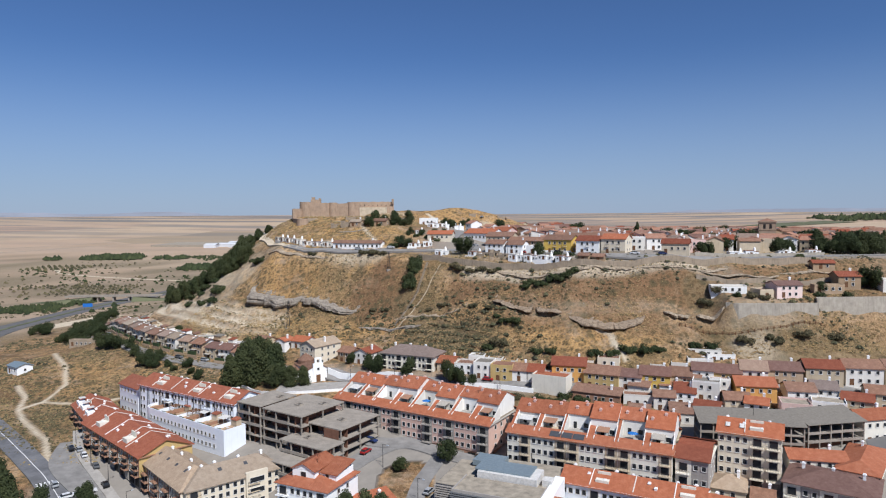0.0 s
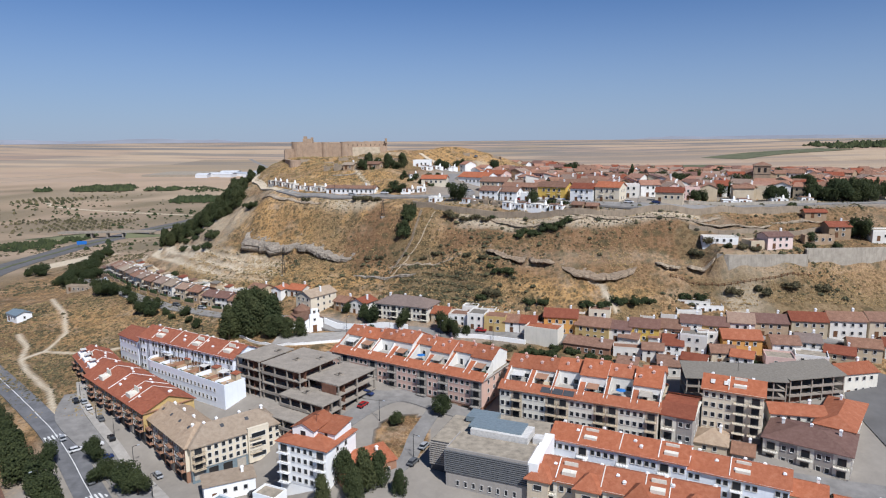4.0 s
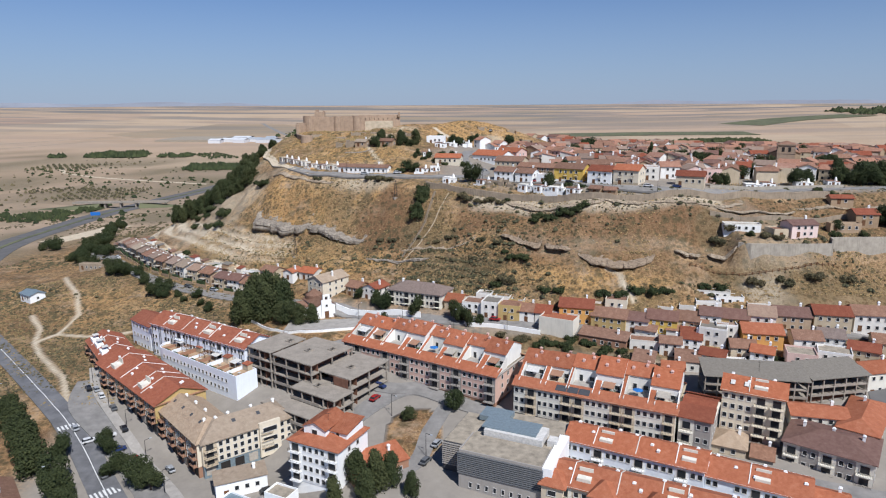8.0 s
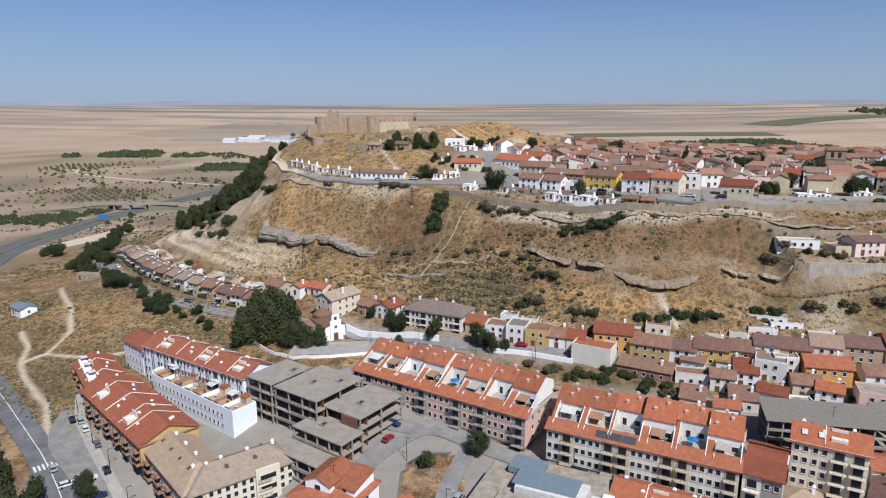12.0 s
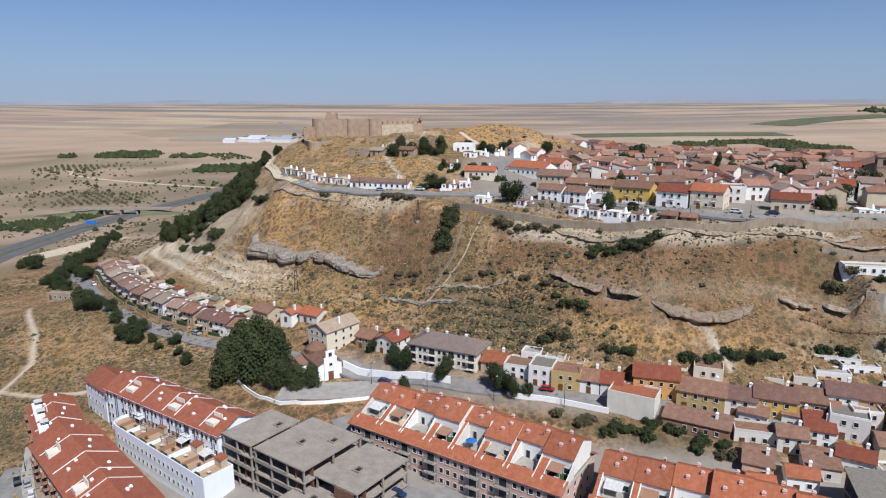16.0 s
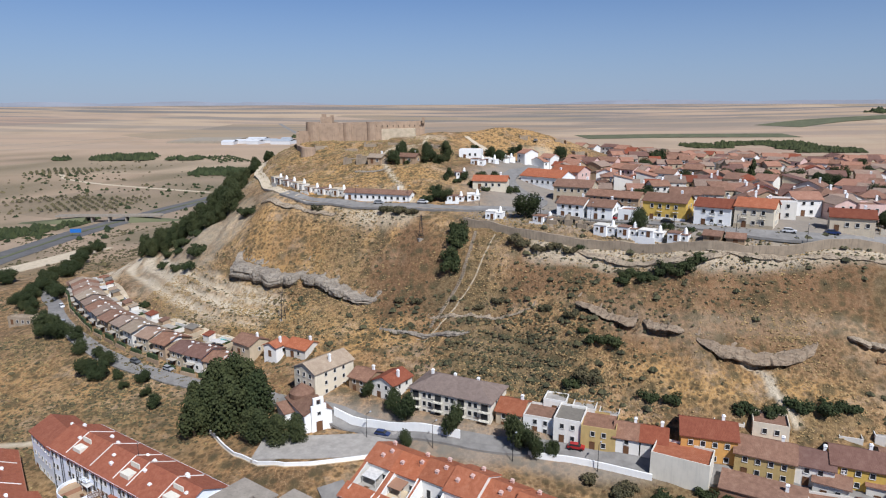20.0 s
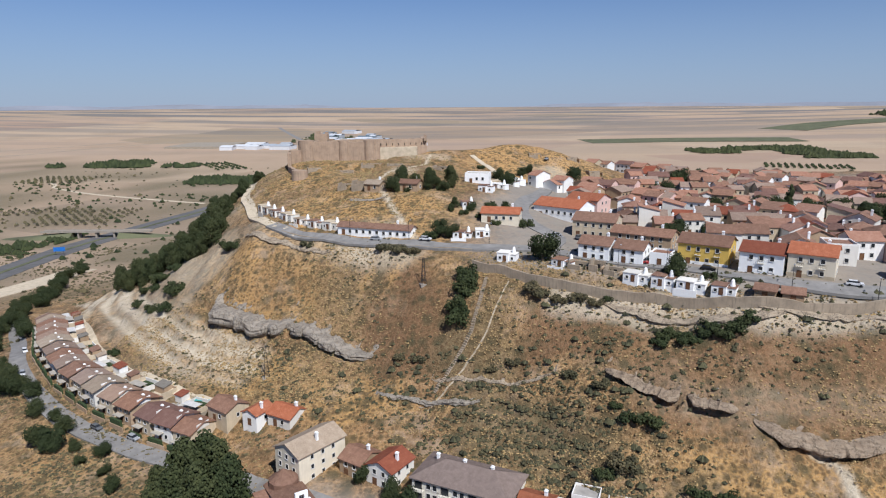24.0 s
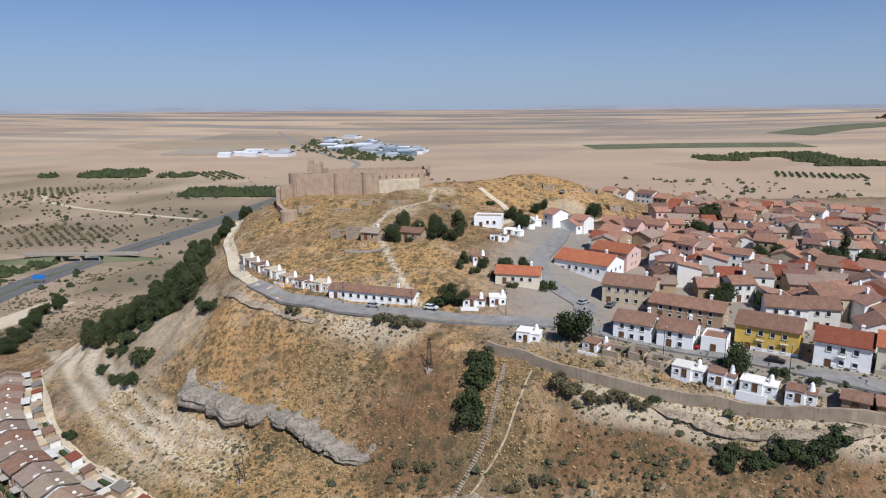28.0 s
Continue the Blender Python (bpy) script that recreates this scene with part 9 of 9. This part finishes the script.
def car(x, y, rot, paint):
    e = thing("car", x, y, hz(x, y) + 0.2, rot, paint.replace("_", " ") + " car parked at the roadside", "car", "parked cars")

    def body():
        prof = [(-2.1, 0.35), (-2.15, 0.75), (-1.95, 0.92), (-1.0, 0.98), (1.2, 0.98), (1.95, 0.85), (2.12, 0.65), (2.1, 0.35)]
        v = [(px, s * 0.86 * (1 if 0.4 < pz < 0.95 else 0.96), pz) for s in (-1, 1) for px, pz in prof]
        k = len(prof)
        f = [tuple(range(k)), tuple(range(2 * k - 1, k - 1, -1))] + [(i, k + i, k + (i + 1) % k, (i + 1) % k) for i in range(k)]
        return v, f, PAINTS[paint]

    def cabin():
        v = [(-1.95, -0.8, 0.94), (1.15, -0.8, 0.97), (0.5, -0.66, 1.44), (-1.5, -0.66, 1.44), (-1.95, 0.8, 0.94), (1.15, 0.8, 0.97), (0.5, 0.66, 1.44), (-1.5, 0.66, 1.44)]
        return v, [(0, 1, 2, 3), (7, 6, 5, 4), (1, 5, 6, 2), (4, 0, 3, 7)], GLASS

    def top():
        return (*box_data([(-1.52, -0.67, 1.43, 0.52, 0.67, 1.48)]), PAINTS[paint])

    def wheel():
        n_ = 10
        v = [(0.32 * math.cos(6.283 * i / n_), q, 0.32 * math.sin(6.283 * i / n_)) for q in (-0.1, 0.1) for i in range(n_)]
        return v, [(i, (i + 1) % n_, n_ + (i + 1) % n_, n_ + i) for i in range(n_)] + [tuple(range(n_ - 1, -1, -1)), tuple(range(n_, 2 * n_))], TYRE

    put("body", shared(("car_body", paint), body), e, 0, 0, 0)
    put("cabin", shared(("car_cabin", 1), cabin), e, 0, 0, 0)
    put("roof", shared(("car_roof", paint), top), e, 0, 0, 0)
    for wx in (-1.3, 1.3):
        for wy in (-0.8, 0.8):
            put("wheel", shared(("car_wheel", 1), wheel), e, wx, wy, 0.32)
    return e


rc = random.Random(3)
names = ("white", "silver", "grey", "black", "white", "dark_blue", "red", "silver")
for i, (x, y, r) in enumerate(((-118, 210, 128), (-122, 214.5, 128), (-110, 202, 128), (-101, 190, 128), (-104, 186.5, 30), (-98, 180, 40), (-91, 176, 130), (-79, 171, 128), (-84, 165, 128), (-117, 191, 131), (-97, 168, 131), (-125, 215, 128), (-109, 184, 35),
                               (-21, 202, -35), (-22, 195, 60), (5, 197.5, -30), (12, 194, -30), (-2, 171, 60), (-5, 163, 60), (-48, 160, 30), (135, 160, 80), (133, 150, 80), (137, 172, 85),
                               (-108, 297.5, -30), (-140, 311, -45), (-170, 341, -52), (-122, 303, -35), (-155, 326, -50), (-186, 366, -52), (-30, 253.5, -22), (20, 242, -18), (-42, 353.5, -20), (-24, 348, -15), (22, 352, 40), (30, 351.5, 60), (60, 310, -35), (92, 293, -30), (104, 291, -15), (44, 321, -32), (36, 495, 75), (33, 474, 80))):
    car(x, y, r + rc.uniform(-4, 4), names[i % len(names)])
car(13.5, 200.5, -32, "red")


def crossing(x, y, rot, n_=7):
    e = thing("zebra_crossing", x, y, hz(x, y) + 0.3, rot, "white painted zebra crossing", "road marking")
    for i in range(n_):
        q = put("stripe", shared(("stripe", 1), lambda: (*box_data([(-0.28, -1.8, -0.02, 0.28, 1.8, 0.02)]), PAINT_W)), e, (i - n_ / 2) * 1.1, 0, 0)
    return e


crossing(-119, 193, -48 + 90)
crossing(-92, 160.5, -48 + 90)


# roof clutter: aerials and tanks on the nearer blocks
def aerial(x, y, z):
    e = thing("aerial", x, y, z, 0, "thin metal television aerial on a roof", "aerial", "roof aerials")
    boxes("mast", [(-0.04, -0.04, -0.5, 0.04, 0.04, 2.6)], RAIL, e)
    boxes("boom", [(-0.7, -0.03, 2.3, 0.7, 0.03, 2.36)], RAIL, e)
    return e


for x, y, z in ((-18, 224, 16.6), (14, 204, 16.4), (40, 194, 15.6), (62, 183, 15.6), (-84, 229, 17.2), (93, 181, 17.4), (-31, 162, 11.2)):
    aerial(x, y, z)
